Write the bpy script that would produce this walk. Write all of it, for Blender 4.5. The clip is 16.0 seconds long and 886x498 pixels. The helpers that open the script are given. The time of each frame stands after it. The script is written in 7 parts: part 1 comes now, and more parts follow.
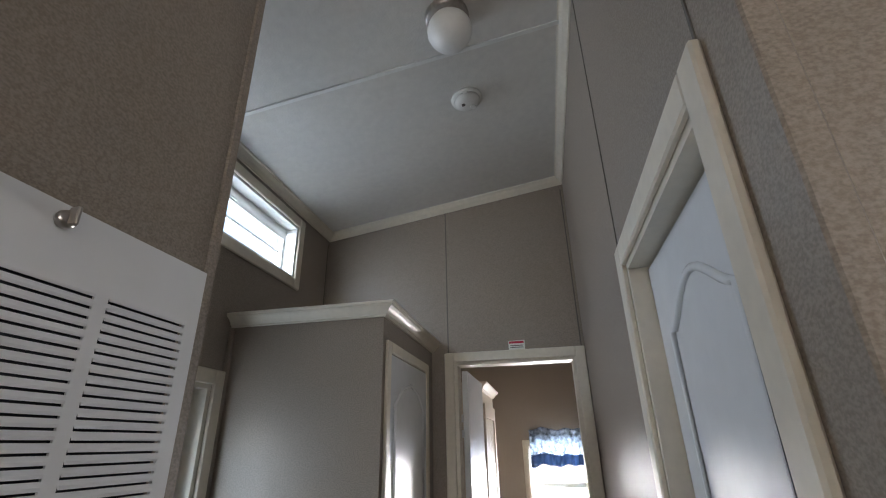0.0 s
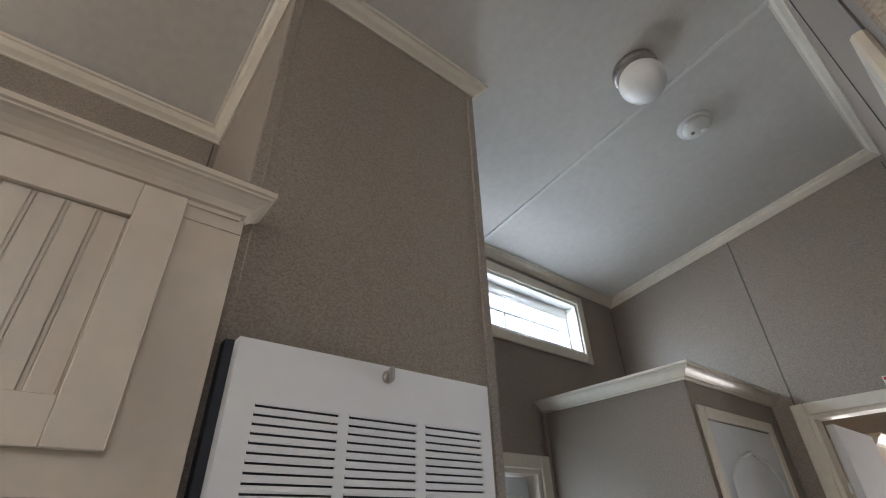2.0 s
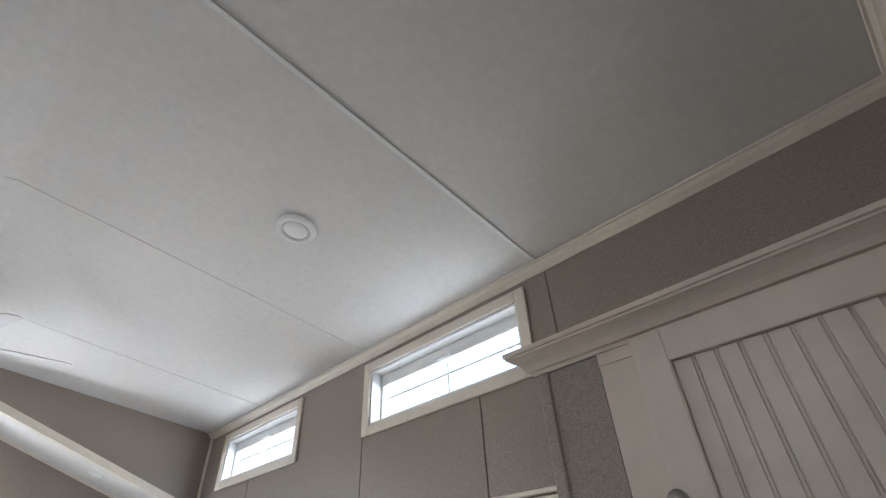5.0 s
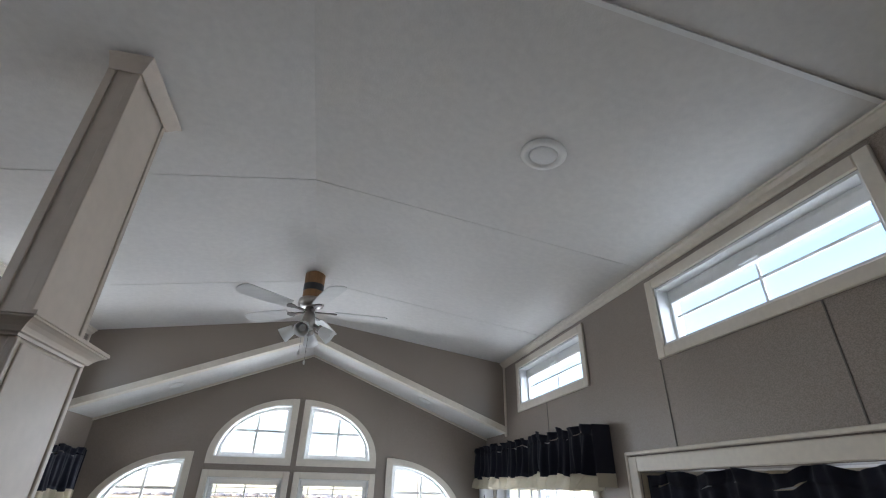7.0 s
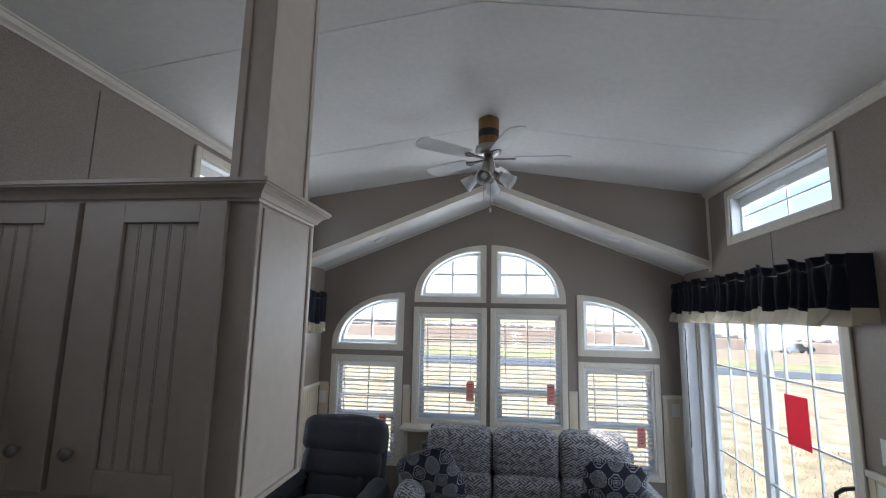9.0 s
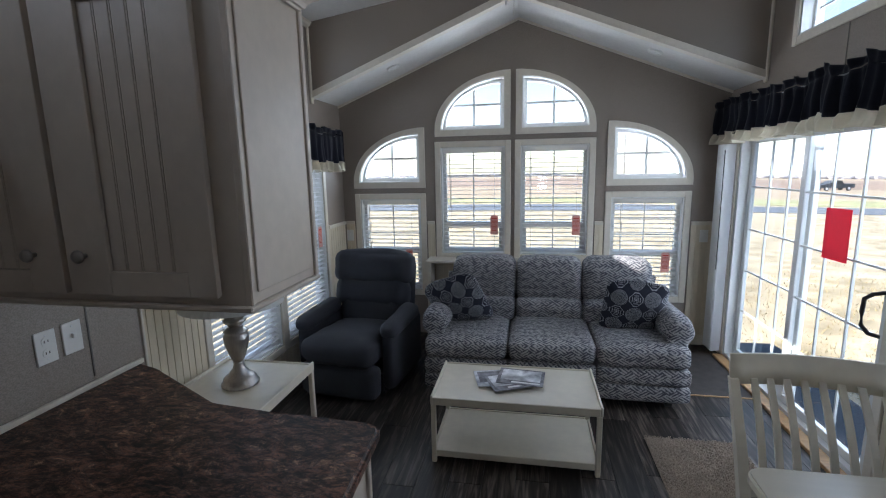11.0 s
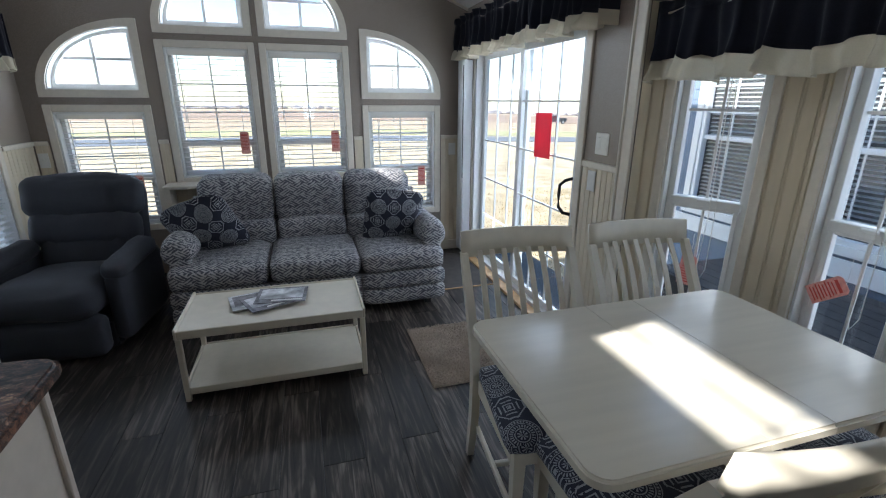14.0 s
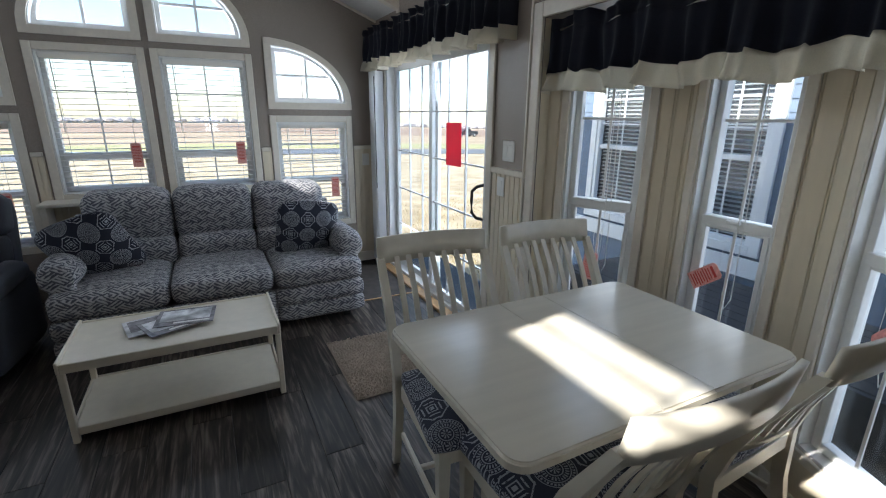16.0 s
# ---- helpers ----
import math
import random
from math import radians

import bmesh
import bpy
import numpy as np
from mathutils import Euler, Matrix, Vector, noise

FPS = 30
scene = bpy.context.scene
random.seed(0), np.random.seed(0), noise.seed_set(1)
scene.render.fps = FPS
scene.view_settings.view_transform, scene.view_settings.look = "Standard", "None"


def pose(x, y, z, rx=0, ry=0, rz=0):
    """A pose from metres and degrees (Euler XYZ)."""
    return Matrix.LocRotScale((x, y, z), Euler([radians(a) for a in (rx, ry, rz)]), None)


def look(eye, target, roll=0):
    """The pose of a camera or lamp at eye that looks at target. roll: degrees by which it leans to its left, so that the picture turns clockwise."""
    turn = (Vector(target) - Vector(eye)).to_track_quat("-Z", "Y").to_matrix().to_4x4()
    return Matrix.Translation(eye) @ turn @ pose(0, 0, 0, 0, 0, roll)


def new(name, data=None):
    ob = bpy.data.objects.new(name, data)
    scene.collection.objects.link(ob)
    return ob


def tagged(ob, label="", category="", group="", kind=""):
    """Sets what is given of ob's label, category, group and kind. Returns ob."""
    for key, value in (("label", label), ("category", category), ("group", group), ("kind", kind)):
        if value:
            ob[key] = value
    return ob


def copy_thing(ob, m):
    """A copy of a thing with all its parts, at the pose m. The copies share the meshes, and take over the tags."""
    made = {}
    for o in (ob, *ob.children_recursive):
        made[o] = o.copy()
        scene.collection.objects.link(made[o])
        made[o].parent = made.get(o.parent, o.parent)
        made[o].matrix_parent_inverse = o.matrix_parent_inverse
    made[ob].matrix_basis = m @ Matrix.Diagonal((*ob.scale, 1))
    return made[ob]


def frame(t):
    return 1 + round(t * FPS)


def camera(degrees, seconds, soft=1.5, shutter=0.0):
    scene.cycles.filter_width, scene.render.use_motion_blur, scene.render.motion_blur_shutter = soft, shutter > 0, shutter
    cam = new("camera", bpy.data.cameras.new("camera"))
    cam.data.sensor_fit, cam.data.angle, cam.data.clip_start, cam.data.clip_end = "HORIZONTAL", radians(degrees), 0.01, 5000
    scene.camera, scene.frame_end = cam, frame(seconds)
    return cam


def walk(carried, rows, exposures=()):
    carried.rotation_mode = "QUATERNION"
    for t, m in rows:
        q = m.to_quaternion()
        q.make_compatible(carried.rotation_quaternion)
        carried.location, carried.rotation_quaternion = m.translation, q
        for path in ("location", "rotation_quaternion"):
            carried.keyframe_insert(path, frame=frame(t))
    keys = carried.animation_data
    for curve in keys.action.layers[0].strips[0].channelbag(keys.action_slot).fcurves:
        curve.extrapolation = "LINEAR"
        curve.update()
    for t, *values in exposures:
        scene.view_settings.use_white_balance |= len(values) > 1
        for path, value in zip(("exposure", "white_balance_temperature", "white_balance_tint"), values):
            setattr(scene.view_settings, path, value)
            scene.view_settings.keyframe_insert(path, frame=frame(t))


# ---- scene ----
cam = camera(87.8, 16.0, soft=1.1)
PATH = [
    (0, (-0.395, -1.192, 1.644), (-0.764, 0.61, 2.429), -1.2),
    (0.5, (-0.353, -1.213, 1.637), (-0.902, 0.537, 2.435), -5.2),
    (1, (-0.275, -1.221, 1.64), (-1.082, 0.376, 2.534), -3.1),
    (1.5, (-0.238, -1.233, 1.644), (-1.347, 0.099, 2.641), -1.9),
    (2, (-0.219, -1.254, 1.655), (-1.529, -0.172, 2.71), -1.7),
    (2.5, (-0.186, -1.328, 1.673), (-1.636, -0.575, 2.826), -6.2),
    (3, (-0.164, -1.415, 1.689), (-1.731, -1.058, 2.879), -3.6),
    (3.5, (-0.173, -1.467, 1.712), (-1.775, -1.678, 2.89), -2.4),
    (4, (-0.18, -1.523, 1.745), (-1.655, -2.036, 2.994), -3.4),
    (4.5, (-0.138, -1.53, 1.764), (-1.475, -2.371, 2.991), -3.9),
    (6.8, (-0.078, -1.681, 1.827), (-0.564, -3.357, 2.803), 1.5),
    (7, (-0.073, -1.715, 1.842), (-0.47, -3.441, 2.77), 1.3),
    (7.5, (-0.025, -1.764, 1.878), (-0.181, -3.593, 2.672), 0.8),
    (8, (0.015, -1.835, 1.864), (0.093, -3.739, 2.47), 0.9),
    (8.5, (0.047, -1.892, 1.852), (0.255, -3.837, 2.271), 1.6),
    (9, (0.044, -1.899, 1.859), (0.299, -3.861, 2.154), 1.2),
    (9.5, (0.048, -1.943, 1.83), (0.337, -3.919, 1.943), 0.9),
    (10, (0.041, -2.02, 1.776), (0.391, -3.986, 1.664), -0.6),
    (10.2, (0.042, -2.033, 1.771), (0.418, -3.99, 1.603), -0.9),
    (12.3, (-0.01, -2.049, 1.564), (0.184, -3.985, 1.1), 0.4),
    (12.5, (-0.016, -2.04, 1.564), (0.125, -3.981, 1.105), 0.7),
    (13, (-0.028, -2.032, 1.614), (-0.054, -3.968, 1.111), 0.7),
    (13.5, (-0.085, -2.063, 1.541), (-0.327, -3.969, 0.986), 0.2),
    (14, (-0.126, -2.107, 1.51), (-0.674, -3.93, 0.896), 0.3),
    (14.5, (-0.17, -2.106, 1.472), (-1.047, -3.779, 0.815), 1.0),
    (15, (-0.182, -2.098, 1.467), (-1.33, -3.587, 0.786), 2.1),
    (15.5, (-0.178, -2.101, 1.476), (-1.385, -3.562, 0.837), 2.2),
    (16, (-0.133, -2.081, 1.486), (-1.007, -3.79, 0.926), 0.6),
]
walk(cam, [(t, look(eye, target, roll)) for t, eye, target, roll in PATH], [(0.0, 2.93, 7200, 17), (1.5, 3.2, 7200, 17), (2.5, 3.45, 7250, 17), (3.3, 3.45, 7200, 17), (4.0, 3.2, 6900, 16), (4.7, 2.88, 6500, 15), (7.0, 2.03, 6200, 14), (8.5, 1.72, 6100, 13), (10.0, 1.65, 5950, 13), (12.5, 1.8, 5950, 12), (14.5, 1.75, 6000, 11), (16.0, 1.65, 6050, 11)])

# ---- world and sun ----
SUN_WAY = Vector((-1.0, -0.17, -0.603)).normalized()
world = bpy.data.worlds.new("world")
scene.world = world
world.use_nodes = True
sky = world.node_tree.nodes.new("ShaderNodeTexSky")
sky.sky_type = "NISHITA"
sky.sun_disc = False
sky.sun_elevation = math.asin(-SUN_WAY.z)
sky.sun_rotation = math.atan2(-SUN_WAY.x, -SUN_WAY.y)
sky.dust_density = 0.6
world.node_tree.links.new(sky.outputs[0], world.node_tree.nodes["Background"].inputs[0])
world.node_tree.nodes["Background"].inputs[1].default_value = 0.13
sun = new("sun", bpy.data.lights.new("sun", "SUN"))
sun.data.energy, sun.data.angle, sun.data.color = 4.7, radians(0.6), (1.0, 0.95, 0.86)
sun.matrix_world = look((8, 2, 8), Vector((8, 2, 8)) + SUN_WAY)


def sky_window(name, m, w, h, watts, colour=(0.86, 0.93, 1.0)):
    """An area lamp in an opening that carries the sky's light into the room."""
    la = new(name, bpy.data.lights.new(name, "AREA"))
    la.data.shape, la.data.size, la.data.size_y, la.data.energy = "RECTANGLE", w, h, watts
    la.data.color = colour
    la.matrix_world = m
    return la



def facing(eye, way):
    return look(eye, Vector(eye) + Vector(way))


for y in (-3.17, -5.08):
    sky_window("sky_clerestory_west", facing((-1.835, y, 2.663), (1, 0, 0)), 1.05, 0.29, 1.25)
for y in (-2.22, -5.0):
    sky_window("sky_clerestory_east", facing((2.055, y, 2.663), (-1, 0, -0.2)), 1.05, 0.29, 1.6)
for x in (0.49, -0.135):
    sky_window("sky_arch", facing((x, -6.735, 2.31), (0, 1, -0.2)), 0.62, 0.46, 3)
for x in (-1.066, 1.422):
    sky_window("sky_arch", facing((x, -6.735, 1.82), (0, 1, -0.2)), 0.62, 0.46, 3)
sky_window("sky_clerestory_hall", facing((-1.835, 0.46, 2.668), (1, 0, -0.75)), 1.05, 0.29, 1.7, (0.64, 0.82, 1.0))
sky_window("sky_bedroom", facing((-0.235, 4.34, 1.26), (0, -1, 0)), 0.75, 0.7, 17)
sky_window("sky_patio_door", facing((-1.86, -5.40, 1.05), (1, 0, -0.12)), 1.5, 1.75, 7.5)
sky_window("sky_entry", facing((-1.83, 0.145, 1.42), (1, 0, 0)), 0.36, 0.55, 0.6, (0.60, 0.80, 1.0))
for y in (-4.815, -5.705):
    sky_window("sky_side_window", facing((2.065, y, 1.08), (-1, 0, -0.1)), 0.74, 1.38, 0.9)
for x, y, way in ((-2.04, -3.83, (0.9, 0.44, -0.1)), (-2.20, -3.19, (1, 0, -0.1)), (-2.03, -2.58, (0.9, -0.42, -0.1))):
    sky_window("sky_bay_window", facing((x, y, 1.1), way), 0.28, 1.5, 0.55)

# ---- materials ----
def material(name, colour, rough=0.6, metal=0.0, grain=0.0, grain_scale=60.0, stain=0.0, stain_scale=3.0, bump=0.0, bump_scale=200.0, stretch=(1, 1, 1), coat=0.0, sheen=0.0, vary=0.0):
    m = bpy.data.materials.new(name)
    m.use_nodes = True
    nt = m.node_tree
    b = nt.nodes["Principled BSDF"]
    b.inputs["Roughness"].default_value = rough
    b.inputs["Metallic"].default_value = metal
    b.inputs["Coat Weight"].default_value = coat
    b.inputs["Sheen Weight"].default_value = sheen
    co = nt.nodes.new("ShaderNodeTexCoord")
    mp = nt.nodes.new("ShaderNodeMapping")
    mp.inputs["Scale"].default_value = stretch
    nt.links.new(co.outputs["Object"], mp.inputs[0])
    last = None

    def mul(prev, tex, amount, lo, hi):
        r = nt.nodes.new("ShaderNodeMapRange")
        r.inputs["From Min"].default_value, r.inputs["From Max"].default_value = lo, hi
        r.inputs["To Min"].default_value, r.inputs["To Max"].default_value = 1 - amount, 1 + amount
        nt.links.new(tex, r.inputs["Value"])
        v = nt.nodes.new("ShaderNodeVectorMath")
        v.operation = "MULTIPLY"
        if prev is None:
            v.inputs[0].default_value = colour[:3]
        else:
            nt.links.new(prev, v.inputs[0])
        nt.links.new(r.outputs[0], v.inputs[1])
        return v.outputs[0]

    def noise_tex(scale, detail=4):
        n = nt.nodes.new("ShaderNodeTexNoise")
        n.inputs["Scale"].default_value, n.inputs["Detail"].default_value = scale, detail
        nt.links.new(mp.outputs[0], n.inputs["Vector"])
        return n.outputs["Fac"]

    if grain:
        last = mul(last, noise_tex(grain_scale, 6), grain, 0.3, 0.7)
    if stain:
        last = mul(last, noise_tex(stain_scale, 3), stain, 0.3, 0.7)
    if vary:
        oi = nt.nodes.new("ShaderNodeObjectInfo")
        last = mul(last, oi.outputs["Random"], vary, 0, 1)
    b.inputs["Base Color"].default_value = (*colour[:3], 1)
    if last is not None:
        nt.links.new(last, b.inputs["Base Color"])
    if bump:
        bp = nt.nodes.new("ShaderNodeBump")
        bp.inputs["Strength"].default_value, bp.inputs["Distance"].default_value = bump, 0.002
        nt.links.new(noise_tex(bump_scale, 3), bp.inputs["Height"])
        nt.links.new(bp.outputs[0], b.inputs["Normal"])
    return m


def wall_vinyl():
    """Taupe vinyl wall covering with a fine mottled fleck."""
    m = material("taupe_vinyl", (0.30, 0.25, 0.21), 0.42, grain=0.0, bump=0.2, bump_scale=420)
    nt = m.node_tree
    b = nt.nodes["Principled BSDF"]
    co = nt.nodes.new("ShaderNodeTexCoord")
    n1 = nt.nodes.new("ShaderNodeTexNoise")
    n1.inputs["Scale"].default_value, n1.inputs["Detail"].default_value = 230, 4
    n2 = nt.nodes.new("ShaderNodeTexNoise")
    n2.inputs["Scale"].default_value, n2.inputs["Detail"].default_value = 1.2, 2
    weave = nt.nodes.new("ShaderNodeMapping")
    weave.inputs["Scale"].default_value = (0.85, 0.85, 1.2)
    nt.links.new(co.outputs["Object"], weave.inputs[0])
    nt.links.new(weave.outputs[0], n1.inputs["Vector"])
    nt.links.new(co.outputs["Object"], n2.inputs["Vector"])
    ramp = nt.nodes.new("ShaderNodeValToRGB")
    ramp.color_ramp.elements[0].position, ramp.color_ramp.elements[0].color = 0.36, (0.232, 0.191, 0.157, 1)
    ramp.color_ramp.elements[1].position, ramp.color_ramp.elements[1].color = 0.64, (0.335, 0.282, 0.237, 1)
    nt.links.new(n1.outputs["Fac"], ramp.inputs[0])
    hue = nt.nodes.new("ShaderNodeMapRange")
    hue.inputs["From Min"].default_value, hue.inputs["From Max"].default_value = 0.3, 0.7
    hue.inputs["To Min"].default_value, hue.inputs["To Max"].default_value = 0.93, 1.07
    nt.links.new(n2.outputs["Fac"], hue.inputs[0])
    v = nt.nodes.new("ShaderNodeVectorMath")
    v.operation = "MULTIPLY"
    nt.links.new(ramp.outputs[0], v.inputs[0])
    nt.links.new(hue.outputs[0], v.inputs[1])
    nt.links.new(v.outputs[0], b.inputs["Base Color"])
    return m


def plank_wood():
    """Dark grey-brown laminate, grain along the plank (local y)."""
    m = material("grey_plank", (0.1, 0.09, 0.085), 0.46, bump=0.15, bump_scale=90, stretch=(1, 0.08, 1))
    nt = m.node_tree
    b = nt.nodes["Principled BSDF"]
    co = nt.nodes.new("ShaderNodeTexCoord")
    b.inputs["Specular IOR Level"].default_value = 0.3
    oi = nt.nodes.new("ShaderNodeObjectInfo")
    add = nt.nodes.new("ShaderNodeVectorMath")
    add.operation = "MULTIPLY_ADD"
    comb = nt.nodes.new("ShaderNodeCombineXYZ")
    nt.links.new(oi.outputs["Random"], comb.inputs[0])
    nt.links.new(oi.outputs["Random"], comb.inputs[1])
    nt.links.new(comb.outputs[0], add.inputs[0])
    add.inputs[1].default_value = (37.0, 53.0, 0.0)
    nt.links.new(co.outputs["Object"], add.inputs[2])
    mp = nt.nodes.new("ShaderNodeMapping")
    mp.inputs["Scale"].default_value = (1, 0.06, 1)
    nt.links.new(add.outputs[0], mp.inputs[0])
    n1 = nt.nodes.new("ShaderNodeTexNoise")
    n1.inputs["Scale"].default_value, n1.inputs["Detail"].default_value, n1.inputs["Distortion"].default_value = 25, 10, 2.2
    nt.links.new(mp.outputs[0], n1.inputs["Vector"])
    ramp = nt.nodes.new("ShaderNodeValToRGB")
    e = ramp.color_ramp.elements
    e[0].position, e[0].color = 0.36, (0.010, 0.0085, 0.008, 1)
    e[1].position, e[1].color = 0.66, (0.165, 0.136, 0.112, 1)
    mid = e.new(0.5)
    mid.color = (0.038, 0.030, 0.025, 1)
    # broad cathedral figure under the fine grain
    mp2 = nt.nodes.new("ShaderNodeMapping")
    mp2.inputs["Scale"].default_value = (1, 0.16, 1)
    nt.links.new(add.outputs[0], mp2.inputs[0])
    n2 = nt.nodes.new("ShaderNodeTexNoise")
    n2.inputs["Scale"].default_value, n2.inputs["Detail"].default_value, n2.inputs["Distortion"].default_value = 9, 3, 3.5
    nt.links.new(mp2.outputs[0], n2.inputs["Vector"])
    blend = nt.nodes.new("ShaderNodeMix")
    blend.inputs["Factor"].default_value = 0.38
    nt.links.new(n1.outputs["Fac"], blend.inputs["A"])
    nt.links.new(n2.outputs["Fac"], blend.inputs["B"])
    nt.links.new(blend.outputs["Result"], ramp.inputs[0])
    r = nt.nodes.new("ShaderNodeMapRange")
    r.inputs["To Min"].default_value, r.inputs["To Max"].default_value = 0.5, 1.5
    nt.links.new(oi.outputs["Random"], r.inputs[0])
    v = nt.nodes.new("ShaderNodeVectorMath")
    v.operation = "MULTIPLY"
    nt.links.new(ramp.outputs[0], v.inputs[0])
    nt.links.new(r.outputs[0], v.inputs[1])
    nt.links.new(v.outputs[0], b.inputs["Base Color"])
    return m


def medallion_cloth(name, cell, dark, light):
    """Navy cloth printed with off-white medallions: rings, spokes and a lattice, on local x and y (or x and z)."""
    m = material(name, dark, 0.85, sheen=0.2, bump=0.3, bump_scale=500)
    nt = m.node_tree
    b = nt.nodes["Principled BSDF"]
    uv = nt.nodes.new("ShaderNodeUVMap")
    sc = nt.nodes.new("ShaderNodeVectorMath")
    sc.operation = "SCALE"
    sc.inputs["Scale"].default_value = 1.0 / cell
    nt.links.new(uv.outputs[0], sc.inputs[0])
    fr = nt.nodes.new("ShaderNodeVectorMath")
    fr.operation = "FRACTION"
    nt.links.new(sc.outputs[0], fr.inputs[0])
    ce = nt.nodes.new("ShaderNodeVectorMath")
    ce.operation = "SUBTRACT"
    ce.inputs[1].default_value = (0.5, 0.5, 0)
    nt.links.new(fr.outputs[0], ce.inputs[0])
    sep = nt.nodes.new("ShaderNodeSeparateXYZ")
    nt.links.new(ce.outputs[0], sep.inputs[0])

    def mth(op, a, c=None, d=None):
        n = nt.nodes.new("ShaderNodeMath")
        n.operation = op
        for i, val in enumerate((a, c, d)):
            if val is None:
                continue
            if isinstance(val, (int, float)):
                n.inputs[i].default_value = val
            else:
                nt.links.new(val, n.inputs[i])
        return n.outputs[0]
    x, y = sep.outputs[0], sep.outputs[1]
    rr = mth("SQRT", mth("ADD", mth("MULTIPLY", x, x), mth("MULTIPLY", y, y)))
    ang = mth("ARCTAN2", y, x)
    fl = nt.nodes.new("ShaderNodeVectorMath")
    fl.operation = "FLOOR"
    nt.links.new(sc.outputs[0], fl.inputs[0])
    fs = nt.nodes.new("ShaderNodeSeparateXYZ")
    nt.links.new(fl.outputs[0], fs.inputs[0])
    odd = mth("GREATER_THAN", mth("MODULO", mth("ADD", fs.outputs[0], fs.outputs[1]), 2.0), 0.5)
    even = mth("SUBTRACT", 1.0, odd)
    # medallion: sunburst, chain ring and a star in the middle
    rays = mth("GREATER_THAN", mth("SINE", mth("MULTIPLY", ang, 26.0)), 0.0)
    chain = mth("GREATER_THAN", mth("SINE", mth("MULTIPLY", ang, 34.0)), -0.3)
    star = mth("GREATER_THAN", mth("SINE", mth("MULTIPLY", ang, 8.0)), 0.0)
    round_ = mth("MULTIPLY", mth("COMPARE", rr, 0.27, 0.045), rays)
    for k in (mth("COMPARE", rr, 0.475, 0.012), mth("MULTIPLY", mth("COMPARE", rr, 0.415, 0.028), chain), mth("COMPARE", rr, 0.355, 0.012),
              mth("COMPARE", rr, 0.185, 0.014), mth("MULTIPLY", mth("LESS_THAN", rr, 0.13), star)):
        round_ = mth("MAXIMUM", round_, k)
    # stepped squares with broken corners
    ax, ay = mth("ABSOLUTE", x), mth("ABSOLUTE", y)
    box_ = mth("MAXIMUM", ax, ay)
    man = mth("ADD", ax, ay)
    gap = mth("GREATER_THAN", mth("ABSOLUTE", mth("SUBTRACT", ax, ay)), 0.09)
    square = mth("MULTIPLY", mth("COMPARE", box_, 0.24, 0.022), gap)
    for k in (mth("COMPARE", box_, 0.125, 0.018), mth("LESS_THAN", box_, 0.06), mth("MULTIPLY", mth("COMPARE", man, 0.52, 0.026), mth("LESS_THAN", box_, 0.44)),
              mth("MULTIPLY", mth("COMPARE", box_, 0.40, 0.024), mth("LESS_THAN", mth("MINIMUM", ax, ay), 0.16))):
        square = mth("MAXIMUM", square, k)
    total = mth("MAXIMUM", mth("MULTIPLY", round_, even), mth("MULTIPLY", square, odd))
    mix = nt.nodes.new("ShaderNodeMix")
    mix.data_type = "RGBA"
    mix.inputs["A"].default_value, mix.inputs["B"].default_value = (*dark, 1), (*light, 1)
    wear = nt.nodes.new("ShaderNodeTexNoise")
    wear.inputs["Scale"].default_value = 90
    nt.links.new(uv.outputs[0], wear.inputs["Vector"])
    nt.links.new(mth("MULTIPLY", total, mth("GREATER_THAN", wear.outputs["Fac"], 0.36)), mix.inputs["Factor"])
    nt.links.new(mix.outputs["Result"], b.inputs["Base Color"])
    return m


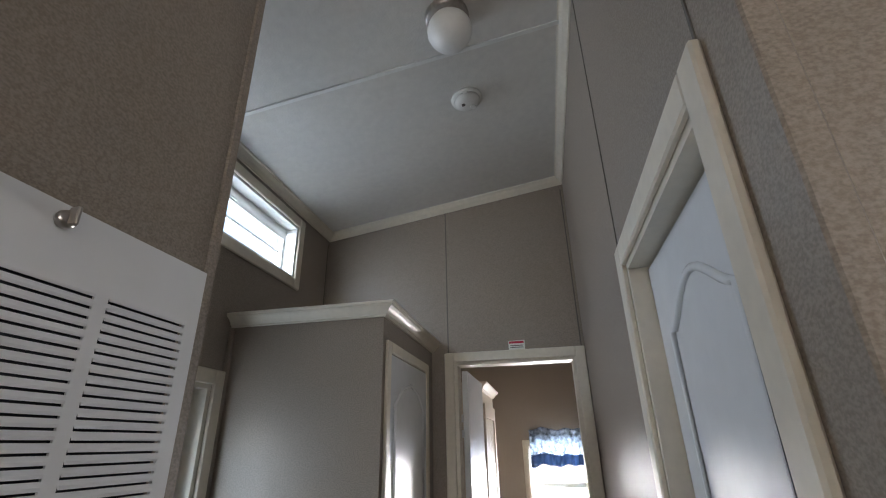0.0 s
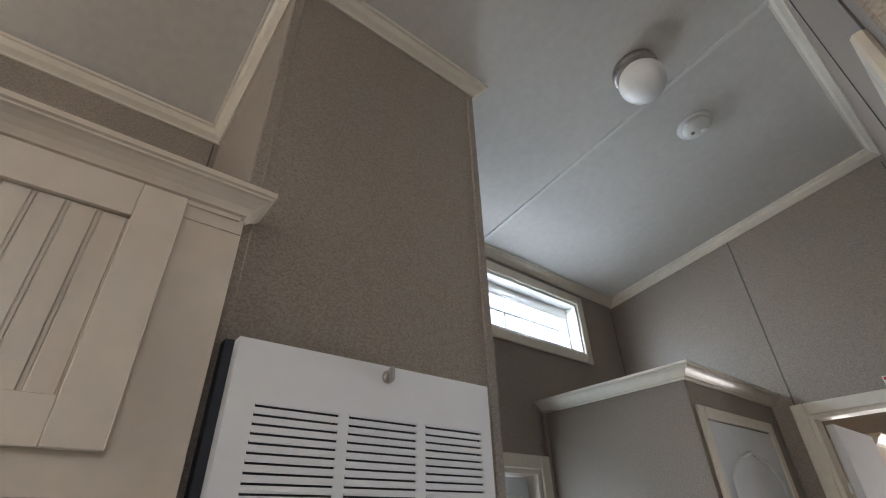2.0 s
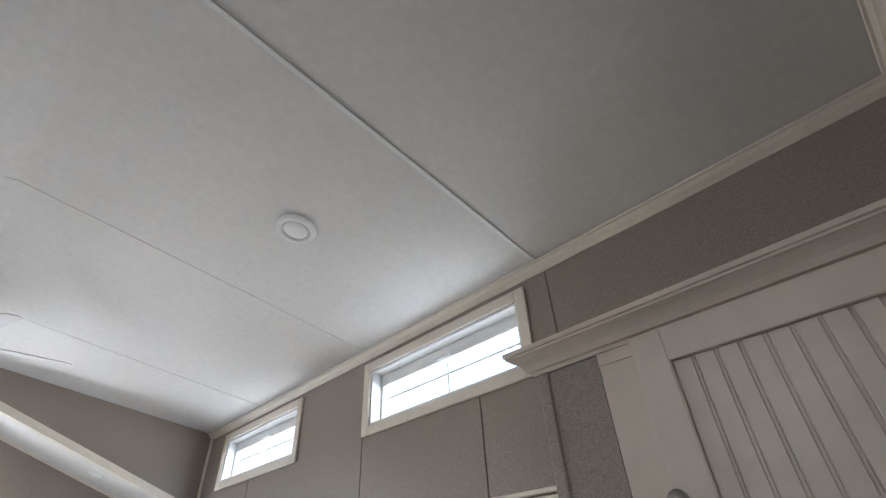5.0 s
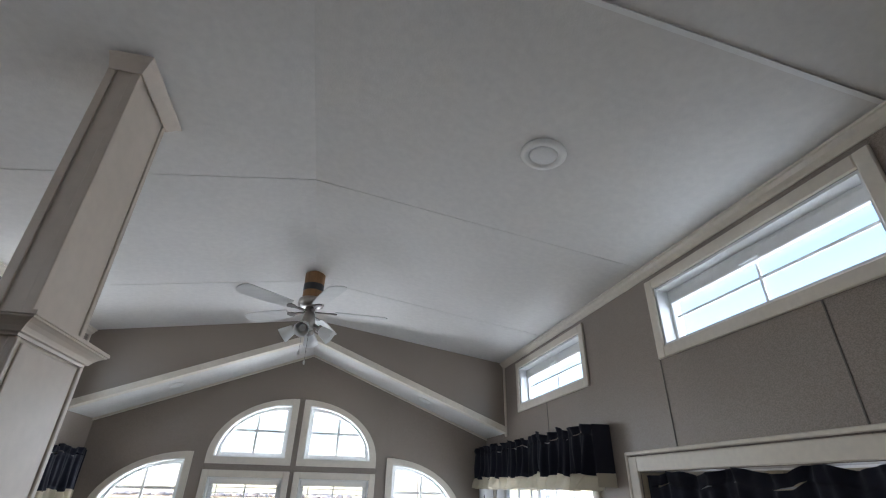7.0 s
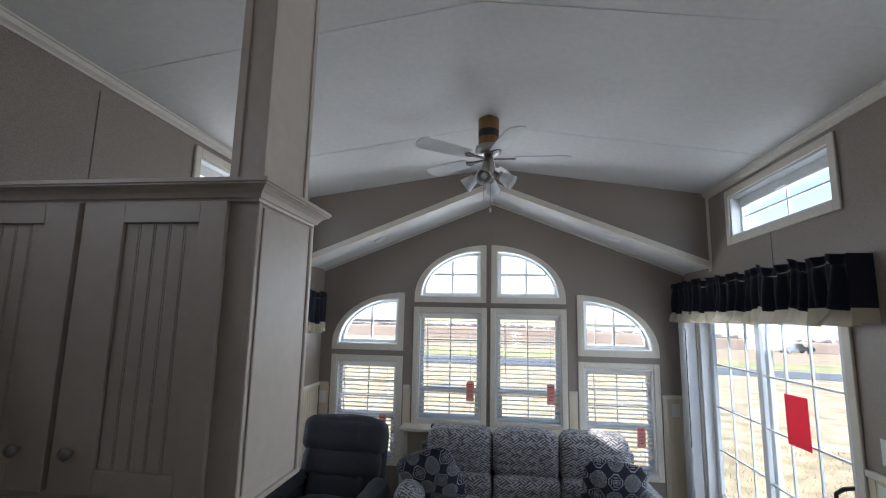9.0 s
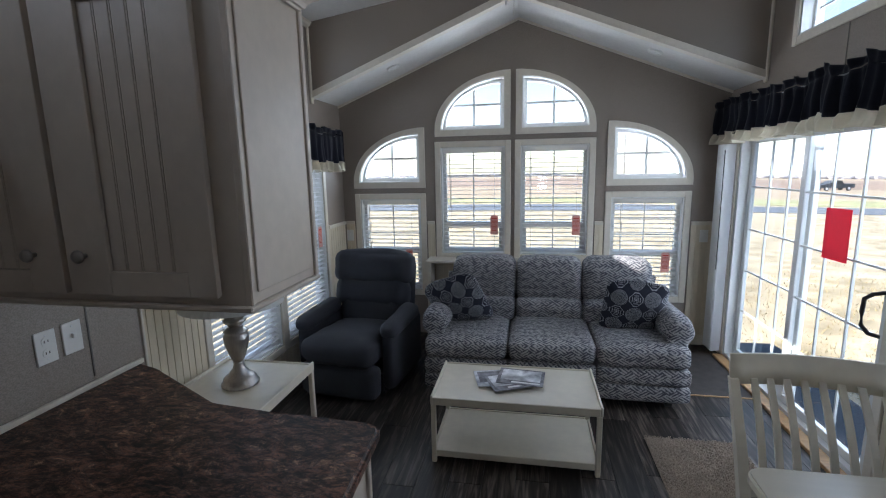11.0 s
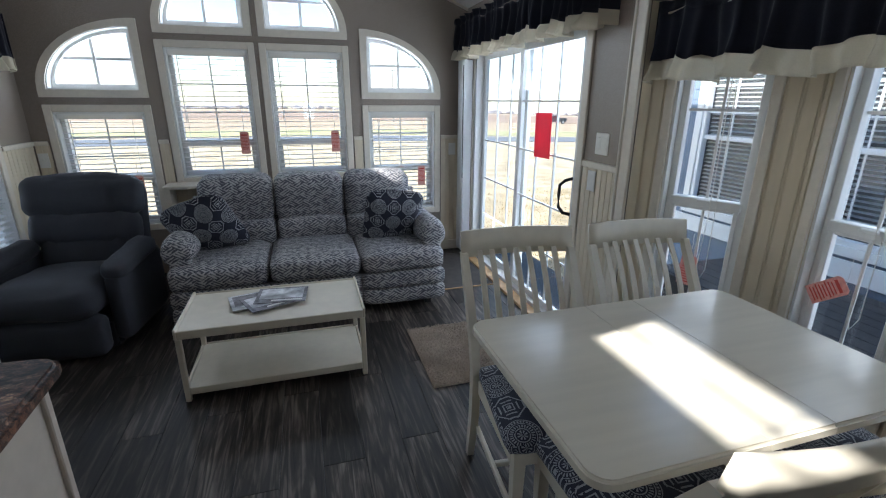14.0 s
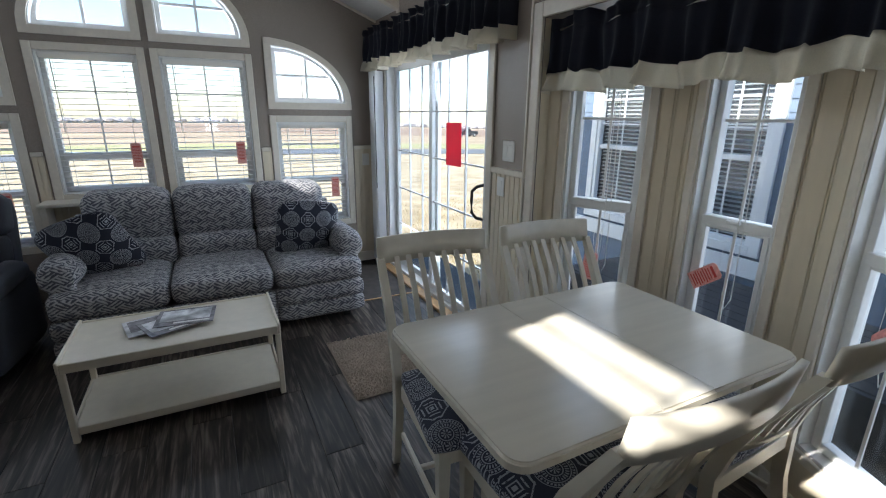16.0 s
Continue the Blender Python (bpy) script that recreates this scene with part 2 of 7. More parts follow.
def maze_cloth():
    """Grey and off-white woven upholstery with a broken zigzag figure."""
    m = material("maze_cloth", (0.3, 0.3, 0.32), 0.9, sheen=0.05, bump=0.5, bump_scale=420)
    nt = m.node_tree
    b = nt.nodes["Principled BSDF"]
    uv = nt.nodes.new("ShaderNodeUVMap")
    sep = nt.nodes.new("ShaderNodeSeparateXYZ")
    nt.links.new(uv.outputs[0], sep.inputs[0])

    def mth(op, a, c=None):
        n = nt.nodes.new("ShaderNodeMath")
        n.operation = op
        for i, val in enumerate((a, c)):
            if val is None:
                continue
            if isinstance(val, (int, float)):
                n.inputs[i].default_value = val
            else:
                nt.links.new(val, n.inputs[i])
        return n.outputs[0]
    wob = nt.nodes.new("ShaderNodeTexNoise")
    wob.inputs["Scale"].default_value, wob.inputs["Detail"].default_value = 30, 4
    nt.links.new(uv.outputs[0], wob.inputs["Vector"])
    stray = mth("MULTIPLY", mth("SUBTRACT", wob.outputs["Fac"], 0.5), 0.016)
    across = mth("MULTIPLY", sep.outputs[0], 0.62)
    p = mth("ADD", mth("ADD", across, sep.outputs[1]), stray)
    q = mth("ADD", mth("SUBTRACT", across, sep.outputs[1]), stray)
    # blocks of slanted stripes that change their way from block to block
    block = mth("ADD", mth("FLOOR", mth("DIVIDE", p, 0.063)), mth("FLOOR", mth("DIVIDE", q, 0.063)))
    odd = mth("GREATER_THAN", mth("MODULO", block, 2.0), 0.5)
    way = mth("ADD", mth("MULTIPLY", odd, p), mth("MULTIPLY", mth("SUBTRACT", 1.0, odd), q))
    line = mth("SINE", mth("MULTIPLY", way, 2 * math.pi / 0.021))
    line = mth("ADD", line, mth("MULTIPLY", mth("SUBTRACT", wob.outputs["Fac"], 0.5), 5.8))
    r = nt.nodes.new("ShaderNodeValToRGB")
    r.color_ramp.elements[0].position, r.color_ramp.elements[0].color = 0.12, (0.075, 0.079, 0.098, 1)
    r.color_ramp.elements[1].position, r.color_ramp.elements[1].color = 0.92, (0.44, 0.43, 0.425, 1)
    nt.links.new(mth("ADD", mth("MULTIPLY", line, 0.5), 0.5), r.inputs[0])
    nt.links.new(r.outputs[0], b.inputs["Base Color"])
    return m


def laminate_stone():
    """Brown granite-patterned laminate with dark veins."""
    m = material("brown_granite_laminate", (0.12, 0.07, 0.05), 0.42, bump=0.12, bump_scale=300)
    nt = m.node_tree
    b = nt.nodes["Principled BSDF"]
    co = nt.nodes.new("ShaderNodeTexCoord")
    mp = nt.nodes.new("ShaderNodeMapping")
    mp.inputs["Scale"].default_value = (0.9, 1.7, 1)
    b.inputs["Specular IOR Level"].default_value = 0.25
    mp.inputs["Rotation"].default_value = (0, 0, 0.5)
    nt.links.new(co.outputs["Object"], mp.inputs[0])
    n = nt.nodes.new("ShaderNodeTexNoise")
    n.inputs["Scale"].default_value, n.inputs["Detail"].default_value, n.inputs["Distortion"].default_value = 8, 15, 1.6
    n.inputs["Roughness"].default_value = 0.78
    nt.links.new(mp.outputs[0], n.inputs["Vector"])
    r = nt.nodes.new("ShaderNodeValToRGB")
    e = r.color_ramp.elements
    e[0].position, e[0].color = 0.37, (0.010, 0.008, 0.008, 1)
    e[1].position, e[1].color = 0.66, (0.42, 0.26, 0.16, 1)
    for p, c in ((0.43, (0.045, 0.028, 0.022)), (0.48, (0.19, 0.085, 0.05)), (0.53, (0.055, 0.042, 0.038)), (0.58, (0.27, 0.14, 0.085))):
        k = e.new(p)
        k.color = (*c, 1)
    nt.links.new(n.outputs["Fac"], r.inputs[0])
    fine = nt.nodes.new("ShaderNodeTexNoise")
    fine.inputs["Scale"].default_value, fine.inputs["Detail"].default_value, fine.inputs["Roughness"].default_value = 30, 6, 0.7
    nt.links.new(mp.outputs[0], fine.inputs["Vector"])
    fr = nt.nodes.new("ShaderNodeMapRange")
    fr.inputs["From Min"].default_value, fr.inputs["From Max"].default_value = 0.40, 0.61
    fr.inputs["To Min"].default_value, fr.inputs["To Max"].default_value = 0.25, 1.9
    nt.links.new(fine.outputs["Fac"], fr.inputs[0])
    vein = nt.nodes.new("ShaderNodeTexNoise")
    vein.inputs["Scale"].default_value, vein.inputs["Detail"].default_value, vein.inputs["Distortion"].default_value = 5, 9, 0.8
    vein.inputs["Roughness"].default_value = 0.65
    nt.links.new(mp.outputs[0], vein.inputs["Vector"])
    vr = nt.nodes.new("ShaderNodeValToRGB")
    ve = vr.color_ramp.elements
    ve[0].position, ve[0].color = 0.455, (1, 1, 1, 1)
    ve[1].position, ve[1].color = 0.56, (1, 1, 1, 1)
    for pos, g in ((0.485, 0.22), (0.50, 1.0), (0.515, 0.30)):
        k = ve.new(pos)
        k.color = (g, g, g, 1)
    nt.links.new(vein.outputs["Fac"], vr.inputs[0])
    v1, v2 = nt.nodes.new("ShaderNodeVectorMath"), nt.nodes.new("ShaderNodeVectorMath")
    v1.operation = v2.operation = "MULTIPLY"
    nt.links.new(r.outputs[0], v1.inputs[0])
    nt.links.new(fr.outputs[0], v1.inputs[1])
    nt.links.new(v1.outputs[0], v2.inputs[0])
    nt.links.new(vr.outputs[0], v2.inputs[1])
    nt.links.new(v2.outputs[0], b.inputs["Base Color"])
    return m


def glass_pane():
    m = bpy.data.materials.new("window_glass")
    m.use_nodes = True
    nt = m.node_tree
    nt.nodes.remove(nt.nodes["Principled BSDF"])
    t = nt.nodes.new("ShaderNodeBsdfTransparent")
    t.inputs[0].default_value = (0.94, 0.96, 0.97, 1)
    g = nt.nodes.new("ShaderNodeBsdfGlossy")
    g.inputs["Roughness"].default_value = 0.02
    lw = nt.nodes.new("ShaderNodeLayerWeight")
    pw = nt.nodes.new("ShaderNodeMath")
    pw.operation = "POWER"
    pw.inputs[1].default_value = 5.0
    nt.links.new(lw.outputs["Facing"], pw.inputs[0])
    f = nt.nodes.new("ShaderNodeMath")
    f.operation = "MULTIPLY_ADD"
    f.inputs[1].default_value, f.inputs[2].default_value = 0.8, 0.035
    nt.links.new(pw.outputs[0], f.inputs[0])
    mx = nt.nodes.new("ShaderNodeMixShader")
    nt.links.new(f.outputs[0], mx.inputs[0])
    nt.links.new(t.outputs[0], mx.inputs[1])
    nt.links.new(g.outputs[0], mx.inputs[2])
    nt.links.new(mx.outputs[0], nt.nodes["Material Output"].inputs[0])
    return m


def field_ground():
    """Short dry grass near the house, pale stubble farther out, in one sheet."""
    m = material("dry_grass_ground", (0.36, 0.29, 0.15), 0.95, bump=0.6, bump_scale=12)
    nt = m.node_tree
    b = nt.nodes["Principled BSDF"]
    co = nt.nodes.new("ShaderNodeTexCoord")
    sep = nt.nodes.new("ShaderNodeSeparateXYZ")
    nt.links.new(co.outputs["Object"], sep.inputs[0])
    n = nt.nodes.new("ShaderNodeTexNoise")
    n.inputs["Scale"].default_value, n.inputs["Detail"].default_value = 1.3, 8
    nt.links.new(co.outputs["Object"], n.inputs["Vector"])
    near = nt.nodes.new("ShaderNodeValToRGB")
    near.color_ramp.elements[0].position, near.color_ramp.elements[0].color = 0.34, (0.29, 0.225, 0.125, 1)
    near.color_ramp.elements[1].position, near.color_ramp.elements[1].color = 0.62, (0.54, 0.43, 0.275, 1)
    nt.links.new(n.outputs["Fac"], near.inputs[0])
    n2 = nt.nodes.new("ShaderNodeTexNoise")
    n2.inputs["Scale"].default_value, n2.inputs["Detail"].default_value = 0.15, 6
    mp = nt.nodes.new("ShaderNodeMapping")
    mp.inputs["Scale"].default_value = (0.2, 1.5, 1)
    nt.links.new(co.outputs["Object"], mp.inputs[0])
    nt.links.new(mp.outputs[0], n2.inputs["Vector"])
    far = nt.nodes.new("ShaderNodeValToRGB")
    far.color_ramp.elements[0].position, far.color_ramp.elements[0].color = 0.35, (0.30, 0.215, 0.135, 1)
    far.color_ramp.elements[1].position, far.color_ramp.elements[1].color = 0.65, (0.47, 0.355, 0.22, 1)
    nt.links.new(n2.outputs["Fac"], far.inputs[0])
    r = nt.nodes.new("ShaderNodeMapRange")
    r.inputs["From Min"].default_value, r.inputs["From Max"].default_value = -44, -40
    nt.links.new(sep.outputs[1], r.inputs[0])
    mix = nt.nodes.new("ShaderNodeMix")
    mix.data_type = "RGBA"
    nt.links.new(r.outputs[0], mix.inputs["Factor"])
    nt.links.new(far.outputs[0], mix.inputs["A"])
    nt.links.new(near.outputs[0], mix.inputs["B"])
    nt.links.new(mix.outputs["Result"], b.inputs["Base Color"])
    return m


VINYL = wall_vinyl()
CEIL = material("ceiling_white", (0.71, 0.69, 0.655), 0.55, grain=0.04, grain_scale=30, stain=0.04, stain_scale=1.1, bump=0.6, bump_scale=120)
TRIM = material("cream_trim", (0.72, 0.66, 0.56), 0.4, grain=0.04, grain_scale=40, stain=0.04, stain_scale=4, bump=0.1, bump_scale=80)
WHITE = material("white_vinyl", (0.80, 0.80, 0.78), 0.35, grain=0.03, grain_scale=30)
BEAD = material("cream_beadboard", (0.70, 0.61, 0.46), 0.38, grain=0.05, grain_scale=30, stretch=(1, 1, 0.15), bump=0.12, bump_scale=80)
CABINET = material("cream_cabinet_paint", (0.64, 0.555, 0.465), 0.4, grain=0.04, grain_scale=22, stain=0.03, stain_scale=3, bump=0.12, bump_scale=60)
SEAM = material("seam_shadow_grey", (0.13, 0.115, 0.1), 0.6, grain=0.1)
STEEL = material("white_enamel_steel", (0.80, 0.81, 0.82), 0.3, grain=0.02, grain_scale=12)
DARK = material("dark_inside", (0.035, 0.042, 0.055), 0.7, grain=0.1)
NICKEL = material("brushed_nickel", (0.42, 0.39, 0.36), 0.32, 1.0, grain=0.12, grain_scale=80, stretch=(1, 1, 0.1))
BLACKP = material("black_plastic", (0.025, 0.025, 0.027), 0.45, grain=0.1)
DOORW = material("white_door_paint", (0.76, 0.78, 0.80), 0.25, grain=0.02, grain_scale=20, bump=0.1, bump_scale=40)
NAVY = material("navy_cloth", (0.012, 0.014, 0.028), 0.9, grain=0.25, grain_scale=300, sheen=0.1, bump=0.3, bump_scale=500)
ECRU = material("ecru_ruffle_cloth", (0.72, 0.67, 0.56), 0.85, grain=0.06, grain_scale=200, bump=0.3, bump_scale=400)
RECLINE = material("charcoal_blue_upholstery", (0.026, 0.028, 0.037), 0.85, grain=0.2, grain_scale=200, stain=0.12, stain_scale=5, sheen=0.06, bump=0.5, bump_scale=350)
PLANK = plank_wood()
MAZE = maze_cloth()
MEDAL = medallion_cloth("navy_medallion_cloth", 0.135, (0.010, 0.014, 0.034), (0.33, 0.34, 0.36))
MEDALP = medallion_cloth("navy_medallion_pillow_cloth", 0.118, (0.007, 0.010, 0.025), (0.36, 0.37, 0.39))
STONE = laminate_stone()
GLASS = glass_pane()
PAINTF = material("cream_furniture_paint", (0.70, 0.64, 0.52), 0.33, grain=0.04, grain_scale=18, stain=0.03, stain_scale=3, bump=0.1, bump_scale=50)
TABLET = material("cream_table_lacquer", (0.70, 0.645, 0.53), 0.2, grain=0.04, grain_scale=25, stretch=(0.1, 1, 1), stain=0.04, stain_scale=3, bump=0.1, bump_scale=70)
BLADE = material("pale_fan_blade", (0.62, 0.61, 0.58), 0.5, grain=0.06, grain_scale=30, stretch=(0.1, 1, 1))
DULLNICKEL = material("dull_nickel", (0.16, 0.145, 0.13), 0.55, 0.7, grain=0.15, grain_scale=80)
POLEGREY = material("weathered_pole", (0.30, 0.28, 0.26), 0.9, grain=0.2, grain_scale=8)
WOODBROWN = material("fan_mount_wood", (0.26, 0.13, 0.05), 0.55, grain=0.25, grain_scale=30, stretch=(1, 1, 0.1))
FROST = material("frosted_glass", (0.82, 0.82, 0.80), 0.3, grain=0.02)
RED = material("red_card", (0.62, 0.05, 0.09), 0.6, grain=0.05)
TAG = material("tag_paper", (0.80, 0.50, 0.44), 0.7, grain=0.35, grain_scale=90)
TAGINK = material("tag_red_ink", (0.6, 0.08, 0.06), 0.7, grain=0.1)
PLASTIC = material("switch_white_plastic", (0.80, 0.79, 0.75), 0.35, grain=0.02)
RUG = material("tan_shag_yarn", (0.50, 0.42, 0.34), 0.95, grain=0.3, grain_scale=160, stain=0.15, stain_scale=9)
MAT = material("dark_floor_tile", (0.045, 0.037, 0.032), 0.85, grain=0.3, grain_scale=14)
OAK = material("oak_threshold", (0.45, 0.27, 0.12), 0.5, grain=0.2, grain_scale=40, stretch=(1, 0.1, 1))
SHADE = material("lamp_shade_linen", (0.62, 0.62, 0.60), 0.8, grain=0.05, grain_scale=120, stretch=(1, 1, 0.1))
SLAT = material("white_blind_slat", (0.80, 0.80, 0.80), 0.4, grain=0.02)


def let_through(mat, colour, amount):
    """Lets part of the light from behind shine through a thin sheet."""
    nt = mat.node_tree
    tl, mx = nt.nodes.new("ShaderNodeBsdfTranslucent"), nt.nodes.new("ShaderNodeMixShader")
    tl.inputs["Color"].default_value = (*colour, 1)
    mx.inputs[0].default_value = amount
    nt.links.new(nt.nodes["Principled BSDF"].outputs[0], mx.inputs[1])
    nt.links.new(tl.outputs[0], mx.inputs[2])
    nt.links.new(mx.outputs[0], nt.nodes["Material Output"].inputs["Surface"])


let_through(SLAT, (0.90, 0.90, 0.90), 0.8)
let_through(RED, (0.80, 0.07, 0.14), 0.5)
let_through(TAG, (0.85, 0.45, 0.40), 0.4)
let_through(SHADE, (0.75, 0.75, 0.72), 0.35)
let_through(ECRU, (0.75, 0.70, 0.58), 0.35)
PAPER = material("magazine_paper", (0.55, 0.55, 0.56), 0.3, grain=0.6, grain_scale=14, stain=0.5, stain_scale=5)
PHOTO = material("magazine_photo", (0.20, 0.19, 0.20), 0.3, grain=0.7, grain_scale=22, stain=0.5, stain_scale=8)
SIDING = material("blue_grey_siding", (0.13, 0.17, 0.23), 0.6, grain=0.08, grain_scale=20, stain=0.06, vary=0.05)
ROOF = material("dark_shingle", (0.05, 0.05, 0.055), 0.9, grain=0.3, grain_scale=20)
# asphalt grey; also painted on the slabs that imitate dim rooms next door
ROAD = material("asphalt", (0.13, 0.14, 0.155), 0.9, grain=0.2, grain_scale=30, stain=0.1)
LAWN = material("green_verge", (0.36, 0.34, 0.15), 0.95, grain=0.3, grain_scale=3, stain=0.25, stain_scale=0.4)
CORN = material("brown_stubble", (0.29, 0.195, 0.13), 0.95, grain=0.35, grain_scale=2, stain=0.25, stain_scale=0.3)
FIELD = field_ground()
BLUEFLOWER = material("blue_flower_valance_cloth", (0.35, 0.42, 0.5), 0.85, grain=0.75, grain_scale=26, stain=0.3, stain_scale=12)
BLUETRIM = material("blue_valance_edge", (0.035, 0.07, 0.13), 0.85, grain=0.1)
CARPAINT = material("dark_car_paint", (0.05, 0.055, 0.065), 0.55, grain=0.05)
BULB = material("bulb_glass", (0.85, 0.84, 0.8), 0.15, grain=0.02)
DECK = material("dark_deck_board", (0.06, 0.055, 0.052), 0.8, grain=0.2, grain_scale=20)

# ---- building helpers ----
OFFSET = {}


def thing(name, label, category, at=(0, 0, 0), group="", kind="", turn=0, local=False):
    """A top-level Empty at the base of a thing. Parts are given in world metres, or in the thing's own axes if local."""
    ob = new(name)
    ob.matrix_basis = pose(*at, 0, 0, turn)
    OFFSET[ob.name] = Vector((0, 0, 0)) if local else Vector(at)
    return tagged(ob, label, category, group, kind)


def part(name, bm, mat, parent, label="", smooth=False):
    """Links a bmesh as one mesh under a thing or a part."""
    off = OFFSET.get(parent.name, Vector((0, 0, 0)))
    if off.length:
        bmesh.ops.translate(bm, vec=-off, verts=bm.verts)
    bmesh.ops.recalc_face_normals(bm, faces=bm.faces)
    me = bpy.data.meshes.new(name)
    bm.to_mesh(me)
    bm.free()
    me.materials.append(mat)
    if smooth:
        for p in me.polygons:
            p.use_smooth = True
    ob = new(name, me)
    ob.parent = parent
    OFFSET[ob.name] = off
    if label:
        tagged(ob, label)
    return ob


def solo(name, bm, mat, label="", category="", kind="", group="", smooth=False):
    """A top-level thing that is one mesh."""
    bmesh.ops.recalc_face_normals(bm, faces=bm.faces)
    me = bpy.data.meshes.new(name)
    bm.to_mesh(me)
    bm.free()
    me.materials.append(mat)
    if smooth:
        for p in me.polygons:
            p.use_smooth = True
    ob = new(name, me)
    OFFSET[ob.name] = Vector((0, 0, 0))
    return tagged(ob, label, category, group, kind)


def share(name, mesh, parent, at, turn=(0, 0, 0), label=""):
    """One more piece on a mesh that is already there."""
    ob = new(name, mesh)
    ob.parent = parent
    ob.matrix_basis = pose(*(Vector(at) - OFFSET.get(parent.name, Vector((0, 0, 0)))), *turn)
    if label:
        tagged(ob, label)
    return ob


def box(x0, x1, y0, y1, z0, z1, bevel=0.0, bm=None, seg=1):
    own = bm is None
    b = bmesh.new()
    bmesh.ops.create_cube(b, size=1)
    c = Vector(((x0 + x1) / 2, (y0 + y1) / 2, (z0 + z1) / 2))
    for v in b.verts:
        v.co = Vector((v.co.x * abs(x1 - x0), v.co.y * abs(y1 - y0), v.co.z * abs(z1 - z0))) + c
    if bevel:
        bmesh.ops.bevel(b, geom=b.edges[:], offset=bevel, segments=seg, affect="EDGES", clamp_overlap=True)
    if own:
        return b
    return merge(bm, b)


def merge(bm, b, m=None):
    """Adds the bmesh b to bm."""
    if m is not None:
        bmesh.ops.transform(b, matrix=m, verts=b.verts)
    tmp = bpy.data.meshes.new("tmp")
    b.to_mesh(tmp)
    b.free()
    bm.from_mesh(tmp)
    bpy.data.meshes.remove(tmp)
    return bm


def spin(profile, seg=28, bm=None, centre=(0, 0, 0)):
    """A turned body from (radius, height) pairs."""
    own = bmesh.new() if bm is None else bm
    rings = []
    for r, z in profile:
        rings.append([own.verts.new((centre[0] + r * math.cos(2 * math.pi * k / seg), centre[1] + r * math.sin(2 * math.pi * k / seg), centre[2] + z)) for k in range(seg)])
    for a, b in zip(rings, rings[1:]):
        for k in range(seg):
            own.faces.new((a[k], a[(k + 1) % seg], b[(k + 1) % seg], b[k]))
    own.faces.new(rings[0][::-1])
    own.faces.new(rings[-1])
    return own


def tube(points, r, seg=8, bm=None):
    """A round rod along points."""
    own = bmesh.new() if bm is None else bm
    pts = [Vector(p) for p in points]
    rings = []
    for i, p in enumerate(pts):
        d = (pts[min(i + 1, len(pts) - 1)] - pts[max(i - 1, 0)]).normalized()
        q = d.to_track_quat("Z", "Y")
        rings.append([own.verts.new(p + q @ Vector((r * math.cos(2 * math.pi * k / seg), r * math.sin(2 * math.pi * k / seg), 0))) for k in range(seg)])
    for a, b in zip(rings, rings[1:]):
        for k in range(seg):
            own.faces.new((a[k], a[(k + 1) % seg], b[(k + 1) % seg], b[k]))
    own.faces.new(rings[0][::-1])
    own.faces.new(rings[-1])
    return own


def prism(outline, a, b, axis="z", bm=None):
    """A flat outline pushed from a to b along an axis; the outline's two numbers are the other two axes in order."""
    own = bmesh.new() if bm is None else bm

    def at(p, h):
        return {"z": (p[0], p[1], h), "y": (p[0], h, p[1]), "x": (h, p[0], p[1])}[axis]
    lo = [own.verts.new(at(p, a)) for p in outline]
    hi = [own.verts.new(at(p, b)) for p in outline]
    own.faces.new(lo[::-1])
    own.faces.new(hi)
    n = len(outline)
    for k in range(n):
        own.faces.new((lo[k], lo[(k + 1) % n], hi[(k + 1) % n], hi[k]))
    return own


def sweep(profile, path, bm=None, up=Vector((0, 0, 1))):
    """A moulding: profile of (out, up) pairs swept along a path of points; out is to the left of the way walked. Corners are mitred."""
    own = bmesh.new() if bm is None else bm
    pts = [Vector(p) for p in path]
    rings = []
    for i, p in enumerate(pts):
        d0 = (p - pts[i - 1]).normalized() if i else (pts[1] - p).normalized()
        d1 = (pts[i + 1] - p).normalized() if i + 1 < len(pts) else d0
        n0, n1 = up.cross(d0).normalized(), up.cross(d1).normalized()
        n = (n0 + n1).normalized()
        n = n / max(0.3, n.dot(n0))
        rings.append([own.verts.new(p + n * o + up * u) for o, u in profile])
    k = len(profile)
    for a, b in zip(rings, rings[1:]):
        for j in range(k):
            own.faces.new((a[j], a[(j + 1) % k], b[(j + 1) % k], b[j]))
    own.faces.new(rings[0][::-1])
    own.faces.new(rings[-1])
    return own


def cells(u0, u1, z0, z1, holes):
    """Splits a wall rectangle round rectangular holes (u0, u1, z0, z1) into rectangles."""
    us = sorted({u0, u1, *[h for q in holes for h in q[:2] if u0 < h < u1]})
    zs = sorted({z0, z1, *[h for q in holes for h in q[2:] if z0 < h < z1]})
    out = []
    for a, b in zip(us, us[1:]):
        run = None
        for c, d in zip(zs, zs[1:]):
            mu, mz = (a + b) / 2, (c + d) / 2
            if any(q[0] < mu < q[1] and q[2] < mz < q[3] for q in holes):
                if run:
                    out.append((a, b, *run))
                run = None
            else:
                run = (run[0], d) if run else (c, d)
        if run:
            out.append((a, b, *run))
    return out


def cut_by_roof(bm):
    """Trims what sticks out above the ceiling's two slopes."""
    for sgn in (-1, 1):
        n = Vector((SLOPE * sgn, 0, 1)).normalized()
        bmesh.ops.bisect_plane(bm, geom=bm.verts[:] + bm.edges[:] + bm.faces[:], plane_co=(RIDGE_X, 0, RIDGE_Z + 0.02), plane_no=n, clear_outer=True)
        bmesh.ops.holes_fill(bm, edges=[e for e in bm.edges if e.is_boundary], sides=0)


